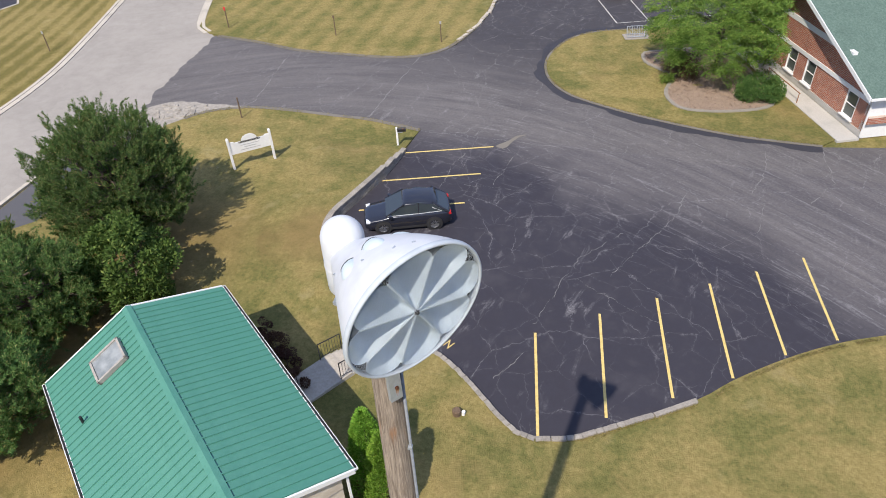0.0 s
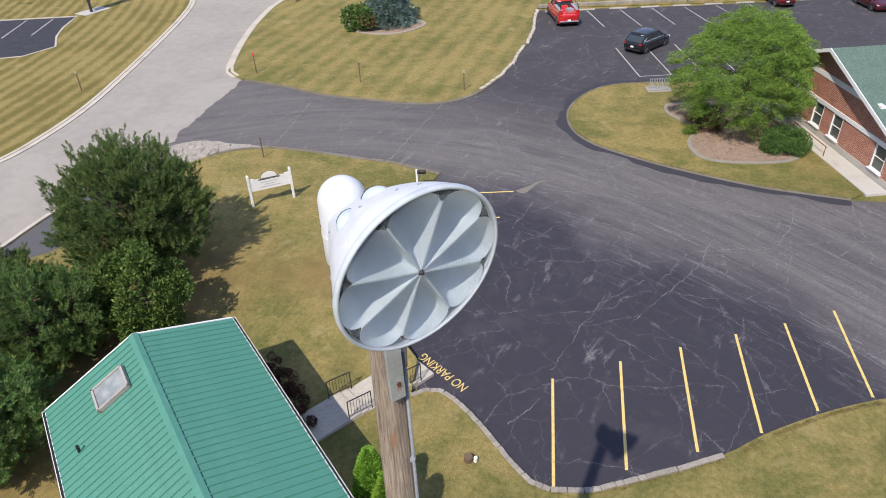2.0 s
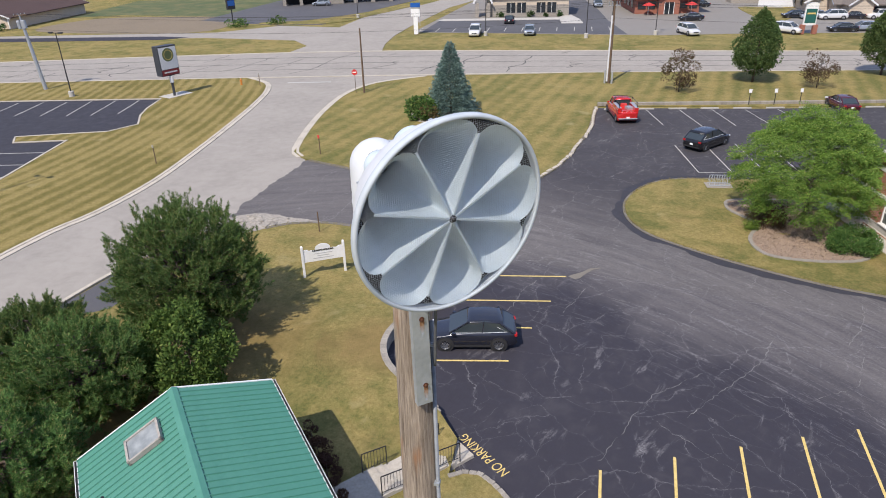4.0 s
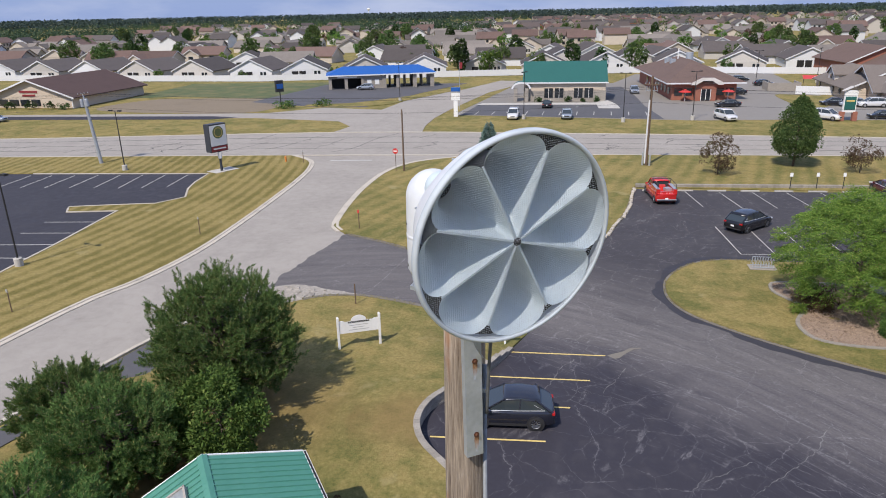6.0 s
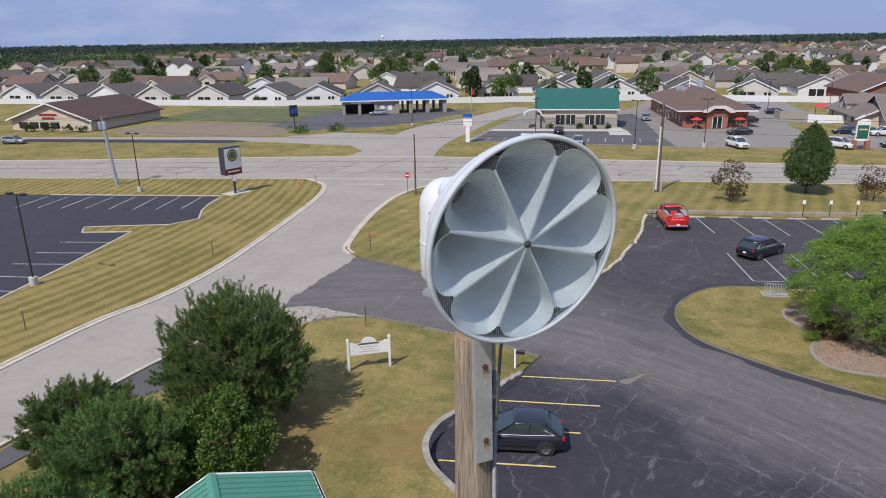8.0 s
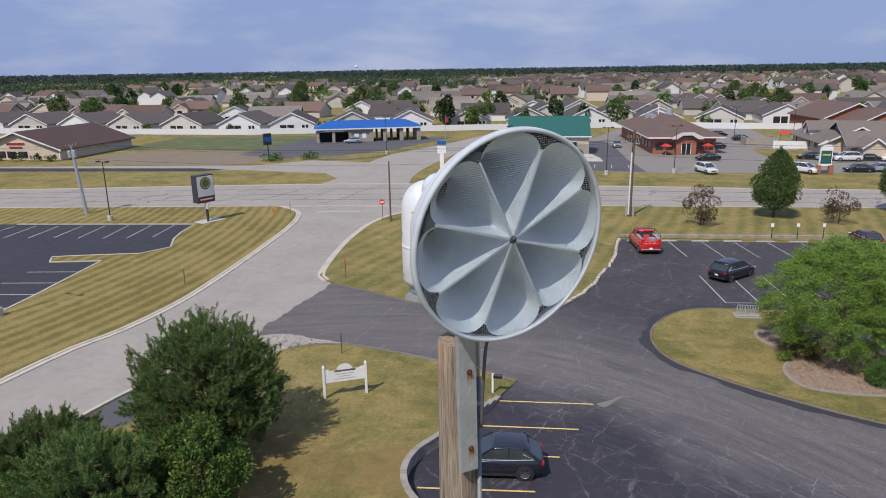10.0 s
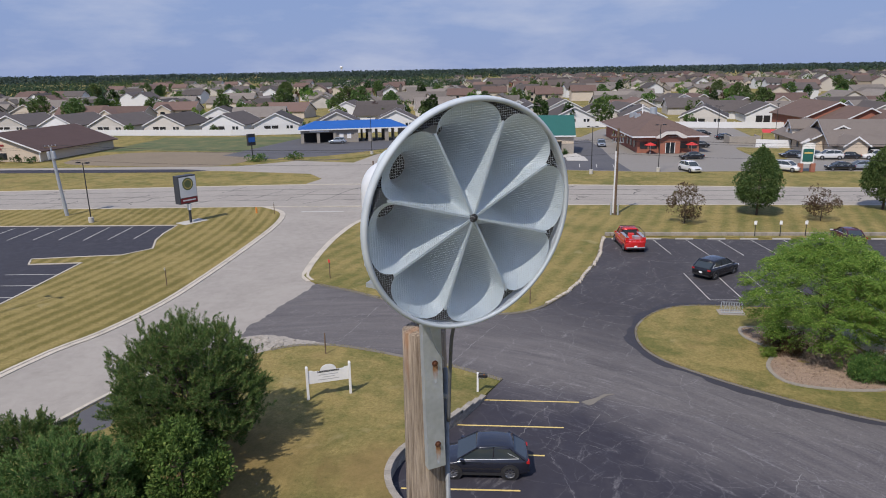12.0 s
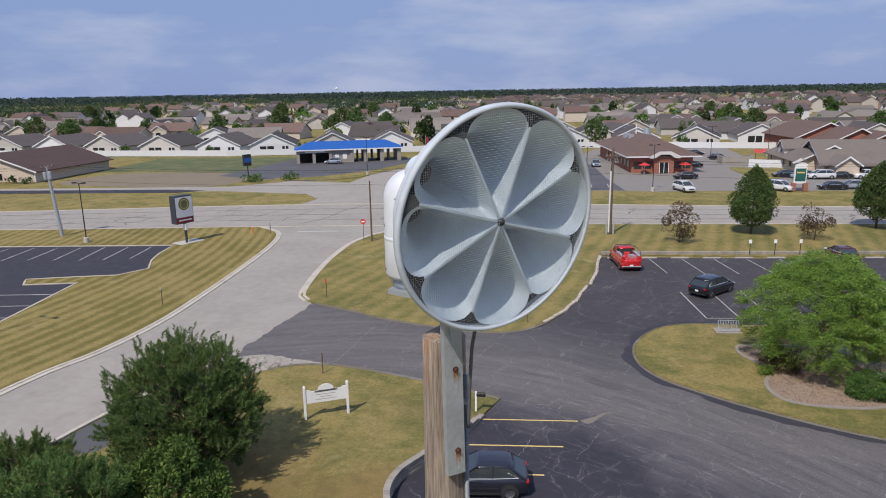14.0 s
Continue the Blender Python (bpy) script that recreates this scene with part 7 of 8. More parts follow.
part("pipe_guard", boxed((-0.46, -0.1, 0.85), (0.20, 0.2, 1.7), None, 0.02), M_GREYPOLE, p2)
part("pipe_guard", boxed((0.40, -0.1, 0.75), (0.22, 0.2, 1.5), None, 0.02), M_GREYPOLE, p2)
part("riser", rodded((-0.20, -0.12, 0.3), (-0.15, -0.10, 8.1), 0.105, 0.105, 10), M_VINYL, p2, "pale plastic conduit")
part("cable", rodded((-0.14, -0.10, 8.0), (-0.05, -0.10, 9.9), 0.05, 0.035, 8), M_DARK, p2)
part("crossarm", boxed((0, 0, 9.9), (1.8, 0.12, 0.12)), M_POSTWOOD, p2)
for dx in (-0.75, -0.35, 0.35, 0.75):
    part("insulator", rodded((dx, 0, 9.95), (dx, 0, 10.2), 0.055, 0.04, 8), M_GREYPOLE, p2)
    part("cutout", rodded((dx * 0.9, -0.10, 9.1), (dx * 0.75, -0.16, 9.7), 0.05, 0.05, 8), M_GREYPOLE, p2)
part("bracket", boxed((0, -0.05, 9.2), (1.2, 0.08, 0.08)), M_GREYPOLE, p2)
p3 = power_pole(-33.7, 96.0, 7.6, 0.12, M_POSTWOOD, "thin dark wooden pole at the corner")
p4 = power_pole(-140.0, 71.0, 10.0, 0.2, M_POSTWOOD, "brown wooden power pole by the road")
p5 = power_pole(62.0, 123.5, 10.2, 0.19, M_POSTWOOD, "brown wooden power pole by the road")
for k, (dx, dz) in enumerate(((-0.9, 9.5), (0.0, 9.2), (0.9, 9.5), (0.0, 7.6))):
    pts = []
    for a, b in (((-140, 71, dz), (-75.9, 89.3, dz)), ((-75.9, 89.3, dz), (-5.5, 106.8, dz + 0.2)), ((-5.5, 106.8, dz + 0.2), (62, 123.5, dz + 0.2))):
        a, b = Vector(a) + Vector((dx, 0, 0)), Vector(b) + Vector((dx, 0, 0))
        pts += [a.lerp(b, t) - Vector((0, 0, 4 * 1.1 * t * (1 - t))) for t in np.linspace(0, 1, 13)[1 if pts else 0:]]
    cu = bpy.data.curves.new("power_line", "CURVE")
    cu.dimensions, cu.bevel_depth, cu.bevel_resolution = "3D", 0.014, 1
    sp = cu.splines.new("POLY")
    sp.points.add(len(pts) - 1)
    for q, p in zip(sp.points, pts):
        q.co = (*p, 1.0)
    cu.materials.append(M_TRIM)
    tagged(new("power_line", cu), "thin sagging overhead power line between poles", "cable", "power lines")

# stop sign
st = thing("stop_sign", pose(-34.6, 95.6, 0, 0, 0, 12), "red octagonal stop sign on a steel post", "sign")
part("post", rodded((0, 0, 0), (0, 0, 2.9), 0.035, 0.035, 8), M_POSTWOOD, st)
oc = [(0.36 * math.cos(radians(22.5 + 45 * i)), 0.36 * math.sin(radians(22.5 + 45 * i))) for i in range(8)]
pl = part("plate", prism(oc, 0, 0.012, Matrix.Translation((0, -0.04, 2.55)) @ Matrix.Rotation(radians(90), 4, "X")), M_RED, st)
part("white_bar", boxed((0, -0.058, 2.55), (0.46, 0.006, 0.13)), M_WHITE, pl)
# hydrant
hy = thing("fire_hydrant", pose(-51.4, 96.9, 0.04), "small orange fire hydrant on the grass", "hydrant")
M_ORANGE = surface("orange_paint", (0.55, 0.19, 0.03), (0.62, 0.24, 0.05), 8, 0.5, bumpy=0.05)
part("barrel", lathe([(0, 0.82), (0.06, 0.80), (0.13, 0.70), (0.14, 0.62), (0.11, 0.58), (0.11, 0.12), (0.16, 0.10), (0.16, 0.0)], 16), M_ORANGE, hy)
part("nozzle", rodded((-0.2, 0, 0.48), (0.2, 0, 0.48), 0.06, 0.06, 10), M_ORANGE, hy)

# pole sign by the west car park
M_CABINET = surface("dark_sign_cabinet", (0.03, 0.035, 0.045), (0.05, 0.055, 0.065), 8, 0.5, bumpy=0.05)
M_OLIVE = surface("olive_green_sign", (0.10, 0.13, 0.045), (0.14, 0.17, 0.06), 8, 0.5, bumpy=0.0)
M_MAROON = surface("maroon_sign", (0.20, 0.02, 0.025), (0.26, 0.03, 0.035), 8, 0.5, bumpy=0.0)
bs = thing("pole_sign", pose(-56.3, 89.7, 0, 0, 0, 73), "tall cabinet sign with a green oval on a dark pole", "sign")
part("pad", boxed((0.4, 0.3, 0.04), (3.4, 2.0, 0.1)), M_CONC, bs)
part("pole", rodded((0, 0, 0), (0, 0, 3.0), 0.16, 0.16, 12), M_CABINET, bs)
part("collar", rodded((0, 0, 1.7), (0, 0, 2.5), 0.24, 0.24, 12), M_WHITE, bs)
cb = part("cabinet", boxed((0, 0.40, 4.3), (2.5, 1.1, 3.5), None, 0.03), M_CABINET, bs)
part("face", boxed((0, -0.165, 4.62), (2.34, 0.03, 2.55)), M_WHITE, cb)
part("lower_face", boxed((0, -0.165, 2.95), (2.34, 0.03, 0.62)), M_MAROON, cb)
part("text_bar", boxed((0, -0.185, 3.18), (1.7, 0.02, 0.20)), M_MAROON, cb)
part("text_bar", boxed((0, -0.185, 2.98), (1.8, 0.02, 0.16)), M_WHITE, cb)
part("oval", lathe([(0, 0.03), (0.74, 0.03), (0.78, 0.0)], 28, Matrix.Translation((0, -0.18, 5.0)) @ Matrix.Rotation(radians(90), 4, "X")), M_OLIVE, cb)
part("ring", lathe([(0.60, 0.045), (0.52, 0.045), (0.52, 0.03), (0.60, 0.03)], 28, Matrix.Translation((0, -0.18, 5.0)) @ Matrix.Rotation(radians(90), 4, "X")), M_YELLOW, cb)

# ---- shops across the road ----
def hip(parent, L, W, z0, z1, over, material, ridge=None, label="", turn=0.0):
    """A hip roof over a plan L x W centred on the origin; ridge: its length; turn: degrees about z."""
    a, b = L / 2 + over, W / 2 + over
    r = (max(L - W, 0.2) if ridge is None else ridge) / 2
    bm = bmesh.new()
    v = [bm.verts.new(p) for p in ((-a, -b, z0), (a, -b, z0), (a, b, z0), (-a, b, z0), (-r, 0, z1), (r, 0, z1), (-a, -b, z0 - 0.28), (a, -b, z0 - 0.28), (a, b, z0 - 0.28), (-a, b, z0 - 0.28))]
    for f in ((0, 1, 5, 4), (1, 2, 5), (2, 3, 4, 5), (3, 0, 4)):
        bm.faces.new([v[i] for i in f])
    T = Matrix.Rotation(radians(turn), 4, "Z")
    bm.transform(T)
    rf = part("roof", bm, material, parent, label)
    bm = bmesh.new()
    v = [bm.verts.new(p) for z in (z0, z0 - 0.3) for p in ((-a, -b, z), (a, -b, z), (a, b, z), (-a, b, z))]
    for i in range(4):
        j = (i + 1) % 4
        bm.faces.new((v[i], v[j], v[4 + j], v[4 + i]))
    bm.faces.new((v[7], v[6], v[5], v[4]))
    bm.transform(T)
    part("eave_board", bm, M_SIDING_W, parent, "pale eaves board")
    return rf


M_BLUE = surface("blue_metal_roof", (0.010, 0.085, 0.33), (0.016, 0.11, 0.40), 4, 0.45, bumpy=0.04, stain=0.1)
M_CMU = surface("grey_brown_block_wall", (0.26, 0.235, 0.205), (0.36, 0.33, 0.29), 5, 0.9, bumpy=0.4, stain=0.25)
bw = thing("drive_through", pose(-80.5, 188.5, 0, 0, 0, 29), "grey block drive-through building with a blue hip roof", "building")
hip(bw, 27.5, 8.5, 3.6, 5.4, 0.6, M_BLUE, 20, "bright blue metal roof")
for x in (-13.4, -9.3, -5.0, 0.6, 4.2, 8.6, 13.2):
    for y in ((-4.0, 4.0) if x > 0 else (-4.0,)):
        part("pier", boxed((x, y, 1.7), (1.0 if x > 0 else 0.8, 0.6, 3.4)), M_CMU, bw)
part("rear_wall", boxed((-6.6, 4.0, 1.7), (14.5, 0.3, 3.4)), M_CMU, bw)
# black sheet behind the open bays, painting the shade inside them
part("inner_wall", boxed((-7.5, -1.0, 1.7), (12.0, 0.3, 3.4)), M_HOLLOW_SHADE, bw)
part("office_wall", boxed((-2.3, -3.9, 1.7), (5.0, 0.3, 3.4)), M_CMU, bw)
part("sign_band", boxed((-9.2, -4.1, 3.0), (8.2, 0.3, 0.7)), M_CMU, bw)
part("text_bar", boxed((-9.0, -4.28, 3.0), (5.0, 0.05, 0.32)), M_WHITE, bw)
for x in (-3.3, -1.3):
    part("window", boxed((x, -4.08, 1.6), (1.1, 0.06, 1.3)), M_WHITE, bw)
for x in (2.4, 6.4, 10.9):
    part("bay_shadow_wall", boxed((x, 1.5, 1.6), (0.25, 5.0, 3.2)), M_CMU, bw)

gb = thing("bank", pose(-28.5, 172.6, 0, 0, 0, 12.5), "cream bank with stone base and a dark green metal roof", "building")
M_ROOF_T = surface("teal_metal_roof", (0.014, 0.095, 0.082), (0.022, 0.12, 0.10), 4, 0.5, bumpy=0.03, stain=0.12)
part("wall", boxed((0, 0, 2.1), (17.0, 11.0, 4.2)), M_STUCCO, gb, "cream stucco wall")
part("stone_base", boxed((0, -5.53, 1.1), (17.1, 0.2, 2.2)), M_CMU, gb)
bm = bmesh.new()
v = [bm.verts.new(p) for p in ((-8.9, -6.1, 3.95), (8.9, -6.1, 3.95), (8.9, 0, 7.9), (-8.9, 0, 7.9), (8.9, 6.1, 3.95), (-8.9, 6.1, 3.95))]
for f in ((0, 1, 2, 3), (3, 2, 4, 5)):
    bm.faces.new([v[i] for i in f])
part("roof", bm, M_ROOF_T, gb, "dark green metal roof")
for x in (-8.4, 8.4):
    bm = bmesh.new()
    v = [bm.verts.new((x + d, y, z)) for d in (-0.1, 0.1) for y, z in ((-5.5, 4.1), (5.5, 4.1), (0, 7.7))]
    for f in ((0, 1, 2), (5, 4, 3), (0, 3, 4, 1), (1, 4, 5, 2), (2, 5, 3, 0)):
        bm.faces.new([v[i] for i in f])
    part("gable", bm, M_STUCCO, gb)
part("fascia", boxed((0, -6.1, 3.85), (17.9, 0.1, 0.25)), M_SIDING_W, gb)
for x in (-3.4, -1.2, 2.8, 5.0):
    w = part("window", boxed((x, -5.66, 1.7), (1.8, 0.08, 2.0)), M_GLASS, gb)
    part("arch", lathe([(0, 0.05), (0.95, 0.05), (0.95, 0.0)], 20, Matrix.Translation((x, -5.52, 2.8)) @ Matrix.Rotation(radians(90), 4, "X")), M_STUCCO, w)
    part("mullion", boxed((x, -5.72, 1.7), (0.07, 0.04, 2.0)), M_WHITE, w)
for x in (-10.4, -8.0):
    part("porch_pier", boxed((x, -6.2, 1.4), (0.7, 0.7, 2.8)), M_CMU, gb)
bm = bmesh.new()
ar = [(1.9 * math.cos(radians(a)), 1.3 * math.sin(radians(a))) for a in range(0, 181, 15)]
v0 = [bm.verts.new((-9.2 + x, -6.7, 2.7 + z)) for x, z in ar]
v1 = [bm.verts.new((-9.2 + x, -2.0, 2.7 + z)) for x, z in ar]
for i in range(len(ar) - 1):
    bm.faces.new((v0[i], v0[i + 1], v1[i + 1], v1[i]))
part("porch_roof", bm, M_ROOF_T, gb)
part("porch_arch", strip([(-9.2 + x, z) for x, z in ar], 0.35, -0.1, 0.1), M_SIDING_W, gb).matrix_basis = Matrix.Translation((0, -6.75, 2.7)) @ Matrix.Rotation(radians(90), 4, "X")
for x, y, h in ((-5.6, -6.6, 1.0), (0.6, -6.7, 1.1), (6.8, -6.7, 1.1), (3.8, -6.8, 0.6)):
    q = gb.matrix_world @ Vector((x, y, 0))
    leafy("clipped_shrub", q.x, q.y, h, h * 0.65, 0.0, 0.3, 0.2, 260, M_LEAF_D, "round clipped green shrub before the bank", "bank shrubs", 10, 0.0)
sg = thing("bank_sign", pose(-42.6, 140.8, 0, 0, 0, 12), "white and blue illuminated sign pylon on a white post", "sign")
part("post", boxed((0, 0, 1.5), (0.75, 0.4, 3.0)), M_WHITE, sg)
part("cabinet", boxed((0, 0, 3.7), (1.6, 0.5, 1.3)), M_WHITE, sg)
part("cap", boxed((0, 0, 5.0), (1.7, 0.55, 0.7)), M_BLUE, sg)
part("panel", boxed((0, 0, 4.5), (1.6, 0.52, 0.25)), M_GREYSIGN, sg)
fl = thing("flag_pole", pose(-45.2, 150.5, 0), "thin flag pole with a hanging flag", "flag pole")
part("mast", rodded((0, 0, 0), (0, 0, 9.5), 0.06, 0.04, 8), M_GREYPOLE, fl)
part("flag", boxed((0.35, 0, 8.5), (0.6, 0.12, 1.2), None, 0.05), M_MAROON, fl)

rest = thing("restaurant", pose(-4.5, 192.8, 0, 0, 0, 15), "red brick restaurant with a brown hip roof", "building")
part("wall", boxed((0, 0, 1.65), (13.0, 38.0, 3.3)), M_BRICKF, rest, "red brick wall")
hip(rest, 38.0, 13.0, 3.7, 7.3, 1.5, M_SHING_B, 14.0, "brown shingle hip roof", 90)
for x in (-5.2, -3.2, 3.2, 5.2):
    part("window", boxed((x, -19.06, 1.7), (1.6, 0.1, 1.5)), M_GLASS, rest)
for y in (-16.0, -12.5, -9.0, -4.0, 2.0, 8.0):
    part("window", boxed((-6.56, y, 1.7), (0.1, 1.8, 1.4)), M_GLASS, rest)
part("entrance", boxed((0, -19.7, 1.9), (4.2, 1.6, 3.8)), M_BRICKF, rest)
dr = part("door", boxed((0, -20.54, 1.2), (1.9, 0.1, 2.3)), M_GLASS, rest)
for x in (-0.95, 0.0, 0.95):
    part("door_frame", boxed((x, -20.6, 1.2), (0.1, 0.06, 2.3)), M_WHITE, dr)
bm = bmesh.new()
v = [bm.verts.new(p) for y in (-21.3, -15.0) for p in ((-3.2, y, 3.7), (-1.2, y, 4.7), (1.2, y, 4.7), (3.2, y, 3.7))]
for i in range(3):
    bm.faces.new((v[i], v[4 + i], v[5 + i], v[1 + i]))
part("porch_roof", bm, M_SHING_B, rest)
bm = bmesh.new()
v = [bm.verts.new(p) for p in ((-3.2, -21.32, 3.3), (-2.2, -21.32, 3.3), (-0.9, -21.32, 4.1), (0.9, -21.32, 4.1), (2.2, -21.32, 3.3), (3.2, -21.32, 3.3), (3.2, -21.32, 3.75), (1.2, -21.32, 4.75), (-1.2, -21.32, 4.75), (-3.2, -21.32, 3.75))]
bm.faces.new(v)
part("porch_gable", bm, M_SIDING, rest)
for x in (-4.3, 4.3):
    part("parasol", lathe([(0, 2.5), (1.3, 1.95), (1.3, 1.9)], 8, Matrix.Translation((x, -21.2, 0))), M_RED, rest, "red parasol")
    part("parasol_pole", rodded((x, -21.2, 0), (x, -21.2, 2.4), 0.04, 0.04, 6), M_WHITE, rest)
part("roof_unit", boxed((-2.6, 5.0, 6.4), (1.5, 1.2, 1.2)), M_GALV, rest)
part("roof_unit", boxed((-2.4, 1.0, 6.5), (1.2, 1.0, 1.0)), M_GALV, rest)
part("roof_fan", rodded((0.6, -2.0, 6.6), (0.6, -2.0, 8.6), 0.9, 0.8, 12), M_GALV, rest)
part("flue", rodded((-0.8, 3.0, 6.5), (-0.8, 3.0, 9.2), 0.15, 0.15, 8), M_WHITE, rest)


def gable_block(parent, x, y, L, W, h, top, roof_m, wall_m, a=0.0, over=0.5, trim=True):
    """A wing: wall block with a gable roof, the ridge along its local x."""
    M2 = pose(x, y, 0, 0, 0, a)
    part("wall", boxed((0, 0, h / 2), (L, W, h), M2), wall_m, parent)
    for s in (-1, 1):
        bm = bmesh.new()
        p = W / 2 + over
        v = [bm.verts.new(M2 @ Vector(q)) for q in ((-L / 2 - over, s * p, h - over * 2 * (top - h) / W), (L / 2 + over, s * p, h - over * 2 * (top - h) / W), (L / 2 + over, 0, top), (-L / 2 - over, 0, top))]
        w = [bm.verts.new(q.co + Vector((0, 0, 0.18))) for q in v]
        for f in ((v[0], v[1], v[2], v[3]), (w[3], w[2], w[1], w[0]), (v[0], w[0], w[1], v[1]), (v[1], w[1], w[2], v[2]), (v[3], w[3], w[0], v[0])):
            bm.faces.new(f)
        bmesh.ops.recalc_face_normals(bm, faces=bm.faces)
        part("roof", bm, roof_m, parent)
        for e in (-1, 1) if trim else ():
            bm = bmesh.new()
            xx = e * (L / 2 + over + 0.02)
            v = [bm.verts.new(M2 @ Vector(q)) for q in ((xx, s * p, h - over * 2 * (top - h) / W + 0.2), (xx, 0, top + 0.2), (xx, 0, top - 0.15), (xx, s * p, h - over * 2 * (top - h) / W - 0.15))]
            bm.faces.new(v)
            part("rake_board", bm, M_SIDING_W, parent)
    for e in (-1, 1):
        bm = bmesh.new()
        v = [bm.verts.new(M2 @ Vector(q)) for q in ((e * L / 2, -W / 2, h - 0.02), (e * L / 2, W / 2, h - 0.02), (e * L / 2, 0, top - 0.02))]
        bm.faces.new(v)
        part("gable", bm, wall_m, parent)


lb = thing("shop_building", pose(-142.7, 145.7, 0, 0, 0, 9.5), "beige shop building with a dark brown gable roof", "building")
gable_block(lb, 0, 0, 26.0, 21.0, 2.5, 6.1, M_SHING_D, M_STUCCO, 90.0, 0.9)
for z, w in ((3.55, 4.6), (2.75, 3.2)):
    part("text_bar", boxed((-0.5, -13.08, z), (w, 0.1, 0.42)), M_MAROON, lb)
for x in (-7.4, -4.6, -1.8, 1.0):
    part("shop_window", boxed((x, -13.06, 1.15), (2.3, 0.1, 1.4)), M_GLASS, lb)
part("downpipe", boxed((10.3, -13.1, 1.2), (0.2, 0.2, 2.4)), M_WHITE, lb)
for x in (-4, 1, 6, 9.5):
    q = lb.matrix_world @ Vector((x, -15.0, 0))
    leafy("clipped_shrub", q.x, q.y, 1.5, 1.1, 0.0, 0.35, 0.25, 260, M_LEAF_D, "dark clipped shrub before the shop building", "shop shrubs", 10, 0.0)

rc = thing("shop_row", pose(36.0, 190.0, 0), "tan and brick shop row with several brown gable roofs", "building")
M_SHING_T = surface("taupe_shingle", (0.135, 0.112, 0.098), (0.20, 0.172, 0.15), 8, 0.95, bumpy=0.4, stain=0.25, stain_scale=0.4)
gable_block(rc, 4.0, 48.0, 22, 16.5, 4.2, 7.9, M_SHING_B, M_BRICKF, -76, 0.7)
gable_block(rc, 10.0, 32.0, 12, 14.0, 3.6, 7.0, M_SHING_B, M_BRICKF, -76, 0.7)
gable_block(rc, 15.5, 25.0, 10, 10.0, 3.8, 6.4, M_SHING_B, M_BRICKF, -82, 0.7)
gable_block(rc, -3.5, 0.5, 22, 13, 2.5, 5.6, M_SHING_T, M_STUCCO, -82, 0.8)
gable_block(rc, 8.0, -6.0, 26, 22, 2.6, 6.5, M_SHING_T, M_STUCCO, 2, 0.9)
gable_block(rc, -6.8, 3.0, 6, 4.8, 4.2, 5.8, M_SHING_T, M_SIDING, 8, 0.4)
gable_block(rc, -1.6, -17.2, 5, 4.4, 2.7, 4.2, M_SHING_T, M_STUCCO, -75, 0.5)
for x in (3.0, 6.5, 10.5, 15.0, 19.0):
    part("shop_window", boxed((x, -17.3 + 0.035 * x, 1.25), (2.6, 0.1, 1.8)), M_GLASS, rc)
for x in (1.2, 4.8, 8.5, 12.8, 17.0):
    part("pier", boxed((x, -17.5 + 0.035 * x, 1.25), (0.8, 0.6, 2.5)), M_BRICKF, rc)
for y in (-6.0, -1.5, 8.0):
    part("side_window", boxed((-10.02 - 0.14 * y, y, 1.4), (0.12, 2.0, 1.2)), M_GLASS, rc)
part("upper_window", boxed((-9.86, 2.6, 3.6), (0.1, 1.6, 0.9)), M_GLASS, rc)
part("upper_window", boxed((-6.5, 0.58, 3.6), (1.8, 0.1, 0.9)), M_GLASS, rc)
part("round_vent", rodded((16.2, 20.0, 5.0), (16.2, 19.85, 5.0), 0.6, 0.6, 16), M_RUST, rc)
part("screen_wall", boxed((-13.0, -2.9, 0.85), (7.2, 0.3, 1.7), pose(0, 0, 0, 0, 0, -6)), M_SIDING_W, rc, "white screen wall")
for x, y, m2 in ((-12.2, 12.0, M_RED), (-8.6, 9.5, M_BLUE)):
    bm = bmesh.new()
    bm.faces.new([bm.verts.new(p) for p in ((x - 2.0, y + 1.6, 2.7), (x + 2.0, y + 1.6, 2.7), (x + 2.0, y - 1.0, 2.1), (x - 2.0, y - 1.0, 2.1))])
    part("awning", bm, m2, rc)
    for dx in (-1.9, 1.9):
        part("awning_post", rodded((x + dx, y - 1.0, 0), (x + dx, y - 1.0, 2.1), 0.06, 0.06, 6), M_TRIM, rc)
surface_area("shop_lawn", smooth_line([(15.0, 186.5), (19.0, 186.8), (26.0, 184.5), (25.0, 175.0), (21.5, 166.0), (18.5, 165.5), (16.5, 174.0)], 2, True), M_GRASS, 0.03, "small green and dry lawn by the screen wall", "lawn", 4.0)
enc = thing("bin_enclosure", pose(17.0, 197.0, 0, 0, 0, 10), "brown block enclosure for waste bins behind the restaurant", "enclosure")
for c, q in (((0, -2.5, 0.9), (7.0, 0.25, 1.8)), ((-3.4, 0, 0.9), (0.25, 5.0, 1.8)), ((3.4, 0, 0.9), (0.25, 5.0, 1.8))):
    part("wall", boxed(c, q), M_CMU, enc)
ps = thing("shop_sign", pose(23.3, 150.6, 0, 0, 0, 12), "green and white pylon sign with a small roof between brick piers", "sign")
for x in (-1.0, 1.0):
    part("pier", boxed((x, 0, 0.75), (0.7, 0.7, 1.5)), M_BRICKF, ps)
part("board", boxed((0, 0, 3.2), (2.0, 0.35, 3.6)), M_WHITE, ps)
part("green_panel", boxed((0, -0.2, 2.9), (1.7, 0.06, 2.2)), M_ROOF_T, ps)
part("text_bar", boxed((0, -0.24, 3.3), (1.3, 0.04, 0.25)), M_YELLOW, ps)
bm = bmesh.new()
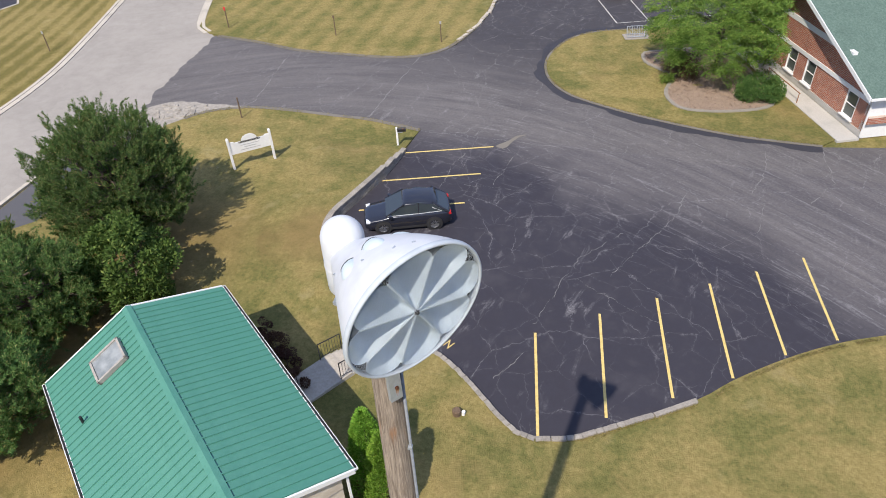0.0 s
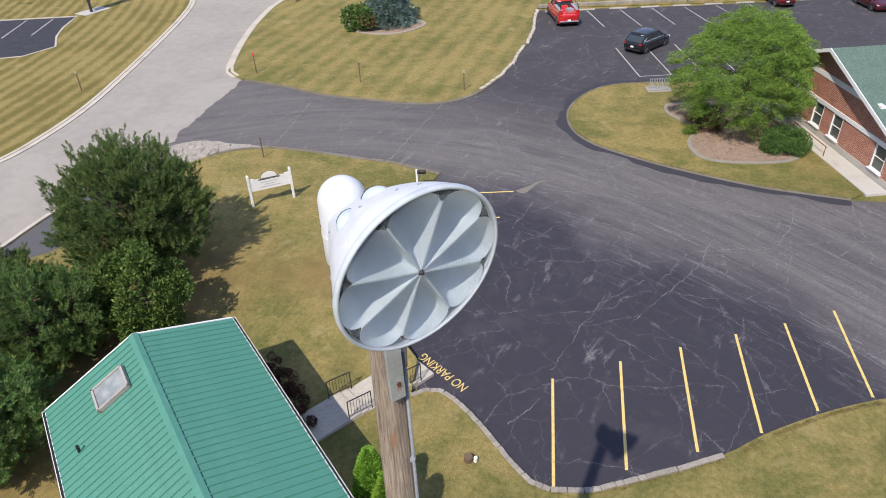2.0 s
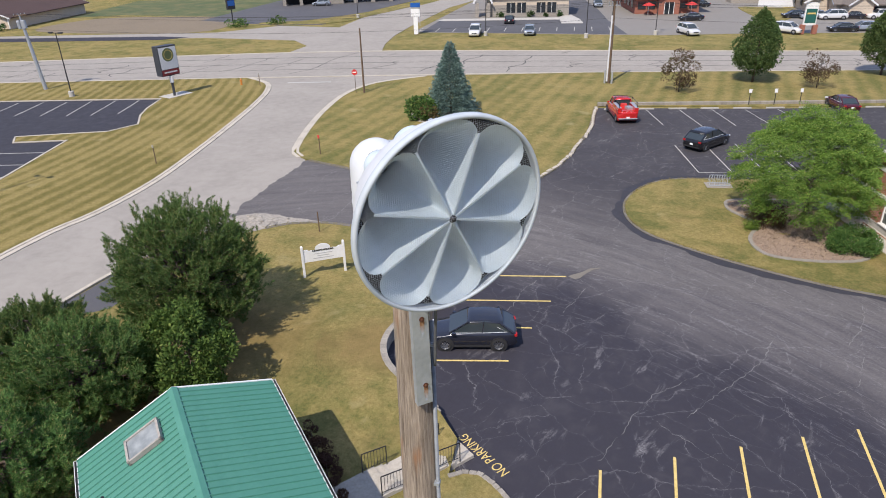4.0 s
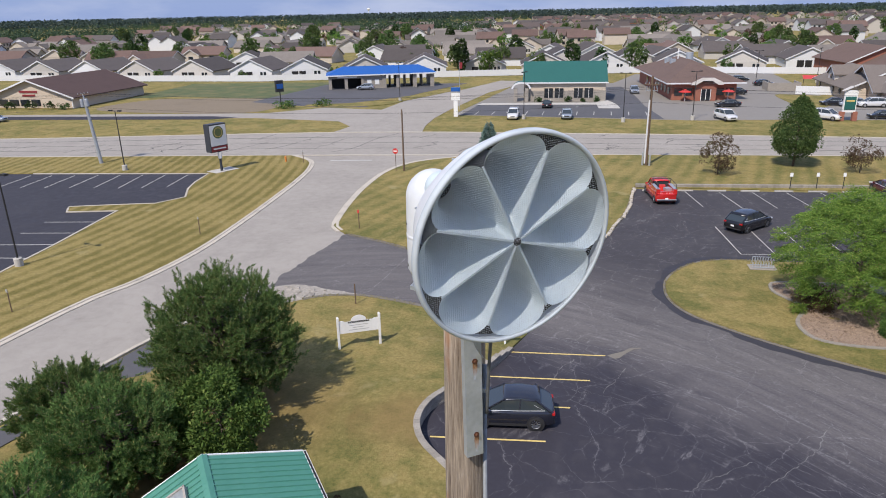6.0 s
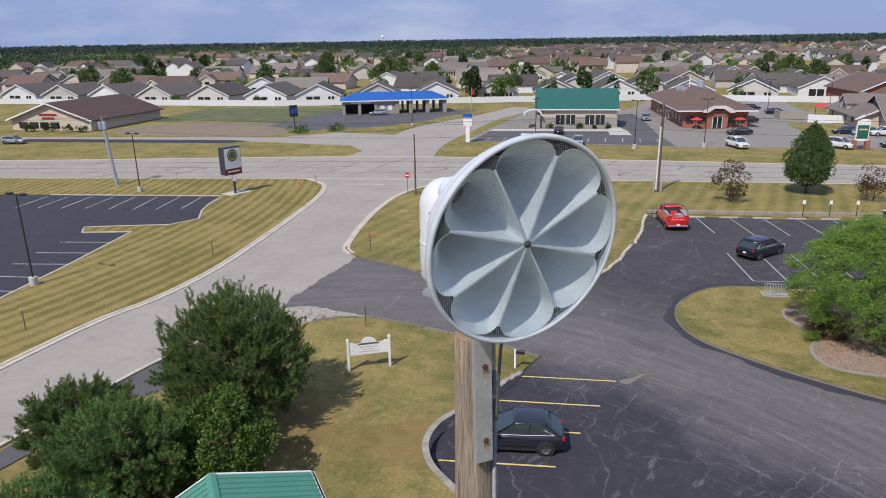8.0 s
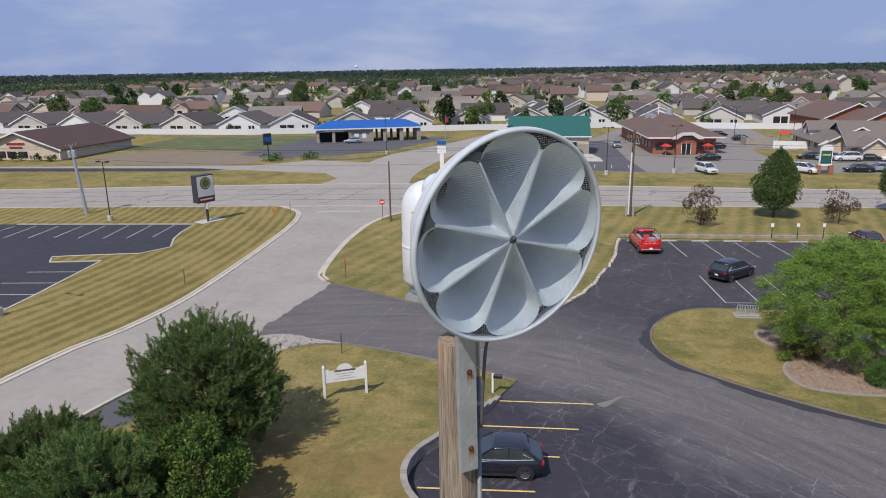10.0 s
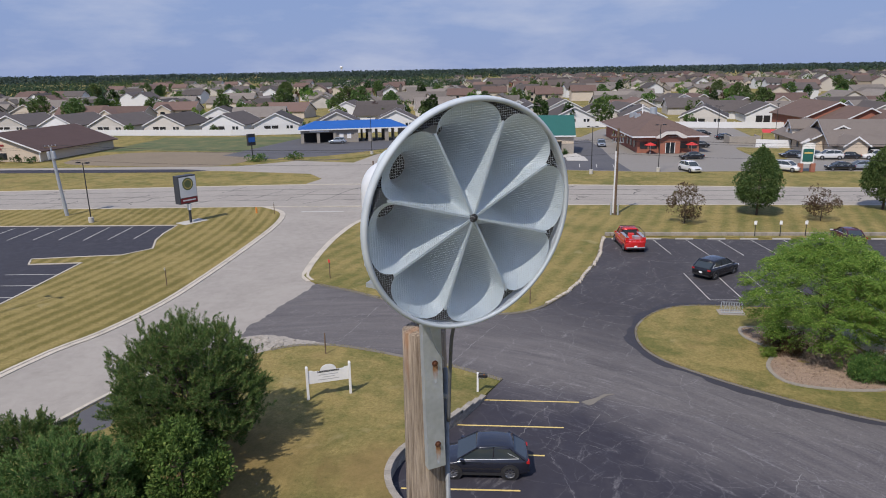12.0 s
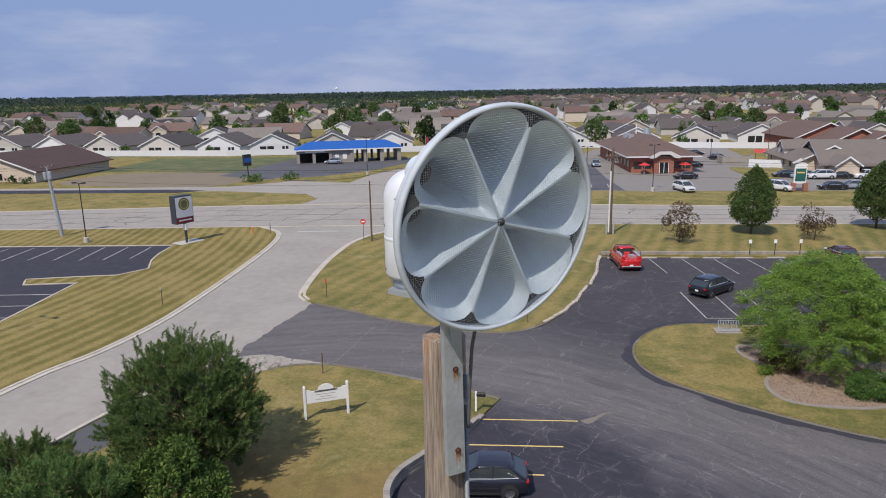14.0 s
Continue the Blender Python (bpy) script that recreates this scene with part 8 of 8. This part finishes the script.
v = [bm.verts.new(p) for y in (-0.5, 0.5) for p in ((-1.4, y, 4.9), (0, y, 5.7), (1.4, y, 4.9))]
bm.faces.new((v[0], v[3], v[4], v[1]))
bm.faces.new((v[1], v[4], v[5], v[2]))
part("sign_roof", bm, M_SIDING, ps)
sb = thing("small_pole_sign", pose(-83.8, 145.6, 0, 0, 0, 62), "small blue and white sign on a dark pole", "sign")
part("pole", rodded((0, 0, 0), (0, 0, 3.2), 0.12, 0.12, 8), M_TRIM, sb)
part("cabinet", boxed((0, 0.1, 4.4), (1.7, 0.6, 2.4)), M_TRIM, sb)
part("face", boxed((0, -0.22, 4.4), (1.5, 0.04, 1.0)), M_BLUE, sb)
leafy("low_shrub", -82.5, 144.6, 1.2, 2.2, 0.0, 0.35, 0.22, 500, M_LEAF, "low green shrubs round the small sign", "", 14, 0.0)
leafy("low_shrub", -76.0, 149.5, 1.0, 2.0, 0.0, 0.35, 0.22, 400, M_LEAF, "low green shrubs on the kerbed island", "", 14, 0.0)
surface_area("far_island", smooth_line([(-80, 149), (-74, 148.5), (-64, 153), (-61, 164), (-58, 180), (-60.5, 182), (-65, 168), (-72, 155), (-79, 152)], 1.5, True), M_GRASS, 0.04, "kerbed grass island before the drive-through", "lawn", 4.0)
M_SOIL = surface("dry_soil", (0.165, 0.130, 0.086), (0.25, 0.20, 0.135), 3, 0.95, bumpy=0.5, stain=0.3, stain_scale=0.15, world=True)
surface_area("dry_field", smooth_line([(-122, 133), (-88, 136), (-86, 150), (-92, 158), (-112, 156), (-124, 150)], 3, True), M_SOIL, -0.03, "dry bare field beside the shop building", "field", 8.0)
M_GREENF = surface("green_field", (0.052, 0.088, 0.026), (0.160, 0.150, 0.062), 0.22, 0.95, bumpy=0.5, stain=0.5, stain_scale=0.5, world=True)
surface_area("green_field", [(-132, 152), (-122, 158), (-100, 159), (-88, 152), (-93, 198), (-126, 190), (-140, 186)], M_GREENF, -0.035, "greener grass field before the fence", "field", 8.0)
surface_area("far_drive", [(-160, 110), (-88, 127.5), (-84, 131.0), (-90, 131.0), (-160, 114.5)], M_LOT, -0.010, "dark asphalt drive along the shops", "driveway", 8.0)

# ---- white fence and the housing estate ----
FENCE = [(-230, 181), (-162.5, 189), (-123.5, 194.4), (-78.4, 213), (-45, 226.5), (-19.7, 236), (8, 237.5), (36, 238), (90, 246)]
fl_ = np.array(FENCE, float)
fs = np.r_[0, np.cumsum(np.linalg.norm(np.diff(fl_, axis=0), axis=1))]


def on_fence(s):
    return np.array([np.interp(s, fs, fl_[:, 0]), np.interp(s, fs, fl_[:, 1])])


fence = thing("fence", None, "long white vinyl privacy fence in front of the houses", "fence")
PAN = mesh_of(boxed((0, 0, 0.95), (2.32, 0.05, 1.75), None, 0.0), "panel")
PAN.materials.append(M_VINYL)
PST = mesh_of(boxed((0, 0, 1.0), (0.14, 0.14, 2.02), None, 0.0), "post")
PST.materials.append(M_VINYL)
for i in range(int(fs[-1] / 2.45)):
    p, q = on_fence(2.45 * i), on_fence(2.45 * (i + 1))
    a = math.degrees(math.atan2(q[1] - p[1], q[0] - p[0]))
    part("post", PST, None, fence).matrix_world = pose(p[0], p[1], 0, 0, 0, a)
    part("panel", PAN, None, fence).matrix_world = pose((p[0] + q[0]) / 2, (p[1] + q[1]) / 2, 0, 0, 0, a)


def estate_house(kind, wall_m, roof_m, trim=True):
    h = thing("estate_house", None, "pale ranch house with a grey-brown shingle roof" if kind < 2 else "pale two-storey house with a grey-brown roof", "house", "estate houses")
    if kind == 0:
        gable_block(h, 0, 0, 17, 13.5, 2.7, 5.9, roof_m, wall_m, 90, 0.45, trim)
        # covered patio as a flat black panel: the recess's shade is painted on
        part("patio", boxed((-1.6, -8.52, 1.2), (4.2, 0.1, 2.1)), M_HOLLOW_SHADE, h)
        part("patio_post", boxed((-1.6, -8.6, 1.2), (0.25, 0.2, 2.2)), M_SIDING_W, h)
        for x in (3.4, 4.5):
            part("window", boxed((x, -8.54, 1.6), (0.75, 0.1, 1.2)), M_GLASS, h)
    elif kind == 1:
        gable_block(h, 0, 0, 18, 12, 2.8, 5.9, roof_m, wall_m, 0, 0.5, trim)
        gable_block(h, -3.5, -5.0, 9, 7, 2.8, 5.0, roof_m, wall_m, 90, 0.4, trim)
        part("window", boxed((-3.5, -9.55, 1.5), (2.0, 0.1, 1.4)), M_GLASS, h)
        part("window", boxed((4.5, -6.05, 1.5), (2.0, 0.1, 1.4)), M_GLASS, h)
    else:
        gable_block(h, 0, 0, 13, 9.5, 5.4, 8.2, roof_m, wall_m, 0, 0.5, trim)
        gable_block(h, 3.0, -4.0, 8, 6, 2.8, 5.2, roof_m, wall_m, 90, 0.4, trim)
        for x in (-4.2, -1.2):
            part("window", boxed((x, -4.8, 4.1), (1.3, 0.1, 1.3)), M_GLASS, h)
            part("window", boxed((x, -4.8, 1.4), (1.4, 0.1, 1.5)), M_GLASS, h)
    return h


M_SIDING_T = surface("tan_siding", (0.47, 0.41, 0.34), (0.56, 0.50, 0.43), 4, 0.75, bumpy=0.1, stain=0.2, vary=0.15)
M_SHING_R = surface("red_brown_shingle", (0.11, 0.07, 0.058), (0.165, 0.11, 0.092), 8, 0.95, bumpy=0.4, stain=0.3, stain_scale=0.4, vary=0.25)
M_SHING_G = surface("tan_grey_shingle", (0.135, 0.118, 0.104), (0.20, 0.178, 0.158), 8, 0.95, bumpy=0.4, stain=0.3, stain_scale=0.4, vary=0.35)
KINDS = [estate_house(0, M_SIDING_W, M_SHING_K), estate_house(0, M_SIDING, M_SHING_K), estate_house(1, M_SIDING, M_SHING_G), estate_house(2, M_SIDING_W, M_SHING_G), estate_house(2, M_SIDING_T, M_SHING_R), estate_house(2, M_BRICKF, M_SHING_K), estate_house(1, M_SIDING_T, M_SHING_R)]
FAR_KINDS = [estate_house(k, w, r, False) for k, w, r in ((1, M_SIDING, M_SHING_G), (2, M_SIDING_W, M_SHING_K), (2, M_SIDING_T, M_SHING_R), (1, M_SIDING_T, M_SHING_G))]
spots = []
for i in range(19):
    s = 8 + 18.6 * i
    p, q = on_fence(s), on_fence(s + 4)
    a = math.degrees(math.atan2(q[1] - p[1], q[0] - p[0]))
    d = np.array([-(q - p)[1], (q - p)[0]]) / 4
    c = p + d * (14.5 + rng.uniform(-1.5, 1.5))
    if 22 < c[0] < 66 and c[1] < 262:
        c = c + d * 16
    spots.append((c[0], c[1], a + rng.uniform(-6, 6), (0, 1, 0, 1, 1, 0)[i % 6]))
row = 0
for off in (46, 78, 112, 148, 186, 226, 268, 314, 364, 420, 482, 552):
    row += 1
    n_h = 16 + int(off * 0.034)
    for i in range(n_h):
        s = fs[-1] * (i + 0.5 + rng.uniform(-0.25, 0.25)) / n_h
        p, q = on_fence(s), on_fence(s + 4)
        x = (p[0] + 55) * (1 + off * 0.0042) - 55 + rng.uniform(-4, 4)
        y = p[1] * 0.7 + 62 + off + rng.uniform(-7, 7)
        if rng.random() < 0.10:
            continue
        k = int(rng.choice([1, 2, 6, 0] if off < 160 else [2, 3, 4, 5, 6, 3]))
        if off > 120:
            k = 10 + int(rng.integers(0, 4))
        spots.append((x, y, 15 + rng.choice([0, 0, 90, 180, -90]) + rng.uniform(-12, 12), k))
for i in range(22):
    az, far = radians(rng.uniform(-58, -43)), rng.uniform(270, 560)
    spots.append((far * math.sin(az), far * math.cos(az) + 20, 15 + rng.choice([0, 90, 180]) + rng.uniform(-12, 12), 10 + int(rng.integers(0, 4))))
for x, y, a, k in spots:
    copy_thing(KINDS[k] if k < 10 else FAR_KINDS[k - 10], pose(x, y, 0, 0, 0, a))
for h in KINDS + FAR_KINDS:
    x, y = rng.uniform(-300, 120), rng.uniform(640, 700)
    h.matrix_world = pose(x, y, 0, 0, 0, 20)

# trees among the houses
def far_tree(material, h, r, n, lumps=16, label="green tree among the houses", trunk=0.16):
    return leafy("estate_tree", 0, 0, h, r, 0.8, h * 0.070, h * 0.050, int(n * 1.6), material, label, "estate trees", lumps, trunk, bare=True)


FAR_TREES = [far_tree(M_LEAF_M, 8.0, 2.9, 900), far_tree(M_LEAF_Y, 7.0, 3.1, 900), far_tree(M_LEAF_D, 9.5, 2.1, 900, 20), far_tree(M_LEAF_R, 6.0, 2.4, 600), far_tree(M_LEAF_L, 7.0, 2.8, 800), far_tree(M_LEAF_M, 9.5, 3.7, 1200, 24)]
tspots = [(-69.5, 222, 2, 1.15), (-61.0, 224, 1, 1.2), (-48, 231, 0, 0.9), (-38, 234, 2, 1.05), (-20, 242, 5, 0.9), (-30, 240, 2, 0.8), (-104, 206, 0, 0.5), (-130, 196, 0, 0.45), (-95, 208, 3, 0.6), (6, 243, 0, 0.55), (-158, 192, 1, 0.5)]
for i in range(450):
    off = 20 + 600 * rng.random() ** 0.9
    x = rng.uniform(-1, 1) * (170 + off * 0.75) - 60 + off * -0.05
    tspots.append((x, 225 + 0.14 * (x + 50) * (x > -50) + off + (x < -60) * (x + 60) * 0.18, int(rng.choice([0, 1, 1, 2, 3, 4, 5, 0])), rng.uniform(0.65, 1.2)))
near_first = sorted(tspots, key=lambda q: q[1])
rest_c, rest_d = [], []
for x, y, k, s in near_first[235:]:
    h, r = ((8.0, 2.9), (7.0, 3.1), (9.5, 2.1), (6.0, 2.4), (7.0, 2.8), (9.5, 3.7))[k]
    d = sphere_dirs(170)
    lump = 1 + 0.25 * np.sin(d[:, 0] * 5 + x) * np.cos(d[:, 1] * 4 + y)
    rest_c.append(np.array([x, y, h * s * 0.55]) + d * np.array([r, r, h * 0.45]) * s * (lump * rng.uniform(0.8, 1.0, 170))[:, None])
    rest_d.append(d + np.array([0, 0, 0.2]))
tagged(part("distant_trees", blades(np.concatenate(rest_c), np.concatenate(rest_d), 0.95, 0.75, 0.5), M_LEAF_M), "distant green trees between the last houses", "trees", kind="stuff")
for x, y, k, s in near_first[:235]:
    o = copy_thing(FAR_TREES[k], pose(x, y, 0, 0, 0, rng.uniform(0, 360)))
    o.scale = (s, s, s)
for t_ in FAR_TREES:
    t_.matrix_world = pose(rng.uniform(-300, 150), rng.uniform(480, 640), 0)

# the rest of the estate, far off: many small gable houses
walls_v, walls_f, roofs_v, roofs_f = [], [], [], []
for i in range(620):
    y = 520 + 640 * rng.random() ** 0.9
    x = rng.uniform(-0.30, 0.62) * y
    if noise.noise((x * 0.006, y * 0.006, 1.0)) < -0.18:
        continue
    m2 = pose(x, y, 0, 0, 0, 15 + rng.choice([0, 90]) + rng.uniform(-20, 20))
    L, W, h = rng.uniform(9, 15), rng.uniform(8, 11), rng.choice([2.8, 5.2, 5.4])
    top = h + rng.uniform(2.4, 3.8)
    q = len(walls_v)
    walls_v += [m2 @ Vector(p) for p in ((-L / 2, -W / 2, 0), (L / 2, -W / 2, 0), (L / 2, W / 2, 0), (-L / 2, W / 2, 0), (-L / 2, -W / 2, h), (L / 2, -W / 2, h), (L / 2, W / 2, h), (-L / 2, W / 2, h), (-L / 2, 0, top - 0.2), (L / 2, 0, top - 0.2))]
    walls_f += [(q, q + 1, q + 5, q + 4), (q + 2, q + 3, q + 7, q + 6), (q + 1, q + 2, q + 6, q + 9, q + 5), (q + 3, q, q + 4, q + 8, q + 7)]
    q = len(roofs_v)
    roofs_v += [m2 @ Vector(p) for p in ((-L / 2 - 0.4, -W / 2 - 0.4, h - 0.2), (L / 2 + 0.4, -W / 2 - 0.4, h - 0.2), (L / 2 + 0.4, 0, top), (-L / 2 - 0.4, 0, top), (L / 2 + 0.4, W / 2 + 0.4, h - 0.2), (-L / 2 - 0.4, W / 2 + 0.4, h - 0.2))]
    roofs_f += [(q, q + 1, q + 2, q + 3), (q + 3, q + 2, q + 4, q + 5)]
M_FARWALL = leaf_material("far_house_walls", (0.42, 0.36, 0.29), (0.72, 0.69, 0.64), (0.38, 0.19, 0.13))
M_FARROOF = leaf_material("far_house_roofs", (0.10, 0.088, 0.082), (0.20, 0.165, 0.145), (0.20, 0.115, 0.09))
far_estate = thing("distant_housing", None, "distant pale houses with brown roofs reaching towards the woods", "houses", kind="stuff")
part("house_wall", raw("far_house_walls", walls_v, walls_f), M_FARWALL, far_estate)
part("house_roof", raw("far_house_roofs", roofs_v, roofs_f), M_FARROOF, far_estate)

# woods to the horizon
def woods(name, near, far, N, tall, leaf, material, label, thin, a0=-62, a1=50):
    dist = near + (far - near) * rng.random(N) ** 1.4
    ang_ = rng.uniform(radians(a0), radians(a1), N)
    x, y = np.sin(ang_) * dist, np.cos(ang_) * dist
    field = np.array([noise.noise((p * 0.0035, q * 0.0035, 3.0)) for p, q in zip(x, y)])
    keep = field > thin
    x, y, field = x[keep], y[keep], field[keep]
    h = np.array([tall * (1 + 0.45 * noise.noise((p * 0.009, q * 0.009, 9.0))) for p, q in zip(x, y)]) * rng.uniform(0.65, 1.2, len(x))
    h = np.minimum(h, 15.0)
    per = 14
    d = sphere_dirs(len(x) * per)
    r = np.repeat(h * 0.34, per)
    c = np.stack([np.repeat(x, per) + d[:, 0] * r, np.repeat(y, per) + d[:, 1] * r, np.repeat(h, per) * (0.55 + 0.38 * d[:, 2])], 1)
    tagged(part(name, blades(c, d + np.array([0, 0, 0.3]), leaf, leaf * 0.9, 0.5), material), label, "woods", kind="stuff")


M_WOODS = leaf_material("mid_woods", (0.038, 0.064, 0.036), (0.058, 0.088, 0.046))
# bluer than the nearer woods: distance haze is mixed into this leaf colour
M_WOODS_HAZED = leaf_material("far_woods", (0.036, 0.060, 0.054), (0.062, 0.090, 0.076))
woods("mid_woods", 600, 1400, 5600, 8.5, 1.5, M_WOODS, "green woods behind the western houses", 0.02, -62, -16)
woods("late_woods", 950, 1500, 2600, 10.0, 2.6, M_WOODS, "green woods between the last houses", 0.06, -16, 50)
woods("far_woods", 1400, 3900, 11000, 12.0, 4.0, M_WOODS_HAZED, "distant woods reaching the horizon, haze tinted into their dark green", -0.25)
# water towers and a long roof on the horizon
tw = thing("water_tower", pose(-1150, 2350, 0), "tiny white water tower on the horizon", "tower")
part("tank", lathe([(0, 33), (4.5, 31.5), (5.8, 28.5), (4.5, 25.5), (1.4, 23), (1.0, 0)], 16), M_WHITE, tw)
wh = thing("long_white_building", pose(640, 1180, 0, 0, 0, -25), "long white building far off at the horizon", "building")
part("hall", boxed((0, 0, 5), (90, 30, 10)), M_SIDING_W, wh)
part("tower", boxed((10, 0, 9), (26, 20, 18)), M_SIDING_W, wh)

# ---- open cracks and paving joints in the asphalt ----
M_CRACK = asphalt_material("crack_dust", (0.19, 0.185, 0.18), (0.30, 0.29, 0.28), 0.8, 0.0, 0.95)


def crack(points, width, z, name="crack", label="thin jagged pale crack in the asphalt"):
    """A jagged ribbon through the points, its width uneven and in places nearly shut."""
    p = [Vector((*q, 0)) for q in points]
    line = []
    for a, b in zip(p, p[1:]):
        n = max(3, int((b - a).length / 0.09))
        side = Vector((-(b - a).y, (b - a).x, 0)).normalized()
        for i in range(n):
            q = a.lerp(b, i / n)
            line.append(q + side * (0.16 * noise.noise(q * 0.8) + 0.10 * noise.noise(q * 3.1) + 0.05 * noise.noise(q * 9)))
    line.append(p[-1])
    verts, faces = [], []
    for i, q in enumerate(line):
        d = (line[min(i + 1, len(line) - 1)] - line[max(i - 1, 0)]).normalized()
        s = Vector((-d.y, d.x, 0)) * 0.75 * width * max(0.12, 0.55 + 1.1 * noise.noise(q * 1.7 + Vector((0, 0, 4)))) / 2
        verts += [(*(q + s).xy, z), (*(q - s).xy, z)]
    faces = [(2 * i, 2 * i + 1, 2 * i + 3, 2 * i + 2) for i in range(len(line) - 1)]
    tagged(part(name, raw(name, verts, faces), M_CRACK), label, "crack", kind="structure")


for pts, w in (
    ([(3.2, 44.0), (4.6, 46.2), (6.7, 49.3), (7.4, 51.4)], 0.055),
    ([(-0.1, 40.5), (1.7, 45.1), (3.9, 47.4)], 0.035),
    ([(-1.5, 37.3), (-0.4, 38.8)], 0.035),
    ([(1.8, 43.7), (3.4, 42.3), (5.2, 41.2)], 0.022),
    ([(15.3, 56.4), (15.2, 53.1), (13.5, 51.0)], 0.06),
    ([(12.3, 56.5), (11.8, 54.0), (10.7, 51.6)], 0.045),
    ([(-5.9, 50.5), (-5.6, 52.6), (-5.0, 54.3)], 0.04),
    ([(-3.0, 51.1), (-2.5, 52.8), (-2.2, 54.1)], 0.05),
    ([(-4.6, 51.0), (-2.6, 50.8), (-0.8, 50.4)], 0.025),
    ([(-2.6, 55.1), (-1.2, 53.6), (0.4, 53.0)], 0.03),
    ([(8.4, 46.6), (10.4, 48.2), (11.2, 50.8)], 0.03),
):
    crack(pts, w, 0.0055)
crack([(-21.3, 59.0), (-20.6, 59.9), (-20.9, 67.6)], 0.10, -0.006, "paving_joint", "pale open joint across the driveway")
crack([(-12.0, 58.3), (-11.3, 63.0), (-10.4, 68.0)], 0.10, -0.006, "paving_joint", "pale open joint across the driveway")
crack([(-8.4, 56.75), (-5.6, 56.35), (-2.8, 55.95), (2.0, 55.35), (8.0, 54.45)], 0.05, 0.006, "paving_joint", "crumbled seam between car park and lane")


# fresh black sealer round the island, its outer edge uneven
M_SEALER = asphalt_material("fresh_sealer", (0.037, 0.036, 0.043), (0.16, 0.155, 0.155), 0.12, 0.3, 0.75)
line = [Vector((*p, 0)) for p in isle_edge]
verts = []
for i, p in enumerate(line):
    d = (line[min(i + 1, len(line) - 1)] - line[max(i - 1, 0)]).normalized()
    out = Vector((d.y, -d.x, 0)).normalized()
    w = 0.72 + 0.5 * noise.noise(p * 0.35) + 0.2 * noise.noise(p * 1.3)
    verts += [(*p.xy, -0.006), (*(p - out * -w).xy, -0.006)]
tagged(part("sealer_band", raw("sealer_band", verts, [(2 * i, 2 * i + 2, 2 * i + 3, 2 * i + 1) for i in range(len(line) - 1)]), M_SEALER), "fresh black sealer band round the lawn island", "pavement", kind="structure")


# ---- ragged grass along the lawns' edges ----
M_TUFT = leaf_material("dry_grass_blades", (0.17, 0.155, 0.055), (0.36, 0.29, 0.13), (0.13, 0.15, 0.04))


def fringe(points, z, per, inset, spread, label, side=1):
    p = np.array(points, float)
    d = np.gradient(p, axis=0)
    d /= np.linalg.norm(d, axis=1)[:, None] + 1e-9
    nrm = np.stack([-d[:, 1], d[:, 0]], 1) * side
    length = np.linalg.norm(np.diff(p, axis=0), axis=1).sum()
    n = int(length * per)
    i = rng.integers(0, len(p) - 1, n)
    f = rng.random(n)[:, None]
    q = p[i] * (1 - f) + p[i + 1] * f
    lush = np.array([noise.noise((x * 0.9, y * 0.9, 2.0)) for x, y in q])
    off = inset + spread * (rng.random(n) - 0.5) + 0.10 * lush
    q = q + nrm[i] * off[:, None]
    zz = np.array([z(x, y) if callable(z) else z for x, y in q])
    keep = lush > -0.28
    c = np.stack([q[:, 0], q[:, 1], zz], 1)[keep]
    me = blades(c, np.tile([0, 0, 1.0], (len(c), 1)), 0.11, 0.03, 0.7)
    tagged(part("grass_tufts", me, M_TUFT), label, "grass", kind="stuff")


fringe(S_EDGE, 0.05, 110, -0.20, 0.14, "ragged dry grass along the stone edging")
fringe(isle_edge, 0.045, 70, 0.02, 0.22, "ragged dry grass round the island")
fringe(mid_edge, 0.045, 60, 0.0, 0.35, "ragged dry grass along the north lawn")
fringe(smooth_line([(-24.4, 56.9), (-23.2, 58.0), (-20.7, 58.8), (-17.3, 58.6), (-14.0, 58.1), (-11.8, 57.8), (-8.3, 56.7)], 0.7), 0.03, 70, 0.0, 0.35, "ragged dry grass beside the driveway")
